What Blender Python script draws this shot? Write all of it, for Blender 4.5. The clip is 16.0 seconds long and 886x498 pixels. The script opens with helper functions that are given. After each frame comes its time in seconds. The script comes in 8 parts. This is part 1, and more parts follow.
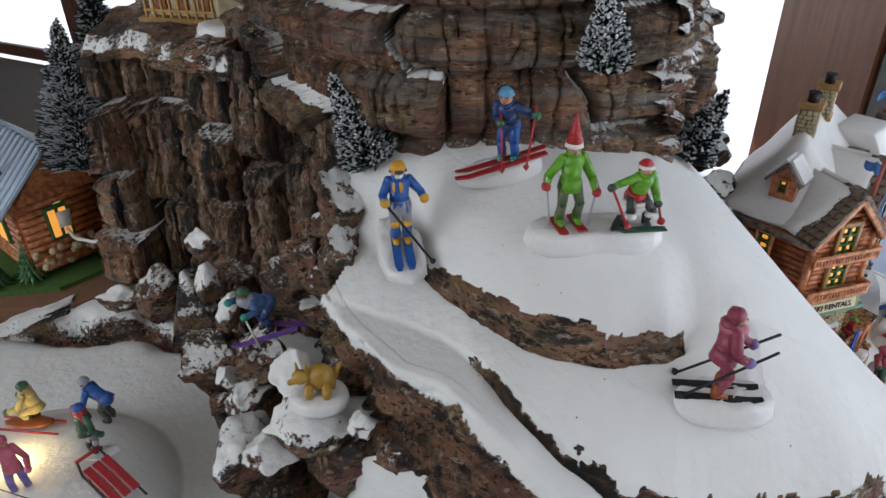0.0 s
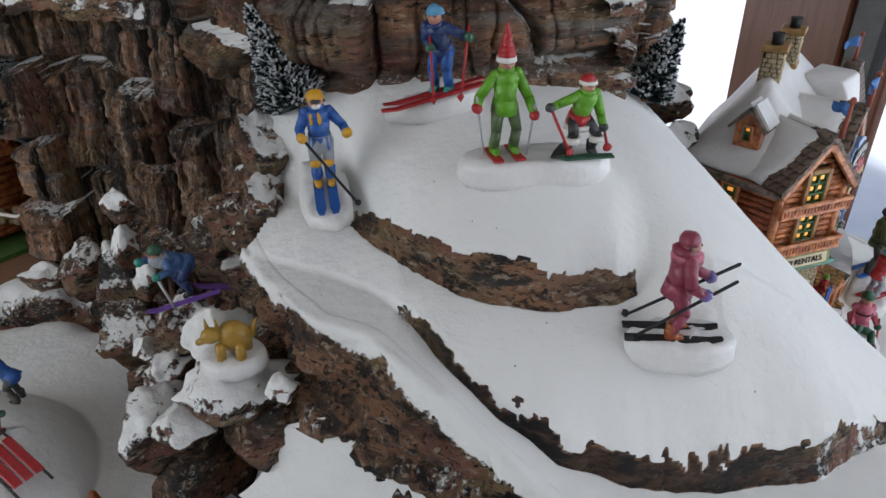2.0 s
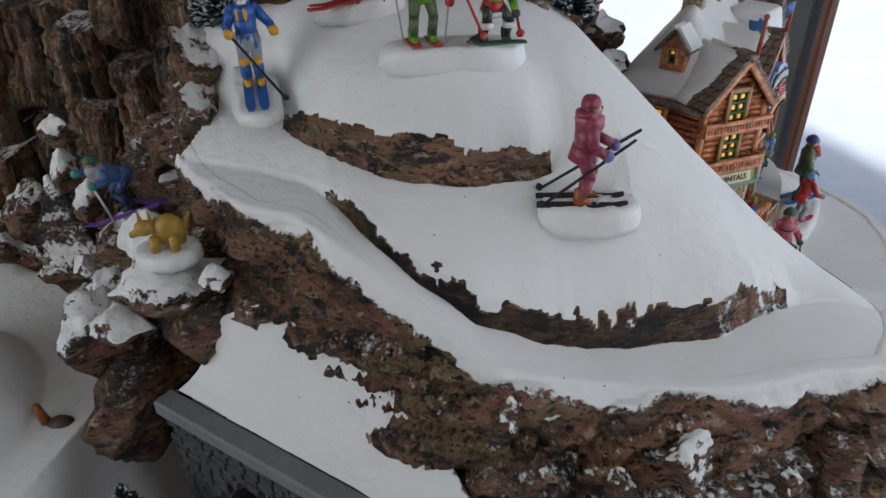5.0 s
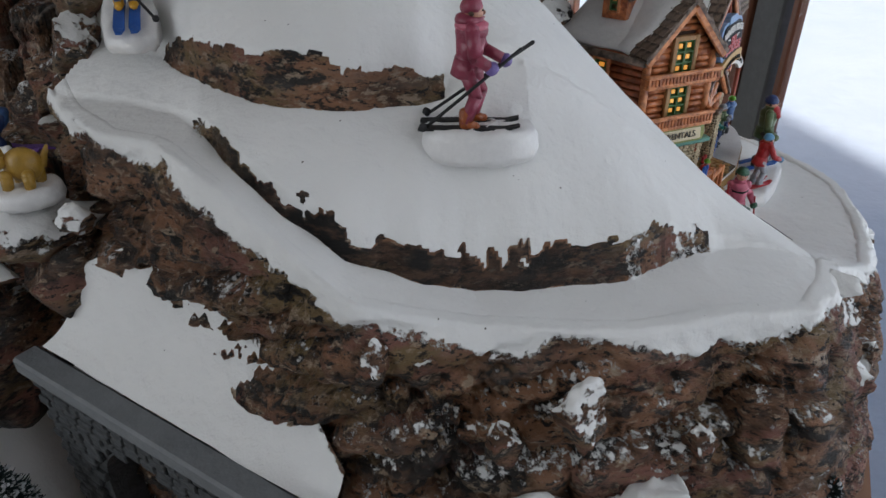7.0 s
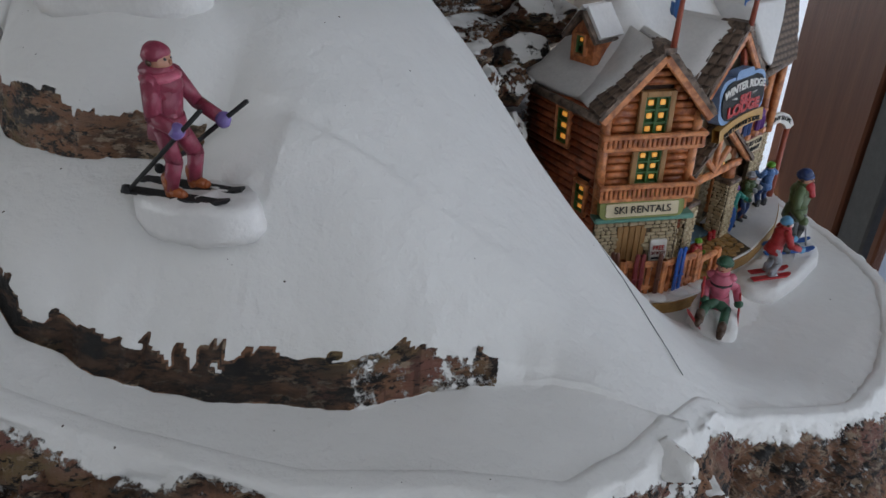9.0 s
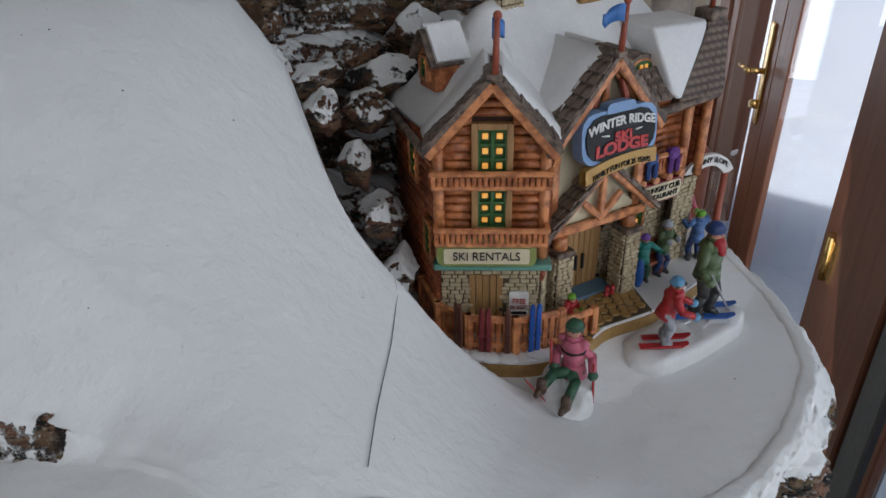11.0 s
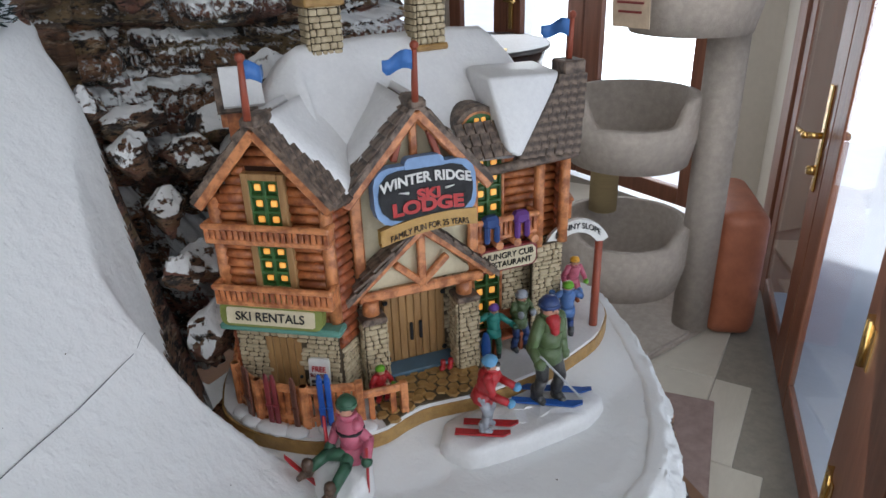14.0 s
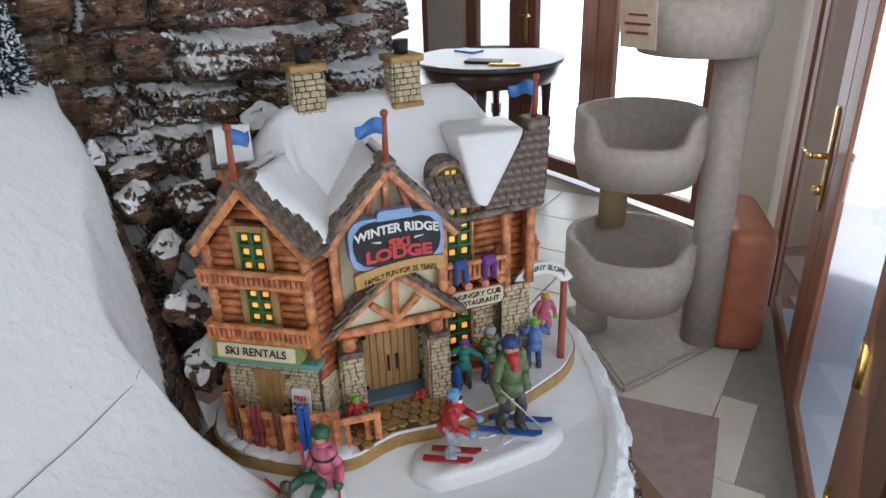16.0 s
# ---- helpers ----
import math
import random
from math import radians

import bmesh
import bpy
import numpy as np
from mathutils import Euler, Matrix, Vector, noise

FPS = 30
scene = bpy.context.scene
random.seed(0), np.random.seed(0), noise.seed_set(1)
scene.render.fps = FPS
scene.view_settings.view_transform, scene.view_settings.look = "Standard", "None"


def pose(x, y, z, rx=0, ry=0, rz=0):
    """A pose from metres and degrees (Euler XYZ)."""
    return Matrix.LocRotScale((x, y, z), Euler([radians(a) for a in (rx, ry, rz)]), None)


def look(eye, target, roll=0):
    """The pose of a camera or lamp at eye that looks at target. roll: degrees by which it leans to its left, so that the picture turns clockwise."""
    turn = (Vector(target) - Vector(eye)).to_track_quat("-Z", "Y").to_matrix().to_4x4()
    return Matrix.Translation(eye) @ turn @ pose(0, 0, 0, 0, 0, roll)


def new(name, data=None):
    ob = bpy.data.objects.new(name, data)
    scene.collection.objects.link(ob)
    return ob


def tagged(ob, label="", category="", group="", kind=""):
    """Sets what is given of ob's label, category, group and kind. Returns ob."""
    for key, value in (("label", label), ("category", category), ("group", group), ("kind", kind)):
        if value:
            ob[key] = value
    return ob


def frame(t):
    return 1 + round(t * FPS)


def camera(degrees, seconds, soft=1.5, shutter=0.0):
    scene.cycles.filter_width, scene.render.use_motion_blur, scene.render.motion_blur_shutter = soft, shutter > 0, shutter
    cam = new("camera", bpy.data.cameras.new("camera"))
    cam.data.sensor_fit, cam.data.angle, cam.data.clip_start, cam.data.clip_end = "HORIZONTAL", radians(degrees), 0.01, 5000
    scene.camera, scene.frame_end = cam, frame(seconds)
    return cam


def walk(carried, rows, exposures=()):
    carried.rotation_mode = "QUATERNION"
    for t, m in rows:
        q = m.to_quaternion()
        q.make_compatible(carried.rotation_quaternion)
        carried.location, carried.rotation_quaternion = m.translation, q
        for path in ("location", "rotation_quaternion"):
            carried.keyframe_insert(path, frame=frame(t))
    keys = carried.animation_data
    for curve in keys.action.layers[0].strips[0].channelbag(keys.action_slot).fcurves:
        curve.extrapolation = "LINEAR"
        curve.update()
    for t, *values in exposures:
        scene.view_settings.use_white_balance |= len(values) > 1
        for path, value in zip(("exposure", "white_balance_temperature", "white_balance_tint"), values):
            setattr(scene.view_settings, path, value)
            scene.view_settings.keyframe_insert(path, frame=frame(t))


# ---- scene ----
cam = camera(65.6, 16.0)
PATH = [
    (0, (0.02, -0.013, 1.534), (-0.058, 1.694, 0.495), -1.0),
    (0.5, (0.033, -0.013, 1.527), (-0.035, 1.697, 0.492), -0.9),
    (1, (0.04, -0.005, 1.511), (-0.028, 1.697, 0.463), -1.5),
    (1.5, (0.047, 0.005, 1.49), (0.0, 1.712, 0.448), -1.3),
    (2, (0.05, 0.009, 1.478), (0.027, 1.718, 0.44), -1.3),
    (2.5, (0.052, 0.013, 1.467), (0.062, 1.726, 0.434), -0.9),
    (3, (0.062, 0.012, 1.461), (0.085, 1.72, 0.42), -1.1),
    (3.5, (0.066, -0.001, 1.455), (0.104, 1.706, 0.413), -1.3),
    (4, (0.056, -0.013, 1.441), (0.134, 1.694, 0.403), -0.9),
    (4.2, (0.06, -0.019, 1.438), (0.122, 1.685, 0.391), -1.2),
    (6.3, (0.113, -0.052, 1.408), (0.196, 1.643, 0.348), -0.9),
    (6.5, (0.125, -0.041, 1.399), (0.213, 1.651, 0.336), -0.8),
    (7, (0.134, -0.024, 1.382), (0.206, 1.673, 0.326), -0.9),
    (7.5, (0.153, -0.008, 1.391), (0.183, 1.689, 0.332), -0.4),
    (8, (0.238, 0.027, 1.378), (0.075, 1.709, 0.308), -2.1),
    (8.5, (0.274, 0.043, 1.368), (-0.02, 1.726, 0.328), -1.4),
    (9, (0.311, 0.066, 1.38), (-0.045, 1.739, 0.343), -0.5),
    (9.3, (0.344, 0.081, 1.38), (-0.05, 1.746, 0.345), -1.2),
    (9.6, (0.375, 0.1, 1.377), (-0.029, 1.764, 0.345), -1.1),
    (11.8, (0.515, 0.193, 1.363), (-0.273, 1.757, 0.396), -1.7),
    (12, (0.524, 0.198, 1.375), (-0.276, 1.745, 0.393), -1.8),
    (12.5, (0.552, 0.204, 1.377), (-0.3, 1.762, 0.457), -1.9),
    (13, (0.578, 0.229, 1.359), (-0.305, 1.798, 0.488), -1.9),
    (13.5, (0.599, 0.248, 1.357), (-0.299, 1.82, 0.507), -1.9),
    (14, (0.621, 0.278, 1.347), (-0.292, 1.845, 0.503), -1.8),
    (14.5, (0.633, 0.297, 1.345), (-0.294, 1.857, 0.503), -1.7),
    (15, (0.639, 0.302, 1.355), (-0.301, 1.856, 0.517), -1.9),
    (15.5, (0.65, 0.282, 1.366), (-0.3, 1.83, 0.528), -1.9),
    (16, (0.663, 0.27, 1.385), (-0.301, 1.817, 0.561), -1.9),
]
walk(cam, [(t, look(eye, target, roll)) for t, eye, target, roll in PATH],
     exposures=[(t, e, 6450, 12) for t, e in ((0.0, -0.05), (2.0, -0.1), (3.5, -0.25), (7.0, -0.5), (7.5, -0.65), (8.0, -0.98), (8.5, -0.9), (9.0, -0.82), (9.6, -0.8), (11.8, -0.65), (12.5, -0.55), (14.0, -0.35), (16.0, -0.2))])

def part(name, bm, material, parent=None, label=""):
    """A bmesh as one mesh object under a thing."""
    me = bpy.data.meshes.new(name)
    bm.to_mesh(me)
    bm.free()
    ob = new(name, me)
    mats = material if isinstance(material, (list, tuple)) else [material]
    for m in mats:
        me.materials.append(m)
    if parent is not None:
        ob.parent = parent
    if label:
        ob["label"] = label
    return ob


def thing(name, label, category, group="", kind=""):
    return tagged(new(name), label, category, group, kind)


# ---- light ----
world = bpy.data.worlds.new("world")
scene.world = world
world.use_nodes = True
wn = world.node_tree.nodes
sky = wn.new("ShaderNodeTexSky")
sky.sky_type = "NISHITA"
sky.sun_disc = False
sky.sun_elevation = radians(61)
sky.sun_rotation = radians(-73)
sky.air_density = 1.0
sky.dust_density = 4.0
wn["Background"].inputs["Strength"].default_value = 0.15
world.node_tree.links.new(sky.outputs["Color"], wn["Background"].inputs["Color"])

sun = new("sun", bpy.data.lights.new("sun", "SUN"))
sun.data.energy = 3.6
sun.data.angle = radians(4)
sun.data.color = (1.0, 0.99, 0.98)
sun.matrix_world = look((-2.0, 1.2, 4.4), (0, 0.6, 0.6))


def area_light(name, eye, target, w, h, power, colour=(0.885, 0.95, 1.0)):
    li = new(name, bpy.data.lights.new(name, "AREA"))
    li.data.shape = "RECTANGLE"
    li.data.size, li.data.size_y = w, h
    li.data.energy = power
    li.data.color = colour
    li.matrix_world = look(eye, target)
    return li


# daylight in the glazed door openings
area_light("daylight_doors_near", (1.06, -0.15, 1.45), (0.0, 0.0, 1.25), 1.6, 1.5, 13.5)
area_light("daylight_doors_far", (0.66, 1.75, 1.15), (-0.6, 2.5, 0.6), 0.6, 1.8, 12)
area_light("daylight_back_wall", (-1.2, 4.15, 1.1), (-0.6, 2.6, 0.9), 2.6, 1.9, 62)
# added fill lamp standing free in the room, with no window behind it
area_light("fill_light_left", (-1.75, -0.6, 1.75), (0.0, 0.4, 1.2), 1.6, 1.3, 23)


# ---- materials ----
def nodes_of(name):
    m = bpy.data.materials.new(name)
    m.use_nodes = True
    nt = m.node_tree
    return m, nt, nt.nodes["Principled BSDF"]


def link(nt, a, b):
    nt.links.new(a, b)


def mix_colour(nt, fac, a, b, blend="MIX"):
    n = nt.nodes.new("ShaderNodeMix")
    n.data_type = "RGBA"
    n.blend_type = blend
    for sock, v in ((n.inputs[0], fac), (n.inputs[6], a), (n.inputs[7], b)):
        if isinstance(v, bpy.types.NodeSocket):
            link(nt, v, sock)
        else:
            sock.default_value = v if not isinstance(v, tuple) else (*v, 1)
    return n.outputs[2]


def noise_fac(nt, scale, detail=5, rough=0.6, lo=0.35, hi=0.65, stretch=None):
    tc = nt.nodes.new("ShaderNodeTexCoord")
    src = tc.outputs["Object"]
    if stretch:
        mp = nt.nodes.new("ShaderNodeMapping")
        mp.inputs["Scale"].default_value = stretch
        link(nt, src, mp.inputs["Vector"])
        src = mp.outputs["Vector"]
    nz = nt.nodes.new("ShaderNodeTexNoise")
    nz.inputs["Scale"].default_value = scale
    nz.inputs["Detail"].default_value = detail
    nz.inputs["Roughness"].default_value = rough
    link(nt, src, nz.inputs["Vector"])
    mr = nt.nodes.new("ShaderNodeMapRange")
    mr.inputs["From Min"].default_value = lo
    mr.inputs["From Max"].default_value = hi
    link(nt, nz.outputs["Fac"], mr.inputs["Value"])
    return mr.outputs["Result"]


def add_bump(nt, bsdf, height, dist, strength=1.0):
    b = nt.nodes.new("ShaderNodeBump")
    b.inputs["Distance"].default_value = dist
    b.inputs["Strength"].default_value = strength
    link(nt, height, b.inputs["Height"])
    link(nt, b.outputs["Normal"], bsdf.inputs["Normal"])


def paint(name, colour, dark=None, rough=0.5, scale=60, bump=0.0002, bscale=400, metal=0.0, stretch=None, lo=0.35, hi=0.7, coat=0.0, fine=0.4):
    """A painted or natural surface with two scales of variation."""
    m, nt, b = nodes_of(name)
    dark = dark or tuple(c * 0.72 for c in colour)
    a = noise_fac(nt, scale, 4, 0.6, lo, hi, stretch)
    c1 = mix_colour(nt, a, dark, colour)
    f = noise_fac(nt, scale * 6, 3, 0.6, 0.3, 0.8, stretch)
    c2 = mix_colour(nt, f, tuple(min(1, c * 0.88) for c in colour), tuple(min(1, c * 1.06) for c in colour))
    link(nt, mix_colour(nt, fine, c1, c2), b.inputs["Base Color"])
    b.inputs["Roughness"].default_value = rough
    b.inputs["Metallic"].default_value = metal
    if coat:
        b.inputs["Coat Weight"].default_value = coat
    if bump:
        add_bump(nt, b, noise_fac(nt, bscale, 4, 0.6, 0.2, 0.8, stretch), bump)
    return m


def rock_snow(name, stretch=None, tint=(0.21, 0.10, 0.052), tint2=(0.026, 0.020, 0.017), tint3=(0.30, 0.20, 0.12), snow=(0.80, 0.80, 0.79), bscale=90, flutes=0.0, bands=0.0):
    """Brown painted rock with white flock, laid by the point attribute 'snow'; flutes and bands: dark wash and layers."""
    m, nt, b = nodes_of(name)
    c = mix_colour(nt, noise_fac(nt, 30, 5, 0.65, 0.38, 0.56, stretch), tuple(1.8 * v for v in tint2), tint)
    c = mix_colour(nt, noise_fac(nt, 13, 5, 0.65, 0.50, 0.60), c, (0.40, 0.17, 0.125))
    c = mix_colour(nt, noise_fac(nt, 19.7, 5, 0.65, 0.52, 0.62, stretch), c, (0.33, 0.22, 0.10))
    if not flutes:
        c = mix_colour(nt, noise_fac(nt, 62, 6, 0.7, 0.51, 0.58, stretch), c, tint2)
    c = mix_colour(nt, noise_fac(nt, 150, 5, 0.7, 0.55, 0.63, stretch), c, tint3)
    c = mix_colour(nt, noise_fac(nt, 260, 4, 0.7, 0.55, 0.62, stretch), c, tint2)
    if bands:
        layer = mix_colour(nt, noise_fac(nt, 34, 5, 0.65, 0.46, 0.56, (0.22, 0.22, 2.4)), tuple(0.30 * v for v in tint), (0.30, 0.27, 0.24))
        c = mix_colour(nt, bands, c, mix_colour(nt, noise_fac(nt, 52, 5, 0.7, 0.44, 0.60, (0.3, 0.3, 2.0)), c, layer))
    if flutes:
        wash = noise_fac(nt, 62, 4, 0.6, 0.42, 0.52, (1, 1, 0.09))
        c = mix_colour(nt, flutes, c, mix_colour(nt, wash, tint2, c))
        c = mix_colour(nt, noise_fac(nt, 150, 5, 0.75, 0.60, 0.72, (1, 1, 0.16)), c, tint3)
    at = nt.nodes.new("ShaderNodeAttribute")
    at.attribute_name = "snow"
    # values below zero: the black paint of the lower cut
    bl = nt.nodes.new("ShaderNodeMapRange")
    bl.inputs["From Min"].default_value = -0.15
    bl.inputs["From Max"].default_value = -0.75
    link(nt, at.outputs["Fac"], bl.inputs["Value"])
    c = mix_colour(nt, bl.outputs["Result"], c, mix_colour(nt, noise_fac(nt, 90, 5, 0.7, 0.52, 0.66, (0.5, 0.5, 1.6)), (0.014, 0.011, 0.010), (0.16, 0.085, 0.05)))
    ad = nt.nodes.new("ShaderNodeMath")
    ad.operation = "ADD"
    link(nt, at.outputs["Fac"], ad.inputs[0])
    n1 = noise_fac(nt, 240, 4, 0.7, 0.15, 0.85)
    sc = nt.nodes.new("ShaderNodeMath")
    sc.operation = "MULTIPLY_ADD"
    link(nt, n1, sc.inputs[0])
    sc.inputs[1].default_value = 0.9
    sc.inputs[2].default_value = -0.45
    link(nt, sc.outputs[0], ad.inputs[1])
    mr = nt.nodes.new("ShaderNodeMapRange")
    mr.inputs["From Min"].default_value = 0.44
    mr.inputs["From Max"].default_value = 0.56
    link(nt, ad.outputs[0], mr.inputs["Value"])
    mask = mr.outputs["Result"]
    sn = mix_colour(nt, noise_fac(nt, 14, 4, 0.6, 0.3, 0.7), tuple(v * 0.94 for v in snow), snow)
    sn = mix_colour(nt, noise_fac(nt, 330, 1, 0.4, 0.815, 0.83), sn, (0.12, 0.10, 0.09))
    link(nt, mix_colour(nt, mask, c, sn), b.inputs["Base Color"])
    rr = nt.nodes.new("ShaderNodeMapRange")
    rr.inputs["To Min"].default_value = 0.55
    rr.inputs["To Max"].default_value = 0.85
    link(nt, mask, rr.inputs["Value"])
    link(nt, rr.outputs["Result"], b.inputs["Roughness"])
    hr = noise_fac(nt, bscale * 2.2, 7, 0.7, 0.2, 0.8, stretch)
    hs = noise_fac(nt, 95, 6, 0.6, 0.2, 0.8)
    hm = nt.nodes.new("ShaderNodeMath")
    hm.operation = "MULTIPLY"
    link(nt, hs, hm.inputs[0])
    hm.inputs[1].default_value = 0.12
    mf = nt.nodes.new("ShaderNodeMix")
    link(nt, mask, mf.inputs[0])
    link(nt, hr, mf.inputs[2])
    link(nt, hm.outputs[0], mf.inputs[3])
    add_bump(nt, b, mf.outputs[0], 0.009, 1.0)
    return m


M_HILL = rock_snow("painted_hill", stretch=(0.6, 0.6, 1.5), tint=(0.46, 0.225, 0.12), tint2=(0.013, 0.010, 0.009), tint3=(0.62, 0.46, 0.32), bands=0.25)
M_CLIFF = rock_snow("painted_cliff", stretch=(1, 1, 0.35), tint=(0.58, 0.30, 0.165), tint2=(0.009, 0.007, 0.006), tint3=(0.76, 0.58, 0.42), flutes=0.9, bands=0.75)
M_STRATA = rock_snow("painted_strata", stretch=(0.45, 0.45, 1.6), tint=(0.47, 0.225, 0.115), tint2=(0.010, 0.008, 0.007), tint3=(0.64, 0.46, 0.31), flutes=0.55, bands=0.85)
M_GREYROCK = rock_snow("grey_rock", tint=(0.10, 0.09, 0.08), tint2=(0.025, 0.024, 0.024), tint3=(0.18, 0.165, 0.15))
M_SNOW = paint("white_flock", (0.80, 0.80, 0.79), (0.76, 0.76, 0.76), 0.85, 20, 0.0006, 160)
M_GLAZE = paint("white_glazed_resin", (0.78, 0.77, 0.76), (0.70, 0.69, 0.69), 0.3, 60, 0.0006, 120)
M_WOOD = paint("orange_log_ceramic", (0.56, 0.19, 0.065), (0.19, 0.045, 0.014), 0.42, 130, 0.0003, 300, coat=0.2, lo=0.40, hi=0.60, fine=0.15)
M_WOODL = paint("light_orange_timber", (0.66, 0.26, 0.10), (0.26, 0.075, 0.025), 0.42, 130, 0.0003, 300, coat=0.2, lo=0.40, hi=0.60, fine=0.15)
M_WOODD = paint("red_brown_logs", (0.38, 0.10, 0.036), (0.14, 0.034, 0.012), 0.45, 130, 0.0003, 300, lo=0.40, hi=0.60, fine=0.15)
M_SHINGLE = paint("brown_shingle", (0.22, 0.155, 0.115), (0.028, 0.019, 0.014), 0.5, 150, 0.0005, 420, lo=0.40, hi=0.62, fine=0.15)
# near-black colour that paints in the shade between the lodge's logs
M_GAPSHADE = paint("log_gap_shade", (0.055, 0.018, 0.008), None, 0.6, 120)
M_STONE = paint("cream_stone", (0.56, 0.46, 0.30), (0.30, 0.22, 0.125), 0.6, 140, 0.0004, 400)
M_MORTAR = paint("stone_mortar", (0.10, 0.075, 0.045), None, 0.7, 140)
M_CREAM = paint("cream_plaster", (0.66, 0.58, 0.40), (0.52, 0.43, 0.28), 0.6, 90)
M_PAVE = paint("ochre_paving", (0.44, 0.26, 0.085), (0.20, 0.10, 0.03), 0.5, 140, 0.0004, 400)
M_DOOR = paint("tan_door_boards", (0.44, 0.25, 0.10), (0.20, 0.095, 0.032), 0.45, 70, 0.0003, 200, stretch=(3, 3, 0.4))
M_GREEN = paint("green_sash", (0.035, 0.12, 0.03), None, 0.4, 120)
M_OLIVE = paint("olive_sign_frame", (0.22, 0.25, 0.06), None, 0.4, 120)
M_TEAL = paint("verdigris_sill", (0.12, 0.30, 0.24), None, 0.45, 120)
M_BLUEF = paint("blue_flag", (0.06, 0.19, 0.50), None, 0.45, 120)
M_LBLUE = paint("light_blue_frame", (0.22, 0.36, 0.60), None, 0.4, 120)
M_BLACK = paint("black_paint", (0.010, 0.010, 0.012), None, 0.65, 120)
M_REDP = paint("red_paint", (0.52, 0.02, 0.02), None, 0.35, 120)
M_MAROON = paint("maroon_paint", (0.22, 0.03, 0.03), None, 0.4, 120)
M_WHITE = paint("white_paint", (0.78, 0.76, 0.72), None, 0.45, 120)
M_GOLD = paint("gold_banner", (0.50, 0.29, 0.07), (0.36, 0.18, 0.04), 0.4, 120)
M_POLE = paint("red_brown_pole", (0.33, 0.07, 0.035), None, 0.4, 120)
M_GREYS = paint("grey_stone", (0.055, 0.06, 0.064), (0.018, 0.020, 0.022), 0.7, 90, 0.001, 220)
M_GREYT = paint("grey_slab", (0.17, 0.18, 0.19), (0.12, 0.13, 0.14), 0.65, 60, 0.0004, 300)
M_FRAME = paint("brown_door_wood", (0.26, 0.098, 0.054), (0.12, 0.040, 0.020), 0.4, 12, 0.0003, 60, stretch=(4, 4, 0.3))
M_WALL = paint("beige_wall", (0.55, 0.50, 0.43), (0.51, 0.46, 0.39), 0.8, 6, 0.0004, 200)
M_CEIL = paint("pale_ceiling", (0.52, 0.49, 0.45), None, 0.9, 5, 0.0005, 150)
M_TILE = paint("pale_floor_tile", (0.50, 0.46, 0.39), (0.42, 0.38, 0.31), 0.3, 5, 0.0003, 60)
M_GROUT = paint("floor_grout", (0.26, 0.23, 0.19), None, 0.8, 40)
M_CARPET = paint("beige_carpet", (0.46, 0.395, 0.34), (0.32, 0.275, 0.235), 0.95, 45, 0.004, 260)
M_MAT = paint("mauve_brown_mat", (0.33, 0.235, 0.21), (0.19, 0.13, 0.115), 0.95, 25, 0.003, 300)
M_LEATHER = paint("rust_leather", (0.36, 0.115, 0.055), (0.22, 0.065, 0.032), 0.5, 20, 0.0006, 200)
M_TABLE = paint("dark_table_wood", (0.055, 0.025, 0.018), None, 0.3, 14, 0.0002, 60)
M_TTOP = paint("glossy_table_top", (0.10, 0.09, 0.09), (0.07, 0.06, 0.06), 0.4, 10)
M_BRASS = paint("brass", (0.72, 0.47, 0.17), None, 0.25, 60, 0.0001, 200, metal=1.0)
M_BASEWOOD = paint("brown_stand", (0.30, 0.16, 0.09), (0.22, 0.11, 0.06), 0.5, 12, 0.0003, 60)
M_GRASS = paint("green_flock_base", (0.07, 0.16, 0.025), (0.035, 0.09, 0.015), 0.9, 150, 0.001, 400)
M_DIRT = paint("brown_felt_ground", (0.24, 0.125, 0.07), (0.17, 0.085, 0.045), 0.95, 30, 0.0006, 300)
M_TIN = paint("blue_grey_tin", (0.42, 0.50, 0.60), (0.32, 0.40, 0.50), 0.35, 60)
M_OUT = paint("outdoor_snow", (0.80, 0.86, 0.92), (0.70, 0.78, 0.86), 0.9, 2, 0.01, 4)
M_OUTWALL = paint("outdoor_grey", (0.55, 0.56, 0.58), None, 0.9, 2)

M_GLASS, nt_, b_ = nodes_of("window_glass")
b_.inputs["Base Color"].default_value = (0.96, 0.98, 1, 1)
b_.inputs["Roughness"].default_value = 0.0
b_.inputs["IOR"].default_value = 1.15
b_.inputs["Transmission Weight"].default_value = 1.0

M_LIT, nt_, b_ = nodes_of("lit_window_pane")
b_.inputs["Base Color"].default_value = (0.8, 0.5, 0.15, 1)
b_.inputs["Emission Color"].default_value = (1.0, 0.36, 0.04, 1)
b_.inputs["Emission Strength"].default_value = 0.75
M_BULB, nt_, b_ = nodes_of("lamp_bulb")
b_.inputs["Base Color"].default_value = (0.9, 0.8, 0.6, 1)
b_.inputs["Emission Color"].default_value = (1.0, 0.75, 0.35, 1)
b_.inputs["Emission Strength"].default_value = 0.3


# ---- shape helpers ----
def fbm(p, octaves=4, scale=1.0):
    return noise.fractal(Vector(p) * scale, 1.0, 2.0, octaves)


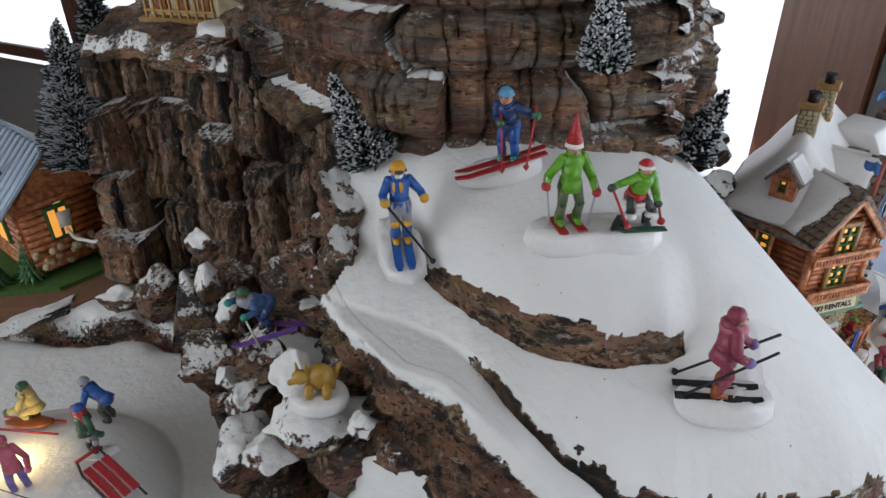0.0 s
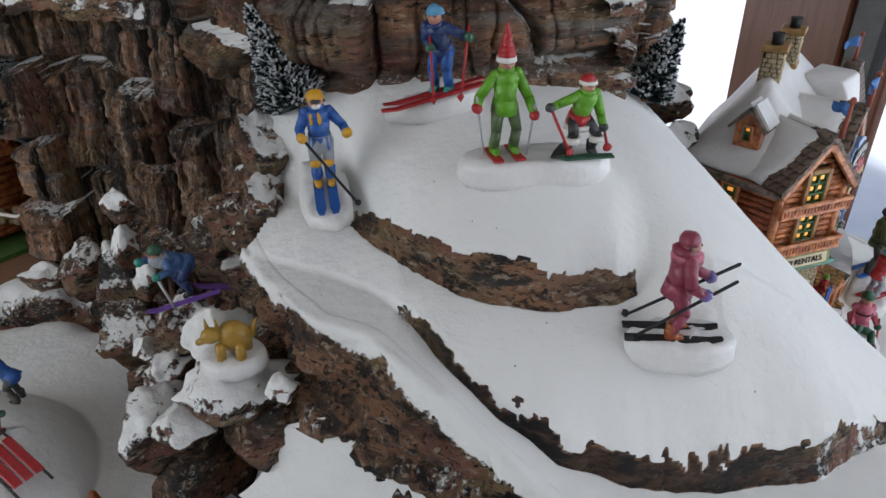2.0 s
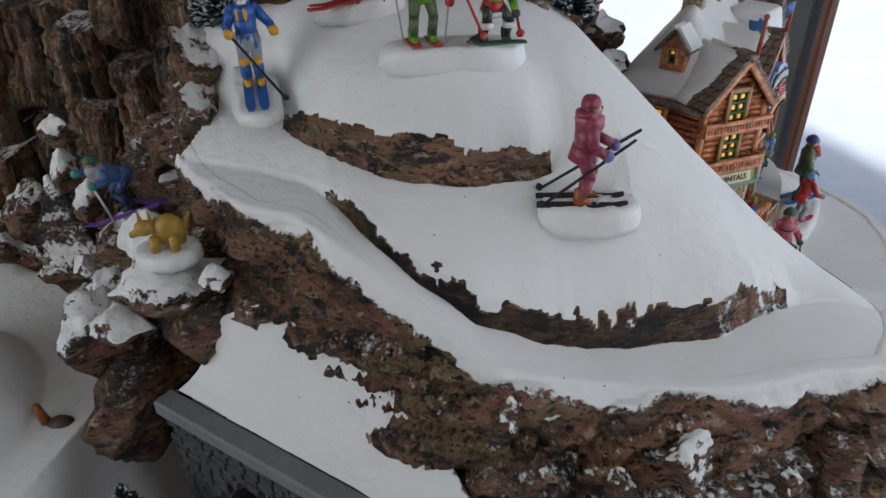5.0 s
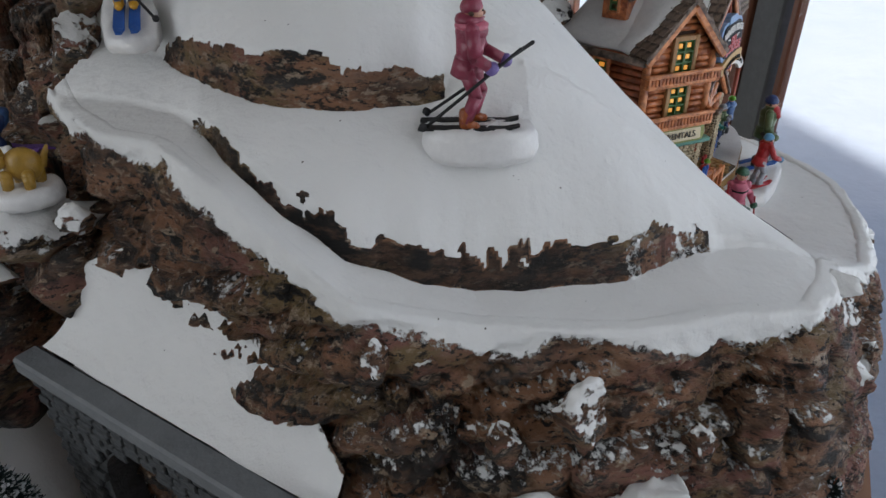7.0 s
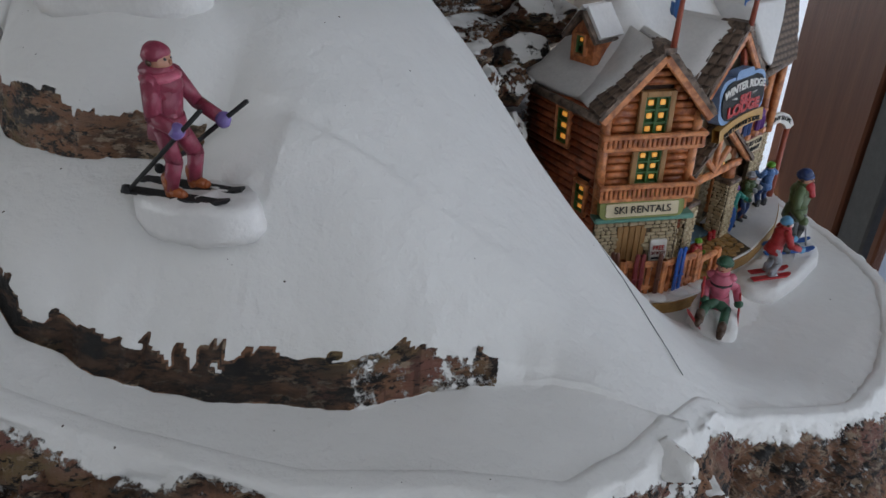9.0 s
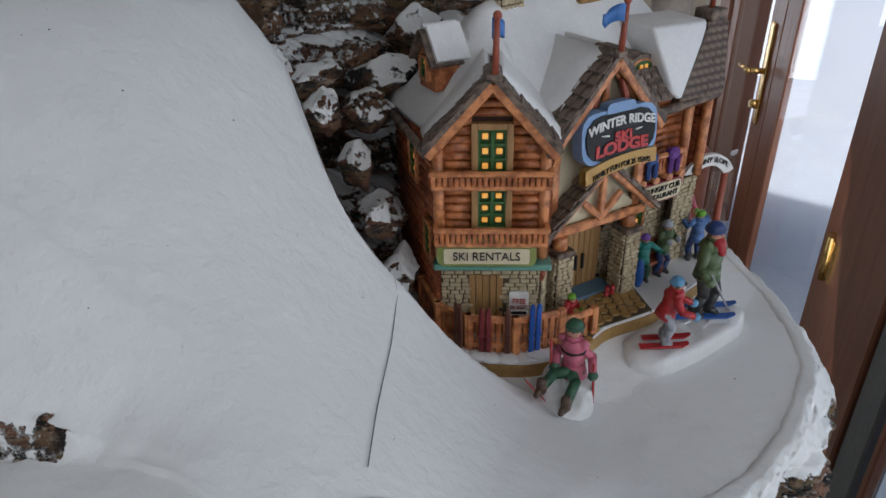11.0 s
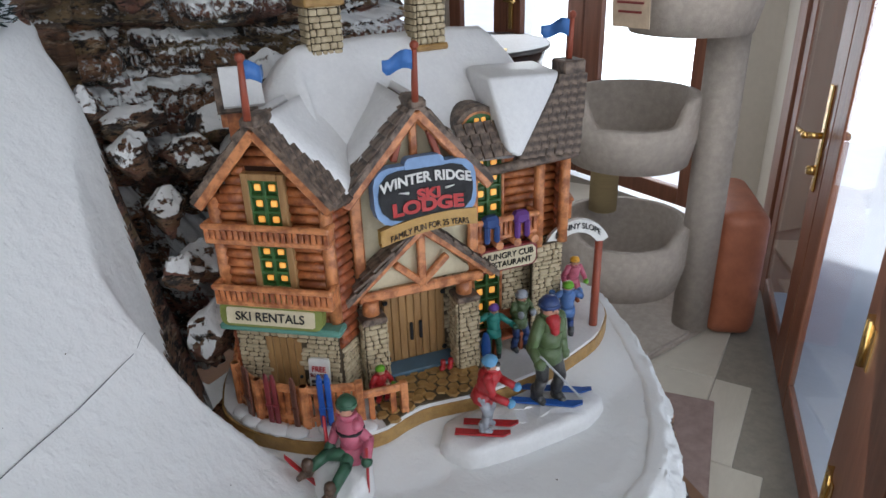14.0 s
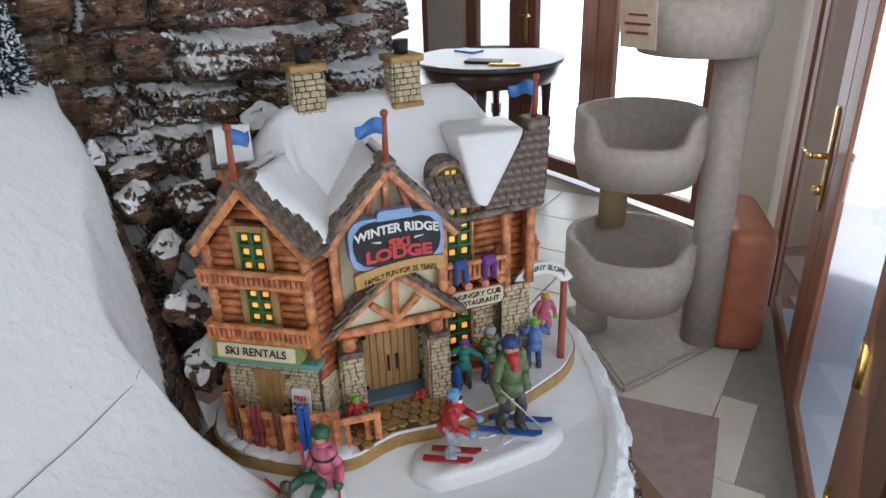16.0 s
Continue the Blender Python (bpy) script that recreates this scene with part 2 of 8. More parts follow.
def box(bm, m, size, bevel=0.0, mat=0):
    """A box of that size about the pose m, with chamfered edges."""
    h = [v / 2 for v in size]
    if not bevel:
        vs = [bm.verts.new(m @ Vector((sx * h[0], sy * h[1], sz * h[2]))) for sx in (-1, 1) for sy in (-1, 1) for sz in (-1, 1)]
        for f in ((0, 1, 3, 2), (4, 6, 7, 5), (0, 4, 5, 1), (2, 3, 7, 6), (0, 2, 6, 4), (1, 5, 7, 3)):
            bm.faces.new([vs[k] for k in f]).material_index = mat
        return vs
    b = min(bevel, min(h) * 0.8)
    V = {}
    for sx in (-1, 1):
        for sy in (-1, 1):
            for sz in (-1, 1):
                for ax in range(3):
                    p = [sx * (h[0] - b), sy * (h[1] - b), sz * (h[2] - b)]
                    p[ax] = (sx, sy, sz)[ax] * h[ax]
                    V[sx, sy, sz, ax] = bm.verts.new(m @ Vector(p))
    S = (-1, 1)

    def face(vs):
        bm.faces.new(vs).material_index = mat
    for ax in range(3):
        o, q = (ax + 1) % 3, (ax + 2) % 3
        for s in S:
            def key(a, c):
                k = [0, 0, 0]
                k[ax], k[o], k[q] = s, a, c
                return (*k, ax)
            ring = [V[key(a, c)] for a, c in ((-1, -1), (1, -1), (1, 1), (-1, 1))]
            face(ring if s > 0 else ring[::-1])
        for s in S:
            for t in S:
                def k2(e, fc):
                    k = [0, 0, 0]
                    k[ax], k[o], k[q] = e, s, t
                    return V[(*k, fc)]
                ring = [k2(-1, o), k2(1, o), k2(1, q), k2(-1, q)]
                face(ring if s * t > 0 else ring[::-1])
    for sx in S:
        for sy in S:
            for sz in S:
                ring = [V[sx, sy, sz, k] for k in range(3)]
                face(ring if sx * sy * sz > 0 else ring[::-1])
    return list(V.values())


def tube(bm, a, b, r1, r2=None, seg=10, mat=0, caps=True):
    """A tapered round bar from a to b."""
    a, b = Vector(a), Vector(b)
    r2 = r1 if r2 is None else r2
    q = (b - a).to_track_quat("Z", "Y")
    ring = [q @ Vector((math.cos(2 * math.pi * i / seg), math.sin(2 * math.pi * i / seg), 0)) for i in range(seg)]
    A = [bm.verts.new(a + d * r1) for d in ring]
    B = [bm.verts.new(b + d * r2) for d in ring]
    for i in range(seg):
        f = bm.faces.new((A[i], A[(i + 1) % seg], B[(i + 1) % seg], B[i]))
        f.material_index, f.smooth = mat, True
    if caps:
        bm.faces.new(A[::-1]).material_index = mat
        bm.faces.new(B).material_index = mat


def ball(bm, c, r, mat=0, seg=10, m=None):
    """An ellipsoid; r a number or three half axes."""
    rr = r if isinstance(r, tuple) else (r, r, r)
    mm = Matrix.Translation(c) @ (m or Matrix.Identity(4)) @ Matrix.Diagonal((*rr, 1))
    n = max(4, seg * 2 // 3)
    top, bot = bm.verts.new(mm @ Vector((0, 0, 1))), bm.verts.new(mm @ Vector((0, 0, -1)))
    rings = []
    for k in range(1, n):
        a = math.pi * k / n
        rings.append([bm.verts.new(mm @ Vector((math.sin(a) * math.cos(2 * math.pi * i / seg), math.sin(a) * math.sin(2 * math.pi * i / seg), math.cos(a)))) for i in range(seg)])
    fs = []
    for i in range(seg):
        j = (i + 1) % seg
        fs.append((top, rings[0][i], rings[0][j]))
        for p, q in zip(rings, rings[1:]):
            fs.append((p[i], q[i], q[j], p[j]))
        fs.append((bot, rings[-1][j], rings[-1][i]))
    for f in fs:
        f = bm.faces.new(f)
        f.material_index, f.smooth = mat, True


def prism(bm, pts, z0, z1, mat=0, top_mat=None):
    """An upright prism over a plan outline."""
    lo = [bm.verts.new((x, y, z0)) for x, y in pts]
    hi = [bm.verts.new((x, y, z1)) for x, y in pts]
    n = len(pts)
    f = bm.faces.new(hi)
    f.material_index = mat if top_mat is None else top_mat
    bm.faces.new(lo[::-1]).material_index = mat
    for i in range(n):
        bm.faces.new((lo[i], lo[(i + 1) % n], hi[(i + 1) % n], hi[i])).material_index = mat
    bmesh.ops.recalc_face_normals(bm, faces=bm.faces)


def slab(bm, quad, thick, mat=0):
    """A thick plate on four corners, grown along its normal."""
    q = [Vector(p) for p in quad]
    n = (q[1] - q[0]).cross(q[-1] - q[0]).normalized() * thick
    a = [bm.verts.new(p) for p in q]
    b = [bm.verts.new(p + n) for p in q]
    k = len(q)
    fs = [bm.faces.new(a[::-1]), bm.faces.new(b)]
    for i in range(k):
        fs.append(bm.faces.new((a[i], a[(i + 1) % k], b[(i + 1) % k], b[i])))
    for f in fs:
        f.material_index = mat


def smooth_curve(pts, n, closed=False):
    """n points, evenly spaced, on a smooth curve through pts (any dimension)."""
    P = np.array(pts, float)
    if closed:
        P = np.vstack([P, P[:1]])
    d = np.r_[0, np.cumsum(np.linalg.norm(np.diff(P[:, :2], axis=0), axis=1))]
    u = np.linspace(0, d[-1], max(200, n))
    Q = np.stack([np.interp(u, d, P[:, k]) for k in range(P.shape[1])], 1)
    w = 9
    ker = np.hanning(w + 2)[1:-1]
    ker /= ker.sum()
    for k in range(P.shape[1]):
        pad = np.r_[[Q[0, k]] * (w // 2), Q[:, k], [Q[-1, k]] * (w // 2)]
        Q[:, k] = np.convolve(pad, ker, "valid")
    return Q[np.linspace(0, len(Q) - 1, n).round().astype(int)]


def mesh_grid(name, V, snow, material, keep=None, parent=None):
    """A mesh over a grid of points V (rows, columns, 3), with the flock laid by 'snow'."""
    nr, nc = V.shape[:2]
    idx = np.arange(nr * nc).reshape(nr, nc)
    q = np.stack([idx[:-1, :-1], idx[:-1, 1:], idx[1:, 1:], idx[1:, :-1]], -1).reshape(-1, 4)
    if keep is not None:
        k = keep.reshape(-1)
        q = q[k[q].all(1)]
        used = np.unique(q)
        re = -np.ones(nr * nc, int)
        re[used] = np.arange(len(used))
        q = re[q]
        P, S = V.reshape(-1, 3)[used], snow.reshape(-1)[used]
    else:
        P, S = V.reshape(-1, 3), snow.reshape(-1)
    me = bpy.data.meshes.new(name)
    me.from_pydata(P.tolist(), [], q.tolist())
    me.materials.append(material)
    at = me.attributes.new("snow", "FLOAT", "POINT")
    at.data.foreach_set("value", S.astype(np.float32))
    me.polygons.foreach_set("use_smooth", np.ones(len(q), bool))
    me.update()
    ob = new(name, me)
    if parent is not None:
        ob.parent = parent
    return ob


def lattice(x, y, seed, period=64):
    """Smooth value noise on arrays, about -1 to 1."""
    rng = np.random.RandomState(seed)
    T = rng.uniform(-1, 1, (period, period))
    xi, yi = np.floor(x).astype(int), np.floor(y).astype(int)
    fx, fy = x - xi, y - yi
    fx, fy = fx * fx * (3 - 2 * fx), fy * fy * (3 - 2 * fy)
    g = lambda i, j: T[i % period, j % period]
    return (g(xi, yi) * (1 - fx) + g(xi + 1, yi) * fx) * (1 - fy) + (g(xi, yi + 1) * (1 - fx) + g(xi + 1, yi + 1) * fx) * fy


def fractal(x, y, seed, octaves=4, gain=0.5):
    s, a, t = 0, 1.0, 0
    for k in range(octaves):
        s = s + a * lattice(x * 2 ** k + 7.3 * k, y * 2 ** k + 3.1 * k, seed + k)
        t += a
        a *= gain
    return s / t


def blocks(u, v, cw, ch, seed, course=True):
    """Broken blocks in courses: depth of each block (-1..1) and nearness to its joints (0 at the joint)."""
    rng = np.random.RandomState(seed)
    R = rng.uniform(0, 1, (256, 256))
    u = u + cw * 0.25 * fractal(u / cw * 0.8, v / ch * 0.8, seed + 5, 2)
    v = v + ch * 0.3 * fractal(u / cw * 0.6, v / ch * 0.6, seed + 9, 2)
    row = np.floor(v / ch).astype(int)
    fv = v / ch - row
    if course:
        uu = u / (cw * (0.6 + 0.9 * R[row % 256, 7])) + R[row % 256, 3] * 5
        col = np.floor(uu).astype(int)
        fu = uu - col
        depth = R[row % 256, col % 256] * 2 - 1
        edge = np.minimum(np.minimum(fu, 1 - fu) * cw, np.minimum(fv, 1 - fv) * ch)
    else:
        col0 = np.floor(u / cw).astype(int)
        vv = v / (ch * (0.5 + 1.2 * R[col0 % 256, 7])) + R[col0 % 256, 3] * 5
        row = np.floor(vv).astype(int)
        fv = vv - row
        fu = u / cw - col0
        depth = 0.6 * (R[col0 % 256, 11] * 2 - 1) + 0.55 * (R[row % 256, (col0 * 7 + 5) % 256] * 2 - 1)
        edge = np.minimum(np.minimum(fu, 1 - fu) * cw, np.minimum(fv, 1 - fv) * ch)
    return depth, edge


def rock_wall(name, plan, z0, z1, lean, n, m, cw, ch, depth, groove, seed, material, course=True, rough=0.004, snow_bias=0.0, parent=None, mounds=0.0, snowline=None, flute=0.0, small=0.28):
    """A rock face over a plan line. z0, z1: foot and top (numbers or one per plan point); lean: how far the foot stands out."""
    k = len(plan)
    zz0 = [z0] * k if not isinstance(z0, (list, tuple)) else z0
    zz1 = [z1] * k if not isinstance(z1, (list, tuple)) else z1
    C = smooth_curve([(x, y, a, b) for (x, y), a, b in zip(plan, zz0, zz1)], n)
    tan = np.gradient(C[:, :2], axis=0)
    tan /= np.linalg.norm(tan, axis=1)[:, None] + 1e-9
    nor = np.stack([tan[:, 1], -tan[:, 0]], 1)
    s = np.r_[0, np.cumsum(np.linalg.norm(np.diff(C[:, :2], axis=0), axis=1))]
    t = np.linspace(0, 1, m)
    S, T = np.meshgrid(s, t)
    Z = C[:, 2][None] * (1 - T) + C[:, 3][None] * T
    dep, edge = blocks(S + seed * 3.7, Z, cw, ch, seed, course)
    D = depth * dep - groove * np.exp(-(edge / (0.12 * min(cw, ch))) ** 2)
    dep2, edge2 = blocks(S + 9.1, Z, cw * 0.37, ch * 0.41, seed + 31, course)
    D += depth * small * dep2 - groove * 1.25 * small * np.exp(-(edge2 / (0.05 * min(cw, ch))) ** 2)
    D += rough * fractal(S / 0.03, Z / 0.03, seed + 2, 4) + mounds * fractal(S / 0.09, Z / 0.09, seed + 77, 2)
    if flute:
        wob = S + 0.006 * fractal(S / 0.05, Z / 0.04, seed + 90, 2)
        rid = np.abs(fractal(wob / 0.017, Z / 0.20, seed + 91, 2))
        D = D - flute * np.exp(-(rid / 0.10) ** 2) + 0.35 * flute * fractal(S / 0.2, Z / 0.007, seed + 93, 2)
    off = D + lean * (1 - T)
    X = C[:, 0][None] + nor[:, 0][None] * off
    Y = C[:, 1][None] + nor[:, 1][None] * off
    V = np.stack([X, Y, Z + 0.25 * rough * fractal(S / 0.02, Z / 0.02, seed + 4, 3)], -1)
    big = depth * dep + mounds * fractal(S / 0.09, Z / 0.09, seed + 77, 2)
    slope = np.gradient(0.75 * (big + lean * (1 - T)) + 0.25 * off, axis=0) / (np.gradient(Z, axis=0) + 1e-9)
    snow = np.clip(-slope * 0.55, -0.2, 1.2) * 0.55 + snow_bias + 0.22 * fractal(S / 0.05, Z / 0.05, seed + 8, 3) + 0.06
    if snowline is not None:
        snow = snow + np.clip((T - snowline) * 8, 0, 1)
    return mesh_grid(name, V, snow, material, parent=parent)


def rock(name, c, size, seed, material, snow=0.55, rz=0.0, label="", squash=1.0):
    """A broken boulder with flock on its upper side."""
    bm = bmesh.new()
    bmesh.ops.create_icosphere(bm, subdivisions=4, radius=1.0)
    rng = random.Random(seed)
    cuts = [(Vector((rng.uniform(-1, 1), rng.uniform(-1, 1), rng.uniform(-1, 1))).normalized(), rng.uniform(0.5, 0.82)) for _ in range(14)]
    for v in bm.verts:
        p = v.co.copy()
        for n, d in cuts:
            e = p.dot(n) - d
            if e > 0:
                p -= n * e
        p *= 1 + 0.16 * fbm(p + Vector((seed, 0, 0)), 5, 2.4) - 0.10 * abs(fbm(p + Vector((0, 0, seed)), 4, 3.1))
        v.co = p
    me = bpy.data.meshes.new(name)
    for f in bm.faces:
        f.smooth = True
    bm.normal_update()
    vals = [snow + 0.75 * (v.normal.z - 0.45) + 0.35 * fbm(v.co + Vector((0, seed, 0)), 3, 2.2) for v in bm.verts]
    bm.to_mesh(me)
    bm.free()
    at = me.attributes.new("snow", "FLOAT", "POINT")
    at.data.foreach_set("value", vals)
    me.materials.append(material)
    me.transform(pose(0, 0, 0, 0, 0, rz) @ Matrix.Diagonal((*size, 1)))
    ob = new(name, me)
    ob.matrix_basis = pose(*c)
    return tagged(ob, label or "brown resin boulder capped with white snow flock", "rock", "loose rocks of the display")


# ---- the room ----
FLOOR = 0.0


def wall_frame(p0, p1, z):
    """x along the wall from p0 to p1, y into it, z up."""
    d = (Vector((*p1, 0)) - Vector((*p0, 0))).normalized()
    m = Matrix.Identity(4)
    m.col[0] = (*d, 0)
    m.col[1] = (-d.y, d.x, 0, 0)
    m.col[3] = (*p0, z, 1)
    return m


def run(bm, M, x0, x1, y0, y1, z0, z1, bevel=0.0, mat=0):
    box(bm, M @ Matrix.Translation(((x0 + x1) / 2, (y0 + y1) / 2, (z0 + z1) / 2)), (abs(x1 - x0), abs(y1 - y0), abs(z1 - z0)), bevel, mat)


bm = bmesh.new()
prism(bm, [(1.80, -3.4), (0.40, 3.56), (-4.55, 5.85), (-5.45, -3.4)], -0.11, -0.01)
floor = tagged(part("floor", bm, M_GROUT), "pale stone tile floor with grey grout joints", "floor", kind="structure")
bm = bmesh.new()
prism(bm, [(2.0, -3.5), (0.52, 3.66), (-4.6, 6.0), (-5.6, -3.5)], 2.46, 2.54)
ceiling = tagged(part("ceiling", bm, M_CEIL), "plain pale plaster ceiling", "ceiling", kind="structure")

# door wall on the right
DW = wall_frame((1.0891, 0.0247), (1.0891 - 0.2, 1.0247), 0.0)
wall_doors = tagged(new("wall_east"), "beige wall above and beside the glazed wooden doors", "wall", kind="structure")
bm = bmesh.new()
run(bm, DW, -2.6, 3.20, -0.14, 0.0, 2.08, 2.46)
run(bm, DW, 3.20, 3.9, -0.14, 0.0, 0.0, 2.46)
run(bm, DW, -4.4, -2.6, -0.14, 0.0, 0.0, 2.46)
part("wall_panel", bm, M_WALL, wall_doors)


def glass_door(M, name, x0, x1, h, stile_l, stile_r, y=-0.05, t=0.045, handle=None):
    d = thing(name, "brown stained wooden door with one tall clear glass pane", "door", kind="structure")
    bm = bmesh.new()
    run(bm, M, x0, x0 + stile_l, y - t / 2, y + t / 2, 0.02, h, 0.004)
    part("stile", bm, M_FRAME, d)
    bm = bmesh.new()
    run(bm, M, x1 - stile_r, x1, y - t / 2, y + t / 2, 0.02, h, 0.004)
    part("stile", bm, M_FRAME, d)
    bm = bmesh.new()
    run(bm, M, x0 + stile_l, x1 - stile_r, y - t / 2, y + t / 2, 0.02, 0.11, 0.004)
    part("rail", bm, M_FRAME, d)
    bm = bmesh.new()
    run(bm, M, x0 + stile_l, x1 - stile_r, y - t / 2, y + t / 2, h - 0.1, h, 0.004)
    part("rail", bm, M_FRAME, d)
    bm = bmesh.new()
    yg = y + t / 2 - 0.007
    run(bm, M, x0 + stile_l, x1 - stile_r, yg - 0.004, yg + 0.004, 0.11, h - 0.1)
    g = part("pane", bm, M_GLASS, d, "clear glass pane")
    g.visible_shadow = False
    if handle is not None:
        hx, hz = handle
        bm = bmesh.new()
        run(bm, M, hx - 0.018, hx + 0.018, y + t / 2, y + t / 2 + 0.008, hz - 0.16, hz + 0.14, 0.003)
        pl = part("handle_plate", bm, M_BRASS, d, "polished brass plate")
        bm = bmesh.new()
        a = M @ Vector((hx, y + t / 2, hz))
        b = M @ Vector((hx, y + t / 2 + 0.05, hz))
        c = M @ Vector((hx + 0.10, y + t / 2 + 0.055, hz - 0.006))
        tube(bm, a, b, 0.009)
        tube(bm, b, c, 0.008, 0.006)
        ball(bm, b, 0.011)
        part("lever", bm, M_BRASS, pl)
        bm = bmesh.new()
        tube(bm, M @ Vector((hx, y + t / 2, hz - 0.1)), M @ Vector((hx, y + t / 2 + 0.03, hz - 0.1)), 0.016, 0.012)
        part("lock_knob", bm, M_BRASS, pl)
    return d


door_a = glass_door(DW, "door_1", 1.625, 2.343, 2.06, 0.085, 0.125, y=-0.012, t=0.024)
door_b = glass_door(DW, "door_2", 2.347, 3.02, 2.06, 0.135, 0.10, y=-0.012, t=0.024, handle=(2.42, 0.80))
door_c = glass_door(DW, "door_3", 0.0, 1.26, 2.06, 0.14, 0.02, y=-0.012, t=0.024)
door_d = glass_door(DW, "door_4", -1.3, -0.01, 2.06, 0.14, 0.14)
door_e = glass_door(DW, "door_5", -2.6, -1.31, 2.06, 0.14, 0.14)
frame_e = thing("door_frame", "brown wooden door jambs and lintel with grey weather strip", "door frame", kind="structure")
for a, b, deep in ((3.025, 3.20, -0.14), (1.36, 1.62, -0.05)):
    bm = bmesh.new()
    run(bm, DW, a, b, deep, 0.012, 0.0, 2.07, 0.004)
    part("jamb", bm, M_FRAME, frame_e)
bm = bmesh.new()
run(bm, DW, -2.6, 3.40, -0.14, 0.03, 2.07, 2.14, 0.004)
part("lintel", bm, M_FRAME, frame_e)
bm = bmesh.new()
run(bm, DW, 1.275, 1.356, -0.05, 0.004, 0.02, 2.06, 0.004)
part("weather_strip", bm, M_GREYT, frame_e, "grey metal strip")
for hz in (0.25, 0.62, 1.75):
    bm = bmesh.new()
    tube(bm, DW @ Vector((1.622, 0.016, hz - 0.05)), DW @ Vector((1.622, 0.016, hz + 0.05)), 0.008)
    run(bm, DW, 1.59, 1.656, 0.0, 0.015, hz - 0.045, hz + 0.045)
    part("hinge", bm, M_BRASS, frame_e, "brass butt hinge")

# added eave, never in view: shades the snow just outside the glass doors
bm = bmesh.new()
run(bm, DW, -4.6, 4.4, -0.7, -0.14, 2.47, 2.60, 0.01)
tagged(part("eave", bm, M_CEIL), "unseen pale eave added to shade the ground outside the doors", "eave", kind="structure")

# far wall with its doors
FW = wall_frame((-4.5, 5.8), (0.45, 3.5), 0.0)
LEN = 5.458
far = tagged(new("wall_north"), "beige wall with brown glazed doors at the far side", "wall", kind="structure")
bm = bmesh.new()
run(bm, FW, -0.6, LEN + 0.3, 0.0, 0.14, 2.08, 2.46)
for a, b in ((5.07, 5.62), (2.56, 3.0), (-0.6, 0.55)):
    run(bm, FW, a, b, 0.0, 0.14, 0.0, 2.08)
part("wall_panel", bm, M_WALL, far)
for k, (a, b, h) in enumerate(((4.24, 5.07, None), (3.60, 4.23, (3.70, 0.92)), (3.0, 3.59, None), (1.78, 2.56, None), (0.55, 1.77, None))):
    d = glass_door(FW, "door_%d" % (6 + k), a, b, 2.06, 0.12, 0.12, y=0.05)
    if h:
        bm = bmesh.new()
        run(bm, FW, 3.63, 3.665, 0.012, 0.026, 0.78, 1.08, 0.003)
        tube(bm, FW @ Vector((3.65, 0.02, 0.95)), FW @ Vector((3.65, -0.04, 0.95)), 0.010)
        tube(bm, FW @ Vector((3.65, -0.04, 0.95)), FW @ Vector((3.74, -0.04, 0.95)), 0.009)
        part("handle", bm, M_BRASS, d, "brass lever handle")
# plain walls that close the room
for nm, a, b in (("wall_south", (1.4, -3.4), (-5.6, -3.4)), ("wall_west", (-5.4, -3.4), (-4.6, 5.9))):
    Mw = wall_frame(a, b, 0.0)
    L = (Vector(a) - Vector(b)).length
    bm = bmesh.new()
    if nm == "wall_west":
        for q in ((0, 2.0, 0, 2.46), (4.2, L, 0, 2.46), (2.0, 4.2, 0, 0.8), (2.0, 4.2, 2.1, 2.46)):
            run(bm, Mw, q[0], q[1], 0, 0.14, q[2], q[3])
    else:
        run(bm, Mw, 0, L, 0.0, 0.14, 0, 2.46)
    tagged(part(nm, bm, M_WALL), "plain beige painted wall", "wall", kind="structure")

# ground outside
bm = bmesh.new()
bmesh.ops.create_grid(bm, x_segments=60, y_segments=60, size=60, matrix=pose(0, 0, -0.16))
for v in bm.verts:
    v.co.z += 0.25 * max(0, fbm((v.co.x, v.co.y, 0), 3, 0.12)) * min(1, max(0, (v.co.length - 9) / 6))
ground = tagged(part("ground", bm, M_OUT), "snow-covered ground outside the glass doors", "snow", kind="structure")

# floor tiles
bm = bmesh.new()
box(bm, Matrix.Identity(4), (0.397, 0.397, 0.012), 0.003)
tile_me = bpy.data.meshes.new("tile")
bm.to_mesh(tile_me)
bm.free()
tile_me.materials.append(M_TILE)

# scratching tower
tree = thing("cat_tree", "beige carpeted cat tree with two round beds on posts", "cat tree")


def bowl(cx, cy, z0, z1, r0, r1, dip):
    """A round carpeted bed with a lowered front rim."""
    bm = bmesh.new()
    n = 48
    rings = []
    th = 0.028
    for k, (r, hf) in enumerate(((r0 * 0.25, 0), (r0, 0), (r1, 0.5), (r1, 1), (r1 - th, 1), (r1 - th - 0.01, 0.45), (r0 * 0.6, 0.25), (0.01, 0.25))):
        ring = []
        for i in range(n):
            a = 2 * math.pi * i / n
            d = math.cos(a - radians(-70))
            rim = z1 - dip * max(0, min(1, (d - 0.62) * 6)) if hf == 1 else None
            z = rim if rim is not None else z0 + (z1 - z0) * hf * 0.8
            ring.append(bm.verts.new((cx + r * math.cos(a), cy + r * math.sin(a), z)))
        rings.append(ring)
    for p, q in zip(rings, rings[1:]):
        for i in range(n):
            bm.faces.new((p[i], p[(i + 1) % n], q[(i + 1) % n], q[i])).smooth = True
    bm.faces.new(rings[0][::-1])
    bm.faces.new(rings[-1])
    bevel = [e for e in bm.edges if e.calc_face_angle(0) > 0.8]
    bmesh.ops.bevel(bm, geom=bevel, offset=0.008, segments=2, affect="EDGES")
    return bm


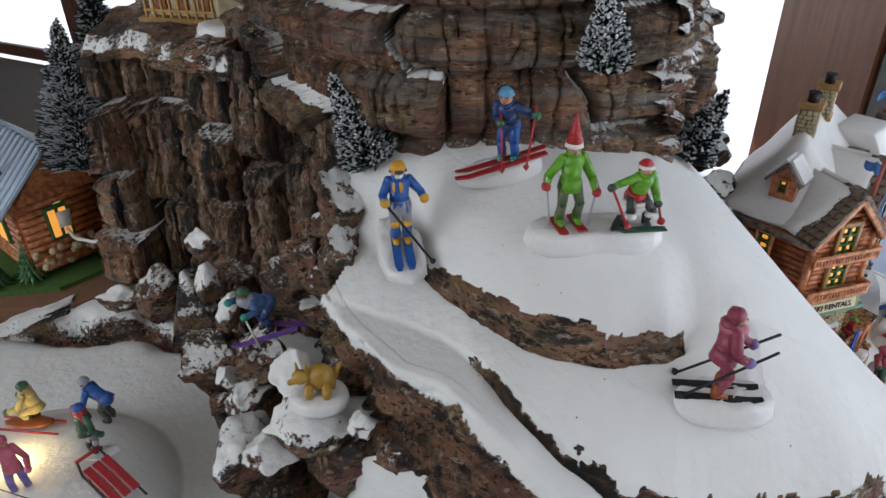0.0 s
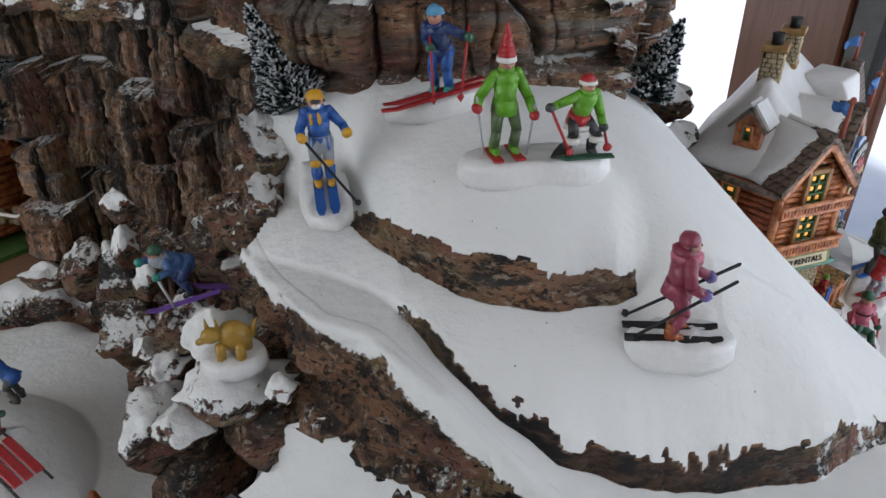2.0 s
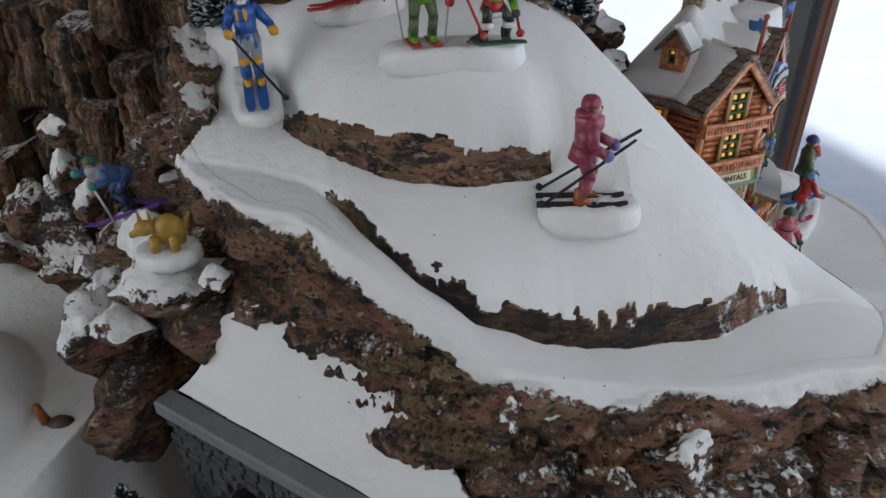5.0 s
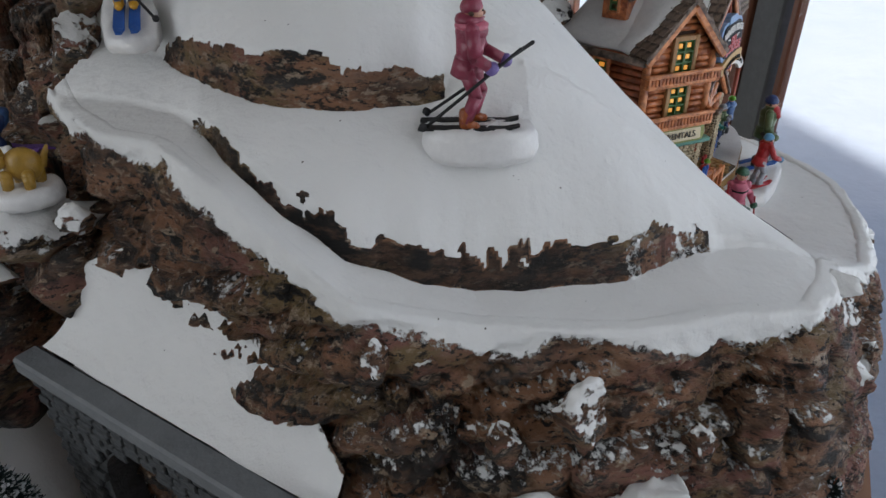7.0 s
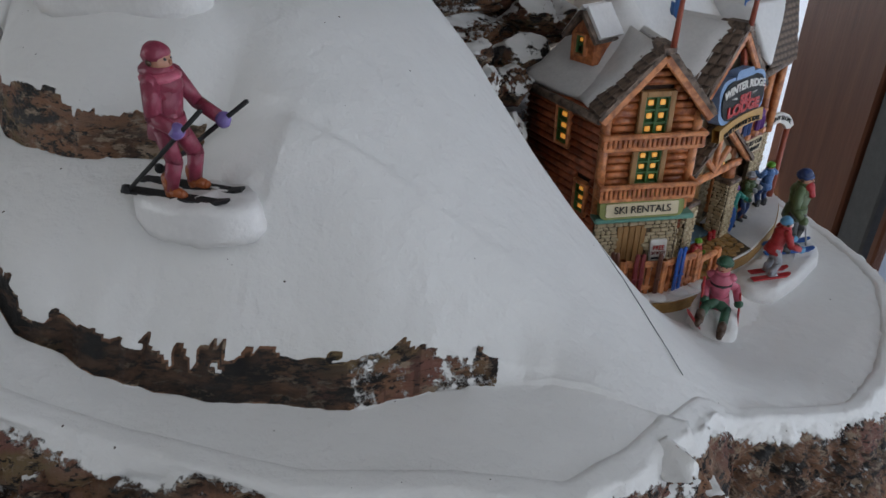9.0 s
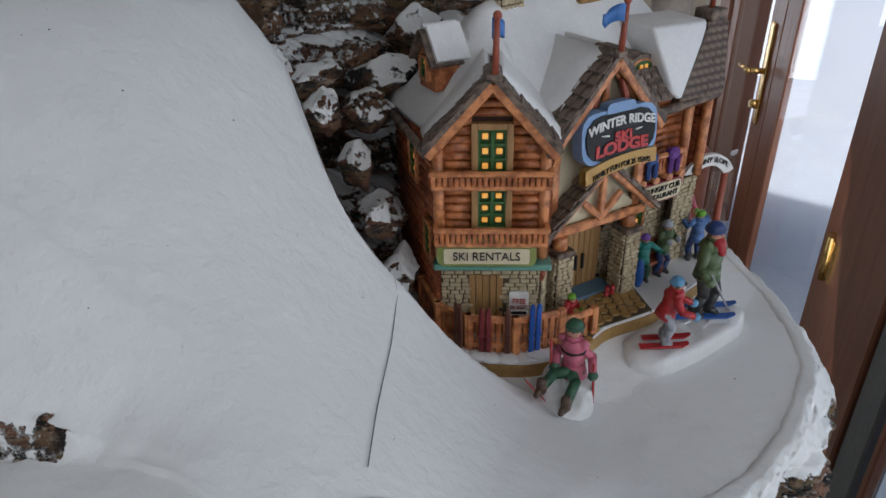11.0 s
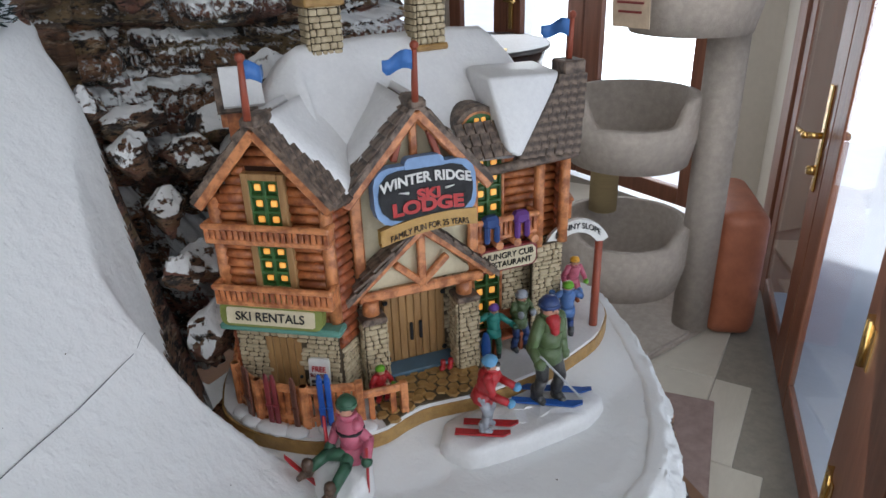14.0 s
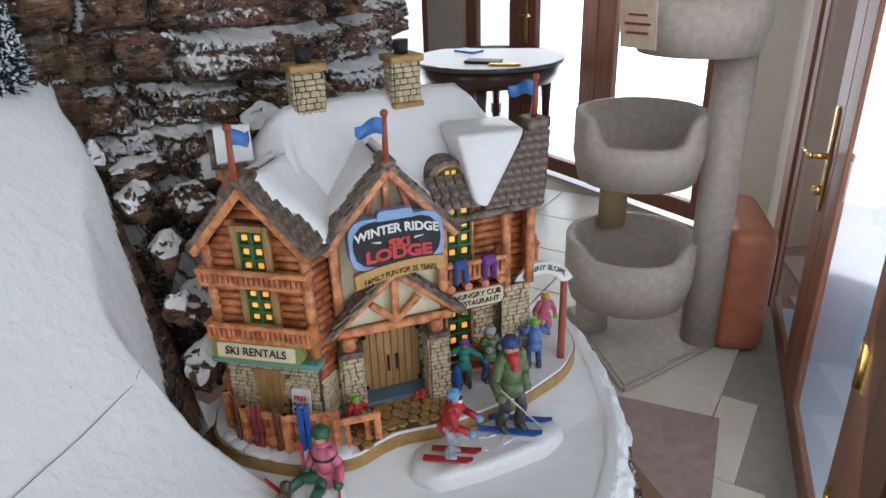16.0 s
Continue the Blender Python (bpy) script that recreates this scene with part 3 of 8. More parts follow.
part("bed", bowl(0.055, 2.50, 0.19, 0.415, 0.205, 0.225, 0.035), M_CARPET, tree)
part("bed", bowl(0.052, 2.50, 0.635, 0.855, 0.195, 0.212, 0.080), M_CARPET, tree)
part("bed", bowl(0.20, 2.52, 1.05, 1.28, 0.18, 0.20, 0.06), M_CARPET, tree)
bm = bmesh.new()
tube(bm, (0.31, 2.56, 0.03), (0.31, 2.56, 1.06), 0.062, seg=28)
part("post", bm, M_CARPET, tree)
bm = bmesh.new()
tube(bm, (-0.06, 2.47, 0.03), (-0.06, 2.47, 0.21), 0.06, seg=24)
part("post", bm, M_CARPET, tree)
bm = bmesh.new()
tube(bm, (-0.05, 2.60, 0.40), (-0.05, 2.60, 0.64), 0.05, seg=24)
part("post", bm, paint("sisal_rope", (0.50, 0.37, 0.18), None, 0.9, 60, 0.004, 300, stretch=(0.3, 0.3, 8)), tree, "tan sisal rope post")
bm = bmesh.new()
prism(bm, [(0.17, 2.14), (0.39, 2.62), (0.12, 2.86), (-0.20, 2.56)], 0.0, 0.035)
bmesh.ops.bevel(bm, geom=bm.edges[:], offset=0.01, segments=2, affect="EDGES")
part("base", bm, M_CARPET, tree)
bm = bmesh.new()
box(bm, pose(0.07, 2.315, 1.16, 6, 0, -22), (0.13, 0.003, 0.17), 0.001)
for k in range(5):
    box(bm, pose(0.07, 2.312, 1.22 - 0.025 * k, 6, 0, -22), (0.09 - 0.012 * (k % 3), 0.004, 0.006), 0, 1)
part("tag", bm, [paint("brown_card", (0.55, 0.42, 0.30), None, 0.8, 30), M_MAROON], tree, "tan cardboard hang tag")

# mat
bm = bmesh.new()
prism(bm, [(0.12, 1.30), (0.58, 1.36), (0.47, 2.16), (0.01, 2.10)], 0.003, 0.014)
bmesh.ops.bevel(bm, geom=bm.edges[:], offset=0.004, segments=1, affect="EDGES")
bmesh.ops.subdivide_edges(bm, edges=bm.edges[:], cuts=3, use_grid_fill=True)
tagged(part("door_mat", bm, M_MAT), "worn mauve-brown mat on the tile floor", "mat")

# leather case by the wall
bm = bmesh.new()
box(bm, pose(0.375, 2.77, 0.235, 0, 0, 110), (0.42, 0.17, 0.47))
bmesh.ops.bevel(bm, geom=bm.edges[:], offset=0.05, segments=5, affect="EDGES", profile=0.5)
for f in bm.faces:
    f.smooth = True
case = thing("leather_case", "rust-brown leather case standing against the wall", "case")
part("body", bm, M_LEATHER, case)
bm = bmesh.new()
for a in (-0.16, 0.16):
    box(bm, pose(0.375, 2.77, 0.235, 0, 0, 110) @ Matrix.Translation((a * 0.6, 0.086, 0)), (0.03, 0.01, 0.36), 0.003)
part("strap", bm, paint("dark_strap", (0.12, 0.035, 0.018), None, 0.5, 30), case)

# round dining table
tb = thing("dining_table", "dark round wooden table with a glossy top", "table")
bm = bmesh.new()
tube(bm, (-1.22, 3.86, 0.735), (-1.22, 3.86, 0.76), 0.43, seg=48)
bmesh.ops.bevel(bm, geom=[e for e in bm.edges if e.calc_face_angle(0) > 0.8], offset=0.006, segments=2, affect="EDGES")
part("tabletop", bm, M_TTOP, tb)
bm = bmesh.new()
tube(bm, (-1.22, 3.86, 0.64), (-1.22, 3.86, 0.735), 0.39, 0.41, seg=48)
part("apron", bm, M_TABLE, tb)
for k in range(4):
    a = radians(20 + 90 * k)
    bm = bmesh.new()
    x, y = -1.22 + 0.33 * math.cos(a), 3.86 + 0.33 * math.sin(a)
    tube(bm, (x, y, 0.65), (x, y, 0.42), 0.035, 0.022)
    tube(bm, (x, y, 0.42), (x, y, 0.36), 0.034, 0.034)
    tube(bm, (x, y, 0.36), (x, y, 0.0), 0.026, 0.018)
    part("leg", bm, M_TABLE, tb)
bm = bmesh.new()
tube(bm, (-1.22, 3.86, 0.20), (-1.22, 3.86, 0.225), 0.33, seg=40)
part("shelf", bm, M_TABLE, tb)
bm = bmesh.new()
box(bm, pose(-1.0, 3.62, 0.766, 0, 0, 20), (0.17, 0.05, 0.008), 0.002)
tagged(part("yellow_folder", bm, paint("yellow_card", (0.85, 0.55, 0.03), None, 0.5, 30)), "yellow card folder lying on the table", "folder")
bm = bmesh.new()
box(bm, pose(-1.15, 3.66, 0.768, 0, 0, 12), (0.20, 0.10, 0.012), 0.004)
tagged(part("black_case", bm, M_BLACK), "flat black case lying on the table", "case")
bm = bmesh.new()
box(bm, pose(-1.42, 3.98, 0.766, 0, 0, -15), (0.16, 0.10, 0.010), 0.003)
tagged(part("blue_book", bm, M_BLUEF), "blue book lying flat on the table", "book")


# ---- the display: hill ----
stand = thing("display_stand", "brown wooden table under the winter village display", "table")
bm = bmesh.new()
prism(bm, [(-0.75, 0.02), (0.30, 0.06), (0.52, 0.30), (0.64, 0.52), (0.66, 0.68), (0.60, 0.86), (0.30, 1.12), (-0.75, 1.12)], 0.775, 0.805)
bmesh.ops.bevel(bm, geom=bm.edges[:], offset=0.006, segments=2, affect="EDGES")
part("tabletop", bm, M_BASEWOOD, stand)
for x, y in ((-0.66, 0.12), (0.22, 0.16), (-0.66, 1.02), (0.26, 1.0)):
    bm = bmesh.new()
    box(bm, pose(x, y, 0.3875), (0.06, 0.06, 0.775), 0.006)
    part("leg", bm, M_BASEWOOD, stand)

LIP = [(-0.084, 0.396), (-0.06, 0.356), (-0.024, 0.312), (0.003, 0.300), (0.02, 0.281), (0.043, 0.258), (0.075, 0.232), (0.108, 0.210), (0.144, 0.211),
       (0.187, 0.211), (0.229, 0.210), (0.279, 0.222), (0.322, 0.230), (0.345, 0.255), (0.371, 0.298), (0.385, 0.325), (0.447, 0.377), (0.495, 0.42), (0.537, 0.485),
       (0.556, 0.53), (0.572, 0.60), (0.566, 0.64), (0.548, 0.69), (0.512, 0.745), (0.46, 0.80)]
XS = np.array([-0.09, 0.0, 0.08, 0.15, 0.21, 0.27, 0.33, 0.40, 0.60])
YS = np.array([0.20, 0.28, 0.34, 0.40, 0.47, 0.53, 0.60, 0.85])
HT = np.array([[1.22, 1.235, 1.245, 1.24, 1.222, 1.197, 1.176, 1.12, 1.056],
               [1.25, 1.260, 1.282, 1.28, 1.255, 1.220, 1.185, 1.135, 1.056],
               [1.28, 1.289, 1.310, 1.305, 1.272, 1.228, 1.181, 1.130, 1.056],
               [1.31, 1.315, 1.326, 1.318, 1.285, 1.233, 1.172, 1.110, 1.056],
               [1.33, 1.335, 1.336, 1.325, 1.290, 1.224, 1.146, 1.076, 1.056],
               [1.33, 1.335, 1.336, 1.330, 1.280, 1.195, 1.098, 1.060, 1.056],
               [1.30, 1.30, 1.30, 1.28, 1.20, 1.10, 1.060, 1.058, 1.056],
               [1.20, 1.20, 1.20, 1.20, 1.10, 1.07, 1.058, 1.058, 1.056]])


def soft_table(X, Y):
    """Smooth heights between the plan's levels."""
    def weights(v, G):
        i = np.clip(np.searchsorted(G, v) - 1, 0, len(G) - 2)
        f = np.clip((v - G[i]) / (G[i + 1] - G[i]), 0, 1)
        return i, f
    i, fx = weights(X, XS)
    j, fy = weights(Y, YS)

    def cub(a, b, c, d, f):
        return b + 0.5 * f * (c - a + f * (2 * a - 5 * b + 4 * c - d + f * (3 * (b - c) + d - a)))
    rows = []
    for dj in (-1, 0, 1, 2):
        jj = np.clip(j + dj, 0, len(YS) - 1)
        cols = [HT[jj, np.clip(i + di, 0, len(XS) - 1)] for di in (-1, 0, 1, 2)]
        rows.append(cub(*cols, fx))
    return cub(*rows, fy)


def inside(X, Y, poly):
    r = np.zeros(X.shape, bool)
    n = len(poly)
    for i in range(n):
        (x0, y0), (x1, y1) = poly[i], poly[(i + 1) % n]
        c = ((y0 > Y) != (y1 > Y)) & (X < (x1 - x0) * (Y - y0) / (y1 - y0 + 1e-12) + x0)
        r ^= c
    return r


def risers(X):
    """Plan lines of the upper and lower cut."""
    y1 = np.interp(X, [-0.095, -0.02, 0.004, 0.027, 0.053, 0.074, 0.106, 0.138, 0.158, 0.20, 0.40], [0.44, 0.40, 0.368, 0.339, 0.316, 0.305, 0.300, 0.305, 0.318, 0.325, 0.335])
    y2 = np.interp(X, [-0.095, 0.0, 0.029, 0.046, 0.074, 0.101, 0.129, 0.16, 0.203, 0.235, 0.27, 0.31, 0.60], [0.395, 0.338, 0.308, 0.279, 0.257, 0.243, 0.239, 0.237, 0.243, 0.250, 0.269, 0.285, 0.31])
    y1 = y1 + 0.0020 * fractal(X / 0.014, X * 0, 11, 3)
    y2 = y2 + 0.0022 * fractal(X / 0.012, X * 0 + 5, 13, 3)
    return y1, np.minimum(y2, y1 - 0.02)


BASE_RING = np.array([(0.300, 0.532), (0.322, 0.508), (0.352, 0.5025), (0.392, 0.512), (0.424, 0.537), (0.431, 0.568), (0.462, 0.600), (0.492, 0.655), (0.504, 0.70), (0.47, 0.775), (0.34, 0.725), (0.262, 0.62), (0.272, 0.575)])


def clear_of_lodge(X, Y):
    """Distance outside the lodge's plinth (0 inside)."""
    d = np.full(X.shape, 9.0)
    n = len(BASE_RING)
    for k in range(n):
        a, b = BASE_RING[k], BASE_RING[(k + 1) % n]
        e = b - a
        t = np.clip(((X - a[0]) * e[0] + (Y - a[1]) * e[1]) / (e @ e), 0, 1)
        d = np.minimum(d, np.hypot(X - a[0] - t * e[0], Y - a[1] - t * e[1]))
    return np.where(inside(X, Y, [tuple(p) for p in BASE_RING]), 0.0, d)


def hill(X, Y):
    """Height of the hill and where its flock lies."""
    X, Y = np.asarray(X, float), np.asarray(Y, float)
    U = soft_table(X, Y)
    y1, y2 = risers(X)
    track = np.interp(X, [-0.09, -0.03, 0.02, 0.047, 0.075, 0.10, 0.13, 0.16, 0.20, 0.28, 0.33, 0.37, 0.45], [1.243, 1.250, 1.250, 1.242, 1.227, 1.213, 1.203, 1.196, 1.192, 1.188, 1.181, 1.168, 1.09])
    h2 = np.interp(X, [0.012, 0.022, 0.042, 0.075, 0.13, 0.16, 0.20, 0.235, 0.262, 0.278, 0.295, 0.6], [0, 0.004, 0.007, 0.008, 0.008, 0.007, 0.009, 0.013, 0.016, 0.008, 0.0, 0])
    Ub = soft_table(X, y1)
    h1 = np.interp(X, [-0.02, 0.0, 0.02, 0.05, 0.075, 0.105, 0.135, 0.152, 0.19], [0.0, 0.012, 0.017, 0.021, 0.023, 0.018, 0.010, 0.002, 0.0])
    foot1 = np.where(X < 0.19, np.minimum(1.263 + 0 * X, Ub - h1 * 0.4), Ub)
    w = np.clip((X - 0.15) / 0.05, 0, 1)
    foot1 = foot1 * (1 - w) + Ub * w
    top2 = track + h2
    u = np.clip((Y - y2) / np.maximum(y1 - y2, 0.004), 0, 1)
    mid = top2 + (foot1 - top2) * (1 - (1 - u) ** 1.35)
    s1 = np.clip((Y - y1) / 0.009, 0, 1)
    s2 = np.clip((Y - y2) / 0.006, 0, 1)
    # the dome falls off to its cut edge
    dome = U - np.clip(Ub - (foot1 + h1), -0.02, 1) * np.exp(-np.maximum(Y - y1 - 0.009, 0) / 0.022) * np.clip((0.20 - X) / 0.04, 0, 1) - np.clip(0.009 - (Y - y1), 0, 0.009) * 0.6 * (h1 > 0.002)
    Z = np.where(Y > y1, foot1 + (dome - foot1) * s1, mid)
    Z = np.where(Y < y2, track, np.where((Y < y2 + 0.006) & (Y < y1), track + (mid - track) * s2, Z))
    fade = np.clip((X - 0.30) / 0.05, 0, 1)
    Z = Z * (1 - fade) + np.where(Y > y2, U, np.minimum(track, U + 0.02)) * fade
    if Z.ndim == 2 and Z.shape[1] > 60:
        # ease the flank, away from the cuts
        wu = np.clip((X - 0.17) / 0.04, 0, 1) * np.clip((Y - y2 - 0.012) / 0.02, 0, 1)
        wl = np.clip((X - 0.285) / 0.03, 0, 1)
        w = np.maximum(wu, wl)
        ker = np.hanning(31)
        ker /= ker.sum()
        for _ in range(2):
            pad = np.pad(Z, ((0, 0), (15, 15)), mode="edge")
            Zb = np.apply_along_axis(lambda r: np.convolve(r, ker, "valid"), 1, pad)
            Z = Z * (1 - w) + Zb * w
    # the slope breaks off towards the rocks behind the lodge
    yb = np.interp(X, [0.10, 0.17, 0.20, 0.233, 0.254, 0.274, 0.29, 0.313, 0.33], [0.58, 0.540, 0.532, 0.525, 0.517, 0.510, 0.500, 0.486, 0.484])
    yb = yb + 0.004 * fractal(X / 0.02, Y * 0, 33, 3)
    over = np.clip(Y - yb, 0, 1) * (X > 0.10) * (X < 0.345)
    Z = Z - np.minimum(over * 4.5, 0.22)
    Z = np.minimum(Z, 1.0565 + np.maximum(clear_of_lodge(X, Y) - 0.012, 0) * 4.0)
    Z = np.where((X > 0.30) & (Y > 0.47), np.maximum(Z, 1.0665 - 0.30 * clear_of_lodge(X, Y)), Z)
    snow = np.ones_like(X) * 1.0
    on1 = (Y > y1 - 0.001) & (Y < y1 + 0.0085 + 0.0022 * fractal(X / 0.01, Y / 0.03, 8, 2)) & (h1 > 0.003)
    snow = np.where(on1, 0.05 + 0.35 * fractal(X / 0.02, Y / 0.02, 3, 3), snow)
    on2 = (Y > y2 - 0.001) & (Y < y2 + np.interp(X, [0.03, 0.11, 0.2], [0.0032, 0.0045, 0.006]) + 0.004 * fractal(X / 0.012, Y / 0.012, 5, 2) + 0.007 * np.clip(fractal(X / 0.0045, Y / 0.0045, 6, 2), 0, 1)) & (h2 > 0.003)
    base2 = np.interp(X, [0.02, 0.04, 0.2, 0.24, 0.29], [0.30, 0.08, 0.04, 0.25, 0.45])
    cut2 = base2 + 0.35 * fractal(X / 0.015, Y / 0.015, 4, 3)
    snow = np.where(on2, np.where(cut2 < 0.36, cut2 - 0.75, cut2), snow)
    snow = np.where((over > 0.003) & (over < 0.2) & (Z > 1.062), 0.10 + 0.5 * fractal(X / 0.02, Y / 0.02, 35, 3), snow)
    Z = np.maximum(Z, 1.0)
    Z = Z + 0.0008 * fractal(X / 0.03, Y / 0.03, 21, 4) + np.where(snow < 0.9, 0.0030 * fractal(X / 0.0065, Y / 0.004, 23, 3), 0)
    return Z, snow


gx = np.arange(-0.095, 0.585, 0.0017)
Y1, Y2 = risers(gx)
top = np.full_like(gx, 0.80)
low = np.full_like(gx, 0.20)
bands = [(low, Y2 - 0.002, 64), (Y2 - 0.002, Y2 + 0.008, 12), (Y2 + 0.008, Y1 - 0.002, 40), (Y1 - 0.002, Y1 + 0.011, 14), (Y1 + 0.011, top, 210)]
GY = np.vstack([a[None] + (b - a)[None] * np.linspace(0, 1, k, endpoint=False)[:, None] for a, b, k in bands] + [top[None]])
GX = np.repeat(gx[None], len(GY), 0)
lipc = smooth_curve(LIP, 400)[:, :2]
PLAN = [tuple(p) for p in lipc] + [(0.20, 0.80), (0.20, 0.58), (-0.07, 0.58), (-0.075, 0.47), (-0.065, 0.43)]
HZ, HS = hill(GX, GY)


def SEAM(x, y):
    return float(hill(np.array([x]), np.array([y]))[0][0]) + 0.0006


edge_near = np.full(GX.shape, 9.0)
for px_, py_ in lipc[::3]:
    if px_ > 0.30:
        edge_near = np.minimum(edge_near, np.hypot(GX - px_, GY - py_))
fade_in = np.clip((GX - 0.33) / 0.05, 0, 1) * np.clip(1 - edge_near / 0.030, 0, 1)
HZ = HZ + fade_in * (0.0022 * fractal(GX / 0.009, GY / 0.009, 201, 4, 0.6) - 0.0012)

ski_hill = tagged(new("ski_hill"), "white flocked ski hill with cut rock terraces on the display", "model hill", kind="structure")
mesh_grid("slope", np.stack([GX, GY, HZ], -1), HS, M_HILL, inside(GX, GY, PLAN), ski_hill)

# rock face under the hill's rim: rolls over at the rim, then falls away
n = 760
C = smooth_curve(LIP, n)[:, :2]
tan = np.gradient(C, axis=0)
tan /= np.linalg.norm(tan, axis=1)[:, None]
nor = np.stack([tan[:, 1], -tan[:, 0]], 1)
zt, _ = hill(C[:, 0] - nor[:, 0] * 0.003, C[:, 1] - nor[:, 1] * 0.003)
zin, _ = hill(C[:, 0] - nor[:, 0] * 0.012, C[:, 1] - nor[:, 1] * 0.012)
s = np.r_[0, np.cumsum(np.linalg.norm(np.diff(C, axis=0), axis=1))]
m = 150
T = np.linspace(0, 1, m)[:, None]
S = np.repeat(s[None], m, 0)
drop = np.where(T < 0.06, 0, (T - 0.06) / 0.94)
Zw = zt[None] - 0.001 - drop ** 1.15 * (zt[None] - 0.80)
roll = np.clip(T / 0.06, 0, 1)
dep, edge = blocks(S, Zw, 0.11, 0.06, 5)
D = 0.004 * dep - 0.004 * np.exp(-(edge / 0.004) ** 2)
gouge = np.abs(fractal((S + 0.3 * Zw) / 0.13, (Zw - 0.25 * S) / 0.026, 25, 5, 0.6))
D += -0.010 * np.exp(-(gouge / 0.08) ** 2) + 0.009 * np.clip(gouge / 0.5, 0, 1)
fine = np.abs(fractal((S - 0.6 * Zw) / 0.030, (Zw + 0.3 * S) / 0.010, 28, 4, 0.65))
D += -0.0040 * np.exp(-(fine / 0.09) ** 2)
D += 0.0020 * fractal(S / 0.008, Zw / 0.006, 15, 4, 0.7) + 0.006 * fractal(S / 0.10, Zw / 0.08, 16, 2)
# bosses at the rim
boss = np.exp(-((S - 0.30) / 0.05) ** 2) + 0.8 * np.exp(-((S - 0.56) / 0.04) ** 2)
D += 0.006 * boss * np.exp(-((T - 0.12) / 0.07) ** 2)
slope_out = np.interp(s, [0, 0.1, 0.28, 0.40, 0.62, s[-1]], [0.01, 0.03, 0.05, 0.045, 0.03, 0.02])[None]
off = -0.014 + 0.017 * roll + np.clip((T - 0.06) / 0.1, 0, 1) * D + slope_out * drop * 2.0
RX, RY = C[:, 0][None] + nor[:, 0][None] * off, C[:, 1][None] + nor[:, 1][None] * off
nr = int((T <= 0.06).sum())
lipz = np.array([hill(RX[k], RY[k])[0] for k in range(nr)])
Zw[:nr] = lipz + 0.0007 - 0.009 * np.clip(1 - roll[:nr] / 0.4, 0, 1)
crumble = np.clip((roll - 0.85) / 0.15, 0, 1)
lump = 0.0032 * fractal(S / 0.008, T * 60, 19, 4, 0.65) * (T < 0.2) + 0.0026 * np.exp(-((T - 0.07) / 0.03) ** 2) * fractal(S / 0.014, S / 0.05, 51, 3)
V = np.stack([RX, RY, Zw + crumble * lump], -1)
depth_below = zt[None] - Zw
ragw = 0.010 + 0.008 * fractal(S / 0.03, S / 0.05, 41, 3) + 0.012 * np.clip((S - 0.75) / 0.1, 0, 1)
snow = np.clip(0.5 + (ragw - depth_below) / 0.012, -0.1, 1.1) + 0.2 * fractal(S / 0.02, Zw / 0.02, 43, 3)
slopez = np.gradient(off, axis=0) / (np.gradient(Zw, axis=0) - 1e-9)
snow = np.maximum(snow, np.clip(-slopez * 0.35, 0, 0.8) * 0.55 + 0.20 * fractal(S / 0.06, Zw / 0.06, 47, 3) + 0.12 * np.clip((S - 0.80) / 0.1, 0, 1) + 0.02)
snow[:nr] = 1.3
mesh_grid("rim_face", V, snow, M_HILL, None, ski_hill)

# ---- the display: cliff, basin, loose rocks ----
cliff = tagged(new("cliff"), "brown layered rock cliff of the display with snow on its ledges", "model cliff", kind="structure")
rock_wall("column_face", [(-0.62, 0.86), (-0.50, 0.80), (-0.42, 0.72), (-0.37, 0.665), (-0.305, 0.655), (-0.24, 0.615), (-0.20, 0.60), (-0.155, 0.575), (-0.11, 0.53), (-0.08, 0.492), (-0.06, 0.472), (-0.045, 0.465)],
          1.05, [1.18, 1.22, 1.27, 1.345, 1.36, 1.365, 1.375, 1.372, 1.37, 1.36, 1.36, 1.37], 0.03, 900, 260, 0.050, 0.082, 0.024, 0.030, 7, M_CLIFF, course=False, rough=0.003, snow_bias=0.06, parent=cliff, mounds=0.006, flute=0.010, small=0.13)
rock_wall("back_face", [(-0.225, 0.68), (-0.175, 0.602), (-0.125, 0.55), (-0.08, 0.490), (-0.05, 0.462), (-0.02, 0.453), (0.03, 0.448), (0.07, 0.452), (0.13, 0.462), (0.160, 0.470), (0.185, 0.505), (0.20, 0.55)],
          [1.33, 1.33, 1.32, 1.31, 1.31, 1.31, 1.31, 1.31, 1.30, 1.28, 1.26, 1.15], 1.60, 0.0, 700, 240, 0.15, 0.042, 0.016, 0.016, 12, M_STRATA, rough=0.003, snow_bias=0.05, parent=cliff, mounds=0.014, flute=0.0035, small=0.16)
rock_wall("back_side_face", [(0.160, 0.470), (0.178, 0.505), (0.192, 0.55), (0.212, 0.60), (0.236, 0.65), (0.245, 0.72), (0.25, 0.80), (0.22, 0.90)],
          [1.26, 1.20, 1.04, 1.04, 1.04, 1.04, 1.04, 1.04], [1.60, 1.60, 1.60, 1.60, 1.60, 1.52, 1.46, 1.42], 0.018, 520, 300, 0.056, 0.038, 0.020, 0.022, 18, M_HILL, rough=0.007, snow_bias=0.30, parent=cliff, mounds=0.021, flute=0.004)
rock_wall("upper_face", [(-0.36, 0.84), (-0.30, 0.80), (-0.22, 0.74), (-0.17, 0.67)], 1.30, 1.55, 0.0, 260, 90, 0.03, 0.06, 0.012, 0.008, 22, M_CLIFF, course=False, parent=cliff, flute=0.005)

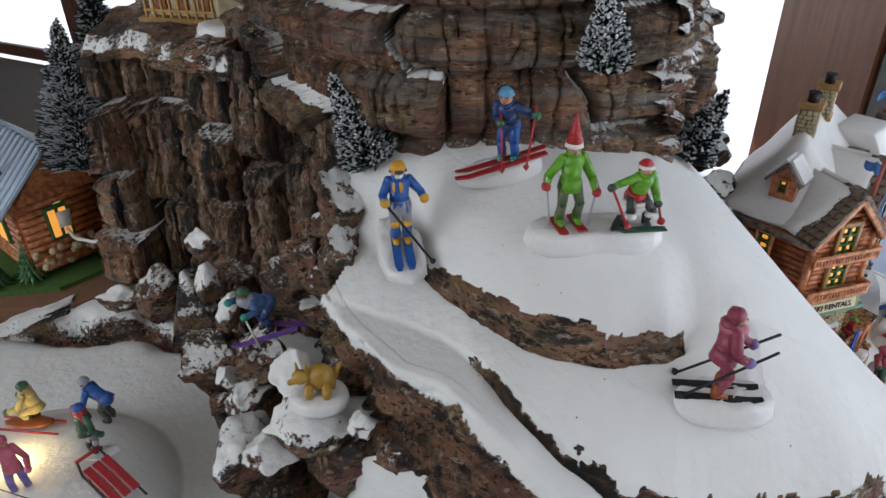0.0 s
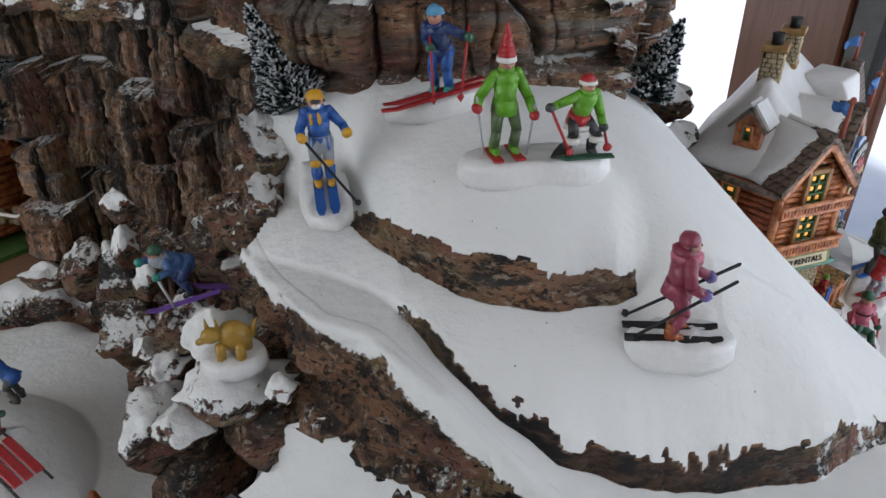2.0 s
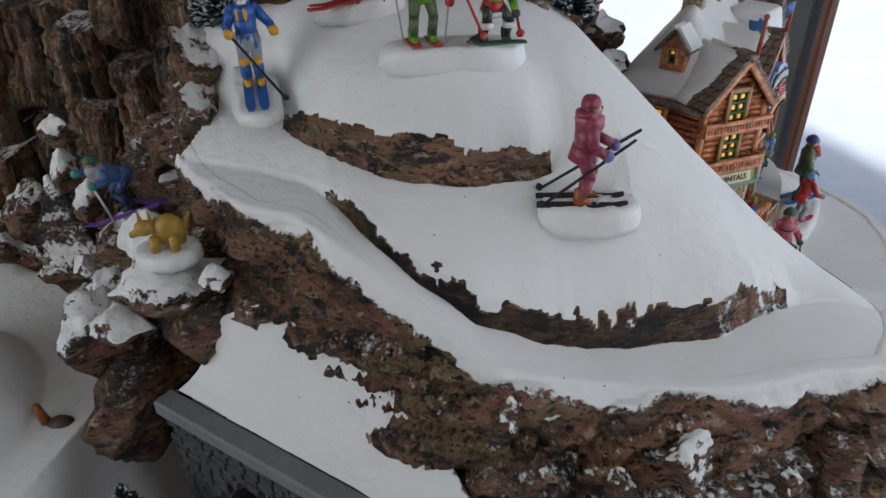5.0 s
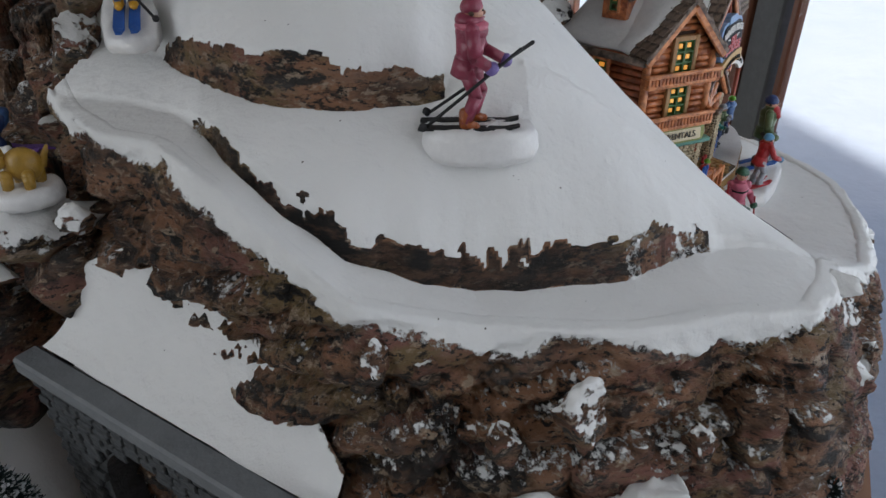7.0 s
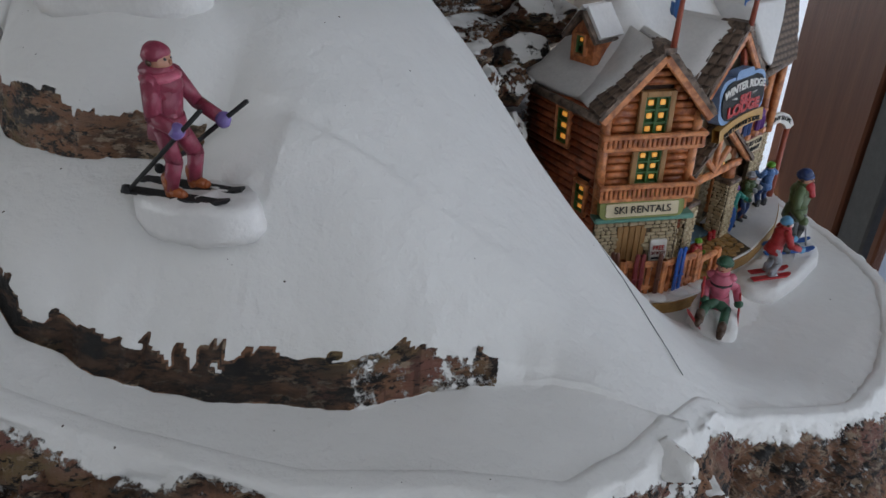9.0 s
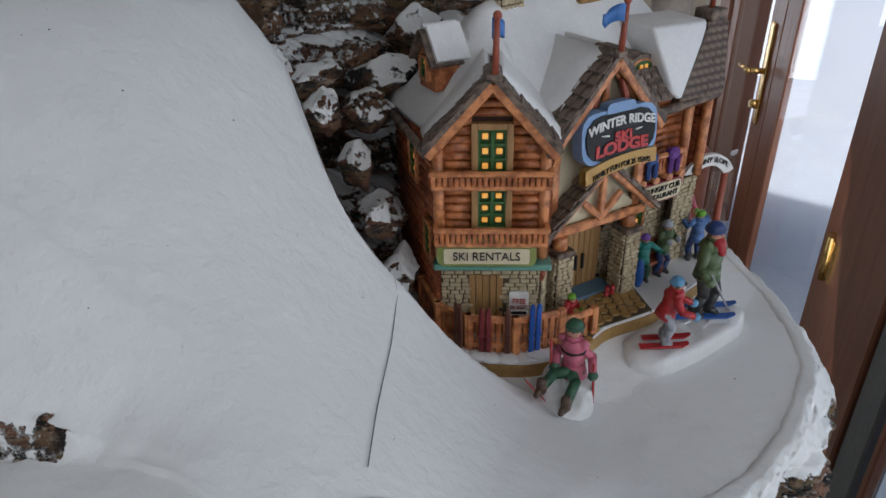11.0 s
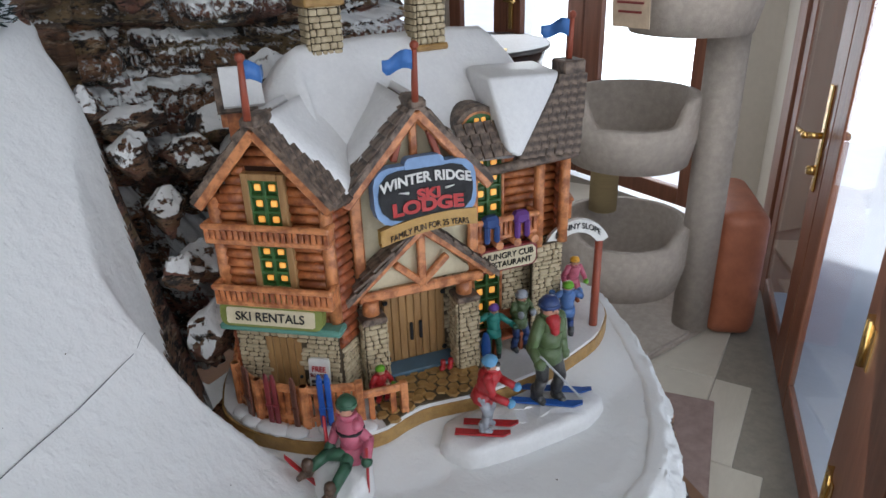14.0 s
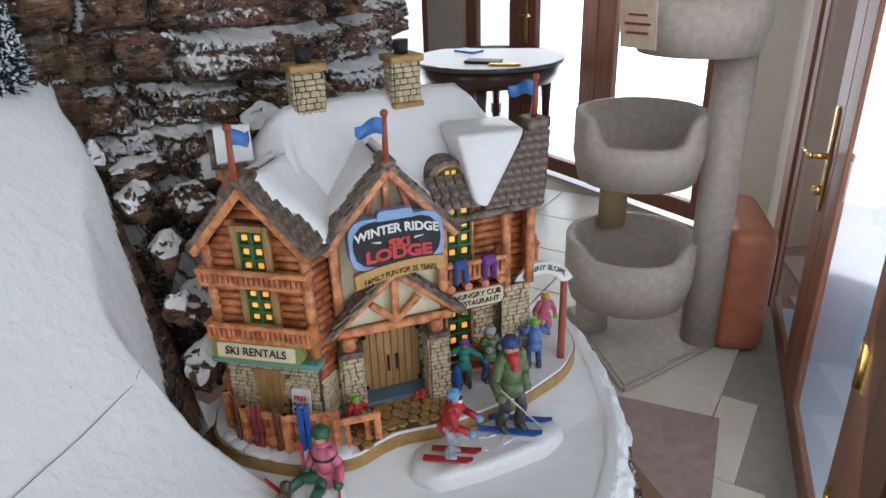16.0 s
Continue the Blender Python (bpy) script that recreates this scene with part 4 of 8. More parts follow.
# ledge on top of the columns
lx = np.repeat(np.arange(-0.46, -0.163, 0.0025)[None], 90, 0)
edge = np.interp(lx, [-0.46, -0.42, -0.37, -0.305, -0.24, -0.20, -0.155, -0.115, -0.085, -0.03], [0.77, 0.72, 0.667, 0.657, 0.617, 0.602, 0.582, 0.547, 0.512, 0.49]) - 0.006 + 0.006 * fractal(lx / 0.03, lx * 0, 65, 3)
ly = edge + (0.84 - edge) * (np.linspace(0, 1, 90)[:, None] ** 1.6)
lz = 1.370 + 0.009 * fractal(lx / 0.035, ly / 0.04, 61, 4) - 0.024 * np.exp(-np.maximum(ly - edge, 0) / 0.010) - 0.08 * np.clip((-0.37 - lx) / 0.09, 0, 1) + 0.02 * np.clip((lx + 0.13) / 0.06, 0, 1)
mesh_grid("ledge", np.stack([lx, ly, lz], -1), 0.52 + 0.55 * fractal(lx / 0.03, ly / 0.03, 63, 4) - 0.9 * (lx < -0.245) * (ly > edge + 0.02) - 0.35 * (ly < edge + 0.004), M_HILL, None, cliff)

# flat snow basin with the sledding mound
bx, by = np.meshgrid(np.arange(-0.62, -0.06, 0.0025), np.arange(0.10, 0.70, 0.0025))
mound = np.clip(1 - ((bx + 0.33) / 0.115) ** 2 - ((by - 0.335) / 0.115) ** 2, 0, 1)
bz = 1.068 + 0.045 * (1 - (1 - mound) ** 2.2) + 0.0012 * fractal(bx / 0.05, by / 0.05, 71, 3)
dirt = np.clip((by - 0.575 - 0.012 * fractal(bx / 0.03, by / 0.03, 73, 3)) / 0.01, 0, 1) * np.clip((-0.345 - bx) / 0.01, 0, 1)
bz = bz + 0.02 * dirt - 0.02 * np.exp(-((by - 0.572 - 0.016 * fractal(bx / 0.05, bx * 0, 79, 3)) / 0.016) ** 2) * (bx < -0.28)
bz = bz - 0.5 * np.clip((bx + 0.155 + 0.25 * (0.40 - by)) / 0.05, 0, 1) * (by < 0.40)
mesh_grid("snow_basin", np.stack([bx, by, bz], -1), 1.0 - 0.75 * np.exp(-((by - 0.575 - 0.016 * fractal(bx / 0.05, bx * 0, 79, 3)) / 0.014) ** 2) * (bx < -0.28) + 0.15 * fractal(bx / 0.02, by / 0.02, 75, 3), M_HILL, None, cliff)
bm = bmesh.new()
pts = [(-0.62, 0.585), (-0.50, 0.582), (-0.42, 0.592), (-0.375, 0.63), (-0.39, 0.68), (-0.46, 0.76), (-0.62, 0.84)]
prism(bm, pts, 1.03, 1.0905)
part("yard", bm, M_DIRT, cliff, "brown felt ground")

# loose rocks: centre, half sizes, flock
ROCKS = [
    (-0.085, 0.330, 1.185, 0.046, 0.034, 0.030, 0.75), (-0.140, 0.333, 1.135, 0.034, 0.030, 0.046, 0.55), (-0.050, 0.309, 1.203, 0.013, 0.012, 0.010, 0.95), (-0.100, 0.352, 1.205, 0.026, 0.020, 0.022, 0.95),
    (-0.120, 0.318, 1.165, 0.026, 0.02, 0.018, 0.75), (-0.115, 0.325, 1.10, 0.05, 0.035, 0.05, 0.05), (-0.127, 0.312, 1.10, 0.020, 0.018, 0.017, 0.4), (-0.060, 0.318, 1.155, 0.04, 0.03, 0.035, 0.15),
    (-0.085, 0.475, 1.262, 0.036, 0.030, 0.022, 0.5), (-0.085, 0.440, 1.235, 0.032, 0.028, 0.018, 0.45), (-0.118, 0.470, 1.225, 0.030, 0.03, 0.03, 0.2), (-0.100, 0.428, 1.205, 0.028, 0.024, 0.024, 0.45),
    (-0.070, 0.410, 1.215, 0.02, 0.02, 0.028, 0.2), (-0.150, 0.430, 1.160, 0.030, 0.026, 0.030, 0.3), (-0.185, 0.455, 1.185, 0.016, 0.015, 0.02, 0.75), (-0.205, 0.475, 1.20, 0.014, 0.014, 0.022, 0.75),
    (-0.215, 0.50, 1.225, 0.015, 0.015, 0.016, 0.75), (-0.160, 0.400, 1.135, 0.024, 0.022, 0.020, 0.7), (-0.180, 0.410, 1.15, 0.014, 0.013, 0.014, 0.85), (-0.215, 0.47, 1.12, 0.04, 0.04, 0.05, 0.35),
    (-0.165, 0.415, 1.10, 0.04, 0.04, 0.05, 0.1), (-0.25, 0.53, 1.13, 0.035, 0.03, 0.05, 0.4), (-0.32, 0.60, 1.10, 0.04, 0.03, 0.04, 0.4), (-0.37, 0.60, 1.09, 0.035, 0.02, 0.018, 0.7),
    (-0.45, 0.578, 1.085, 0.05, 0.016, 0.014, 0.75), (-0.54, 0.575, 1.085, 0.05, 0.016, 0.014, 0.75), (-0.135, 0.48, 1.19, 0.03, 0.03, 0.04, 0.25),
    (0.203, 0.186, 1.163, 0.017, 0.014, 0.020, 0.62), (0.166, 0.184, 1.152, 0.011, 0.010, 0.016, 0.45), (0.112, 0.198, 1.185, 0.013, 0.012, 0.014, 0.3), (0.133, 0.202, 1.18, 0.012, 0.012, 0.012, 0.25),
    (0.184, 0.172, 1.105, 0.030, 0.018, 0.022, 0.85), (0.235, 0.174, 1.108, 0.032, 0.020, 0.024, 0.85), (0.262, 0.196, 1.13, 0.010, 0.010, 0.018, 0.5), (0.292, 0.206, 1.13, 0.022, 0.016, 0.03, 0.3),
    (0.352, 0.262, 1.150, 0.024, 0.020, 0.020, 0.55), (0.382, 0.288, 1.12, 0.018, 0.016, 0.022, 0.55), (0.395, 0.30, 1.07, 0.022, 0.02, 0.04, 0.5), (0.43, 0.335, 1.03, 0.03, 0.024, 0.045, 0.55),
    (0.47, 0.37, 1.01, 0.03, 0.024, 0.04, 0.6), (0.34, 0.24, 1.09, 0.03, 0.02, 0.05, 0.3), (0.36, 0.268, 1.168, 0.014, 0.012, 0.008, 0.9),
    (0.215, 0.536, 1.250, 0.02, 0.016, 0.016, 0.35), (0.242, 0.540, 1.225, 0.018, 0.016, 0.018, 0.5), (0.228, 0.558, 1.240, 0.022, 0.018, 0.016, 0.3), (0.262, 0.545, 1.190, 0.018, 0.016, 0.02, 0.4),
    (0.268, 0.562, 1.150, 0.024, 0.02, 0.018, 0.45), (0.285, 0.530, 1.155, 0.014, 0.013, 0.016, 0.4), (0.292, 0.535, 1.115, 0.018, 0.016, 0.026, 0.55), (0.255, 0.58, 1.21, 0.024, 0.02, 0.02, 0.35),
    (0.255, 0.605, 1.228, 0.03, 0.022, 0.022, 0.4), (0.262, 0.65, 1.250, 0.026, 0.03, 0.024, 0.5), (0.272, 0.70, 1.245, 0.024, 0.03, 0.02, 0.65), (0.222, 0.59, 1.32, 0.020, 0.02, 0.02, 0.2),
]
for k, (x, y, z, a, b, c, sn) in enumerate(ROCKS):
    grey = z < 1.14 and x < -0.1 and k % 3 == 0
    rock("rock", (x, y, z), (a, b, c), 100 + k, M_GREYROCK if grey or k in (6, 50) else M_HILL, sn - 0.12 + (0.22 if x > 0.21 and y > 0.5 else 0), (k * 47) % 360)

rock("rock", (-0.080, 0.462, 1.288), (0.022, 0.034, 0.036), 301, M_HILL, 0.32, 20)
rock("rock", (-0.078, 0.425, 1.262), (0.020, 0.024, 0.030), 302, M_HILL, 0.38, -15)

# snow shelf above the tunnel, and the tunnel's stone front
bm = bmesh.new()
nn = 36
low = [(-0.084, 0.2935, 1.1285), (0.088, 0.1715, 1.1285)]
high = [(-0.050, 0.304, 1.178), (-0.015, 0.296, 1.195), (0.02, 0.274, 1.190), (0.055, 0.240, 1.175), (0.078, 0.214, 1.158), (0.098, 0.185, 1.137)]
hc = smooth_curve(high, nn)
lc = np.linspace(low[0], low[1], nn)
t = np.linspace(0, 1, 24)[:, None, None]
V = lc[None] * (1 - t) + hc[None] * t
V[..., 2] -= 0.010 * np.sin(np.pi * t[..., 0]) * 0.8
V[..., 2] += 0.0015 * fractal(V[..., 0] / 0.02, V[..., 1] / 0.02, 81, 3)
mesh_grid("snow_shelf", V, 1.2 - 0.95 * np.clip((t[..., 0] - 0.82) / 0.18, 0, 1) * (0.8 + 0.9 * fractal(V[..., 0] / 0.02, V[..., 1] / 0.02, 83, 2)), M_HILL, None, ski_hill)
portal = thing("tunnel_portal", "grey stone tunnel front with a slab coping below the hill", "tunnel")
PM = wall_frame((-0.090, 0.2905), (0.084, 0.1685), 0.0)
W = 0.2125
bm = bmesh.new()
run(bm, PM, -0.004, W + 0.004, -0.009, 0.006, 1.117, 1.128, 0.0015)
part("coping", bm, M_GREYT, portal, "smooth light grey slab")
bm = bmesh.new()
cx, rad, zs = 0.085, 0.05, 1.035
cols = 60
prev = None
for i in range(cols + 1):
    x = W * i / cols
    zb = 0.80 if abs(x - cx) > rad else zs + math.sqrt(max(0, rad ** 2 - (x - cx) ** 2))
    row = [bm.verts.new(PM @ Vector((x, 0.0, zz))) for zz in (zb, 1.117)] + [bm.verts.new(PM @ Vector((x, 0.02, zz))) for zz in (zb, 1.117)]
    if prev:
        bm.faces.new((prev[0], row[0], row[1], prev[1]))
        bm.faces.new((prev[2], row[2], row[0], prev[0]))
    prev = row
pf = part("front_wall", bm, M_GREYS, portal)
bm = bmesh.new()
rng = random.Random(5)
for r in range(18):
    z = 1.1133 - 0.0068 * r
    x = -0.004 * (r % 2)
    while x < W:
        w = rng.uniform(0.008, 0.015)
        xc = x + w / 2
        if math.hypot(xc - cx, max(0, z - zs)) > rad + 0.003 and 0 < xc < W and not (abs(xc - cx) < rad and z < zs):
            box(bm, PM @ pose(xc, -0.0012 - rng.uniform(0, 0.0012), z, 0, rng.uniform(-4, 4), 0), (w * 0.93, 0.004, 0.0062), 0.0009)
        x += w
pst = part("stones", bm, M_GREYS, pf)
pst["kind"] = "stuff"
bm = bmesh.new()
run(bm, PM, 0.0, W, 0.05, 0.054, 0.80, 1.11)
part("tunnel_back", bm, paint("dark_red_tunnel", (0.05, 0.015, 0.012), None, 0.8, 40), portal, "dark tunnel lining")


# ---- bottle-brush trees ----
M_BRISTLE = paint("dark_green_bristle", (0.022, 0.042, 0.040), (0.010, 0.022, 0.024), 0.7, 120, 0)
M_TIP = paint("frosted_tip", (0.62, 0.64, 0.66), (0.5, 0.52, 0.55), 0.85, 120, 0)


def brush_tree(base, tip, r, count, seed, frost=0.5, label="dark green bottle-brush tree with frosted tips"):
    t = thing("pine_tree", label, "model tree", "bottle-brush trees")
    b, p = Vector(base), Vector(tip)
    ax = p - b
    H = ax.length
    bm = bmesh.new()
    tube(bm, b - ax * 0.02, p, 0.0016, 0.0006, 6)
    part("trunk", bm, M_WOODD, t, "twisted wire trunk")
    rng = random.Random(seed)
    q = ax.to_track_quat("Z", "Y")
    verts, faces, mi = [], [], []
    for k in range(12):
        a0, a1 = k * math.pi / 6, (k + 1) * math.pi / 6
        i = len(verts)
        verts += [b + ax * 0.05 + q @ Vector((math.cos(a) * r * 0.6, math.sin(a) * r * 0.6, 0)) for a in (a0, a1)] + [b + ax * 0.93, b + ax * 0.06]
        faces += [(i, i + 1, i + 2), (i + 1, i, i + 3)]
        mi += [0, 0]
    for k in range(count):
        h = 1 - math.sqrt(rng.random()) * 0.96
        h = max(0.04, h)
        wave = 0.86 + 0.14 * math.sin(h * 42 + seed)
        rr = r * (1 - h) ** 0.85 * wave * rng.uniform(0.7, 1.08) + 0.0015
        a = rng.uniform(0, 2 * math.pi)
        d = q @ Vector((math.cos(a), math.sin(a), rng.uniform(0.05, 0.55)))
        o = b + ax * h
        e = o + d * rr
        side = d.cross(ax).normalized() * (0.00075 if rng.random() < 0.6 else 0.0011)
        m = o + d * rr * rng.uniform(0.68, 0.84)
        i = len(verts)
        frosty = rng.random() < frost
        verts += [o - side * 0.6, o + side * 0.6, m + side, m - side, e + side * 0.35, e - side * 0.35]
        faces += [(i, i + 1, i + 2, i + 3), (i + 3, i + 2, i + 4, i + 5)]
        mi += [0, 1 if frosty else 0]
    # crossed blades give each clump body
        up = ax.normalized() * side.length
        i = len(verts)
        verts += [o - up, o + up, m + up, m - up, e + up * 0.4, e - up * 0.4]
        faces += [(i, i + 1, i + 2, i + 3), (i + 3, i + 2, i + 4, i + 5)]
        mi += [0, 1 if frosty else 0]
        if frosty and rng.random() < 0.6:
            s = rng.uniform(0.0007, 0.0015)
            i = len(verts)
            c = e - d * rr * 0.06
            verts += [c + Vector((s, 0, 0)), c + Vector((-s, 0, 0)), c + Vector((0, s, 0)), c + Vector((0, -s, 0)), c + Vector((0, 0, s)), c + Vector((0, 0, -s))]
            for f in ((0, 2, 4), (2, 1, 4), (1, 3, 4), (3, 0, 4), (2, 0, 5), (1, 2, 5), (3, 1, 5), (0, 3, 5)):
                faces.append(tuple(i + j for j in f))
                mi.append(1)
    me = bpy.data.meshes.new("crown")
    me.from_pydata([tuple(v) for v in verts], [], faces)
    me.materials.append(M_BRISTLE)
    me.materials.append(M_TIP)
    me.polygons.foreach_set("material_index", mi)
    me.update()
    cr = new("crown", me)
    cr.parent = t
    return t


brush_tree((-0.394, 0.655, 1.222), (-0.402, 0.690, 1.378), 0.049, 12000, 1, 0.5, "tall dark green bottle-brush tree heavy with frost by the cliff")
brush_tree((-0.42, 0.80, 1.26), (-0.425, 0.81, 1.41), 0.045, 6000, 2, 0.35)
brush_tree((-0.052, 0.462, 1.315), (-0.083, 0.482, 1.383), 0.024, 5200, 3, 0.5, "small leaning bottle-brush tree thick with frost")
brush_tree((0.1075, 0.440, 1.394), (0.1075, 0.444, 1.456), 0.0185, 5000, 4, 0.45)
brush_tree((0.192, 0.498, 1.306), (0.215, 0.502, 1.364), 0.020, 3600, 5, 0.35, "small thin leaning bottle-brush tree")
brush_tree((0.095, 0.135, 1.085), (0.100, 0.14, 1.172), 0.028, 4500, 6, 0.35)
brush_tree((0.345, 0.205, 1.0), (0.352, 0.212, 1.082), 0.030, 4500, 7, 0.3)
brush_tree((-0.118, 0.255, 1.02), (-0.12, 0.258, 1.085), 0.022, 3000, 8, 0.3)

# ---- the ski lodge ----
lodge = thing("ski_lodge", "orange ceramic log ski lodge with snowy roof and lit windows", "model house")
Z0 = 1.058
PTS = {"A": (0.328, 0.5275), "B": (0.390, 0.5485), "C": (0.3884, 0.5729), "D": (0.4374, 0.6339), "E": (0.4716, 0.6931), "F": (0.436, 0.748), "G": (0.332, 0.698), "L": (0.270, 0.596)}
F1 = wall_frame(PTS["A"], PTS["B"], 0.0)
F2 = wall_frame(PTS["C"], PTS["D"], 0.0)
F3 = wall_frame((0.4300, 0.6390), PTS["E"], 0.0)
FL = wall_frame(PTS["L"], PTS["A"], 0.0)
FR = wall_frame(PTS["E"], PTS["F"], 0.0)
FBC = wall_frame(PTS["B"], PTS["C"], 0.0)
W1, W2, W3 = 0.0654, 0.0782, 0.0693
WL = 0.0898

# core behind the logs; its dark colour stands for shade in the gaps
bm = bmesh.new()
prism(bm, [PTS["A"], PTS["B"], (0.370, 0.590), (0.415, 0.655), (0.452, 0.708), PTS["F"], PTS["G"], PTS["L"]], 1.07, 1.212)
BODY = part("body", bm, M_GAPSHADE, lodge)


def logs(M, x0, x1, z0, z1, material, holes=(), y=0.0, r=0.00288, step=0.0058):
    z = z0 + r
    while z < z1:
        spans = [(x0, x1)]
        for a, b, c, d in holes:
            if c - r < z < d + r:
                spans = [q for s in spans for q in (((s[0], min(s[1], a)), (max(s[0], b), s[1])) if a < s[1] and b > s[0] else (s,)) if q[1] - q[0] > 0.002]
        for a, b in spans:
            bm = bmesh.new()
            tube(bm, M @ Vector((a, y, z)), M @ Vector((b, y, z)), r, seg=8)
            part("log", bm, material, BODY)
        z += step


def stones(M, x0, x1, z0, z1, y, parent, seed, holes=(), size=(0.0062, 0.0034), depth=0.003):
    """Coursed rubble on a wall, one mesh."""
    bm = bmesh.new()
    rng = random.Random(seed)
    run(bm, M, x0, x1, y, y + depth, z0, z1, 0, 1)
    z, r = z0, 0
    while z < z1 - 0.001:
        h = size[1] * rng.uniform(0.85, 1.15)
        x = x0 - (r % 2) * size[0] * 0.4
        while x < x1:
            w = size[0] * rng.uniform(0.6, 1.35)
            a, b = max(x, x0), min(x + w, x1)
            ok = b - a > 0.0015 and not any(p < (a + b) / 2 < q and c < z + h / 2 < d for p, q, c, d in holes)
            if ok:
                run(bm, M, a + 0.0003, b - 0.0003, y - 0.0009 - rng.uniform(0, 0.0008), y + 0.001, z + 0.0003, min(z + h, z1) - 0.0002, 0.0006, 0)
            x += w
        z += h
        r += 1
    ob = part("stonework", bm, [M_STONE, M_MORTAR], parent)
    ob["kind"] = "stuff"
    return ob


def window(M, xc, zc, w, h, nx, nz, y=-0.003, trim=0.004, unlit=()):
    bm = bmesh.new()
    for a, b, c, d in ((-w / 2 - trim, -w / 2, -h / 2 - trim, h / 2 + trim), (w / 2, w / 2 + trim, -h / 2 - trim, h / 2 + trim), (-w / 2, w / 2, h / 2, h / 2 + trim), (-w / 2, w / 2, -h / 2 - trim, -h / 2)):
        run(bm, M, xc + a, xc + b, y - 0.0015, y + 0.004, zc + c, zc + d, 0.0005)
    win = part("window", bm, M_DOOR if trim > 0.003 else M_WOODL, lodge)
    bm = bmesh.new()
    run(bm, M, xc - w / 2, xc + w / 2, y + 0.002, y + 0.004, zc - h / 2, zc + h / 2)
    cw, chh = w / nx, h / nz
    for i in range(nx + 1):
        run(bm, M, xc - w / 2 + i * cw - 0.0011, xc - w / 2 + i * cw + 0.0011, y - 0.0007, y + 0.002, zc - h / 2, zc + h / 2, 0.0003)
    for j in range(nz + 1):
        run(bm, M, xc - w / 2, xc + w / 2, y - 0.0006, y + 0.002, zc - h / 2 + j * chh - 0.0009, zc - h / 2 + j * chh + 0.0009, 0.0003)
    part("sash", bm, M_GREEN, win, "green painted sash")
    for i in range(nx):
        for j in range(nz):
            if (i, j) in unlit:
                continue
            bm = bmesh.new()
            run(bm, M, xc - w / 2 + (i + 0.28) * cw, xc - w / 2 + (i + 0.72) * cw, y + 0.0004, y + 0.0018, zc - h / 2 + (j + 0.32) * chh, zc - h / 2 + (j + 0.72) * chh, 0.0005)
            part("pane", bm, M_LIT, win, "pane lit from inside")
    return win


def balcony(M, x0, x1, z0, z1, depth, y=0.0):
    bm = bmesh.new()
    run(bm, M, x0, x1, y - depth, y, z0, z0 + 0.0035, 0.0008)
    b = part("balcony", bm, M_WOODL, lodge)
    bm = bmesh.new()
    run(bm, M, x0 - 0.001, x1 + 0.001, y - depth - 0.0012, y - depth + 0.0025, z1 - 0.0035, z1, 0.001)
    run(bm, M, x0 - 0.001, x0 + 0.003, y - depth, y, z1 - 0.0035, z1, 0.001)
    run(bm, M, x1 - 0.003, x1 + 0.001, y - depth, y, z1 - 0.0035, z1, 0.001)
    part("handrail", bm, M_WOODL, b)
    n = int((x1 - x0) / 0.0034)
    for i in range(n):
        bm = bmesh.new()
        x = x0 + (i + 0.5) * (x1 - x0) / n
        run(bm, M, x - 0.0013, x + 0.0013, y - depth + 0.0002, y - depth + 0.0018, z0 + 0.002, z1 - 0.003, 0.0004)
        part("baluster", bm, M_WOOD, b)
    for i in range(4):
        for x in (x0 + 0.001, x1 - 0.001):
            bm = bmesh.new()
            run(bm, M, x - 0.0008, x + 0.0008, y - depth + (i + 0.5) * depth / 4 - 0.0013, y - depth + (i + 0.5) * depth / 4 + 0.0013, z0 + 0.002, z1 - 0.003, 0.0003)
            part("baluster", bm, M_WOOD, b)
    return b


# walls
logs(F1, 0.0, W1, 1.137, 1.216, M_WOOD, ((0.021, 0.045, 1.195, 1.231), (0.021, 0.045, 1.160, 1.191)))
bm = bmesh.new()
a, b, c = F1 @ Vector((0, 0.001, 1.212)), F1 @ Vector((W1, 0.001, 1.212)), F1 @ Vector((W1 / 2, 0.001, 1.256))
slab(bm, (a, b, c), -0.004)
for k in range(7):
    z = 1.214 + 0.0056 * k
    half = (1.256 - z) / 0.044 * W1 / 2
    if half > 0.004:
        for q, r in (((W1 / 2 - half, 0.021), (0.045, W1 / 2 + half)) if z < 1.233 else ((W1 / 2 - half, W1 / 2 + half),)):
            if r - q > 0.003:
                lb = bmesh.new()
                tube(lb, F1 @ Vector((q, 0, z)), F1 @ Vector((r, 0, z)), 0.0028, seg=8)
                part("log", lb, M_WOOD, BODY)
# gable core, with the logs' gap shade put into its colour too
part("gable_wall", bm, M_GAPSHADE, lodge)
window(F1, 0.033, 1.213, 0.017, 0.028, 2, 3, -0.004)
window(F1, 0.033, 1.1755, 0.017, 0.025, 2, 3, -0.004)
balcony(F1, -0.004, W1 + 0.004, 1.1905, 1.203, 0.011)
balcony(F1, -0.003, W1 + 0.003, 1.1525, 1.166, 0.013)
for x in (0.0, W1):
    bm = bmesh.new()
    tube(bm, F1 @ Vector((x, -0.001, 1.137)), F1 @ Vector((x, -0.001, 1.216)), 0.0038, seg=8)
    part("corner_post", bm, M_WOODL, lodge)
stones(F1, 0.0, W1, Z0 + 0.012, 1.137, -0.001, lodge, 3, holes=((0.018, 0.042, 0, 1.125),))
bm = bmesh.new()
for i in range(5):
    run(bm, F1, 0.0185 + i * 0.0046, 0.0185 + i * 0.0046 + 0.0043, -0.002, 0.002, 1.071, 1.126, 0.0005)
dr = part("door", bm, M_DOOR, lodge, "tan board door")
bm = bmesh.new()
ball(bm, F1 @ Vector((0.040, -0.004, 1.10)), 0.0012, seg=6)
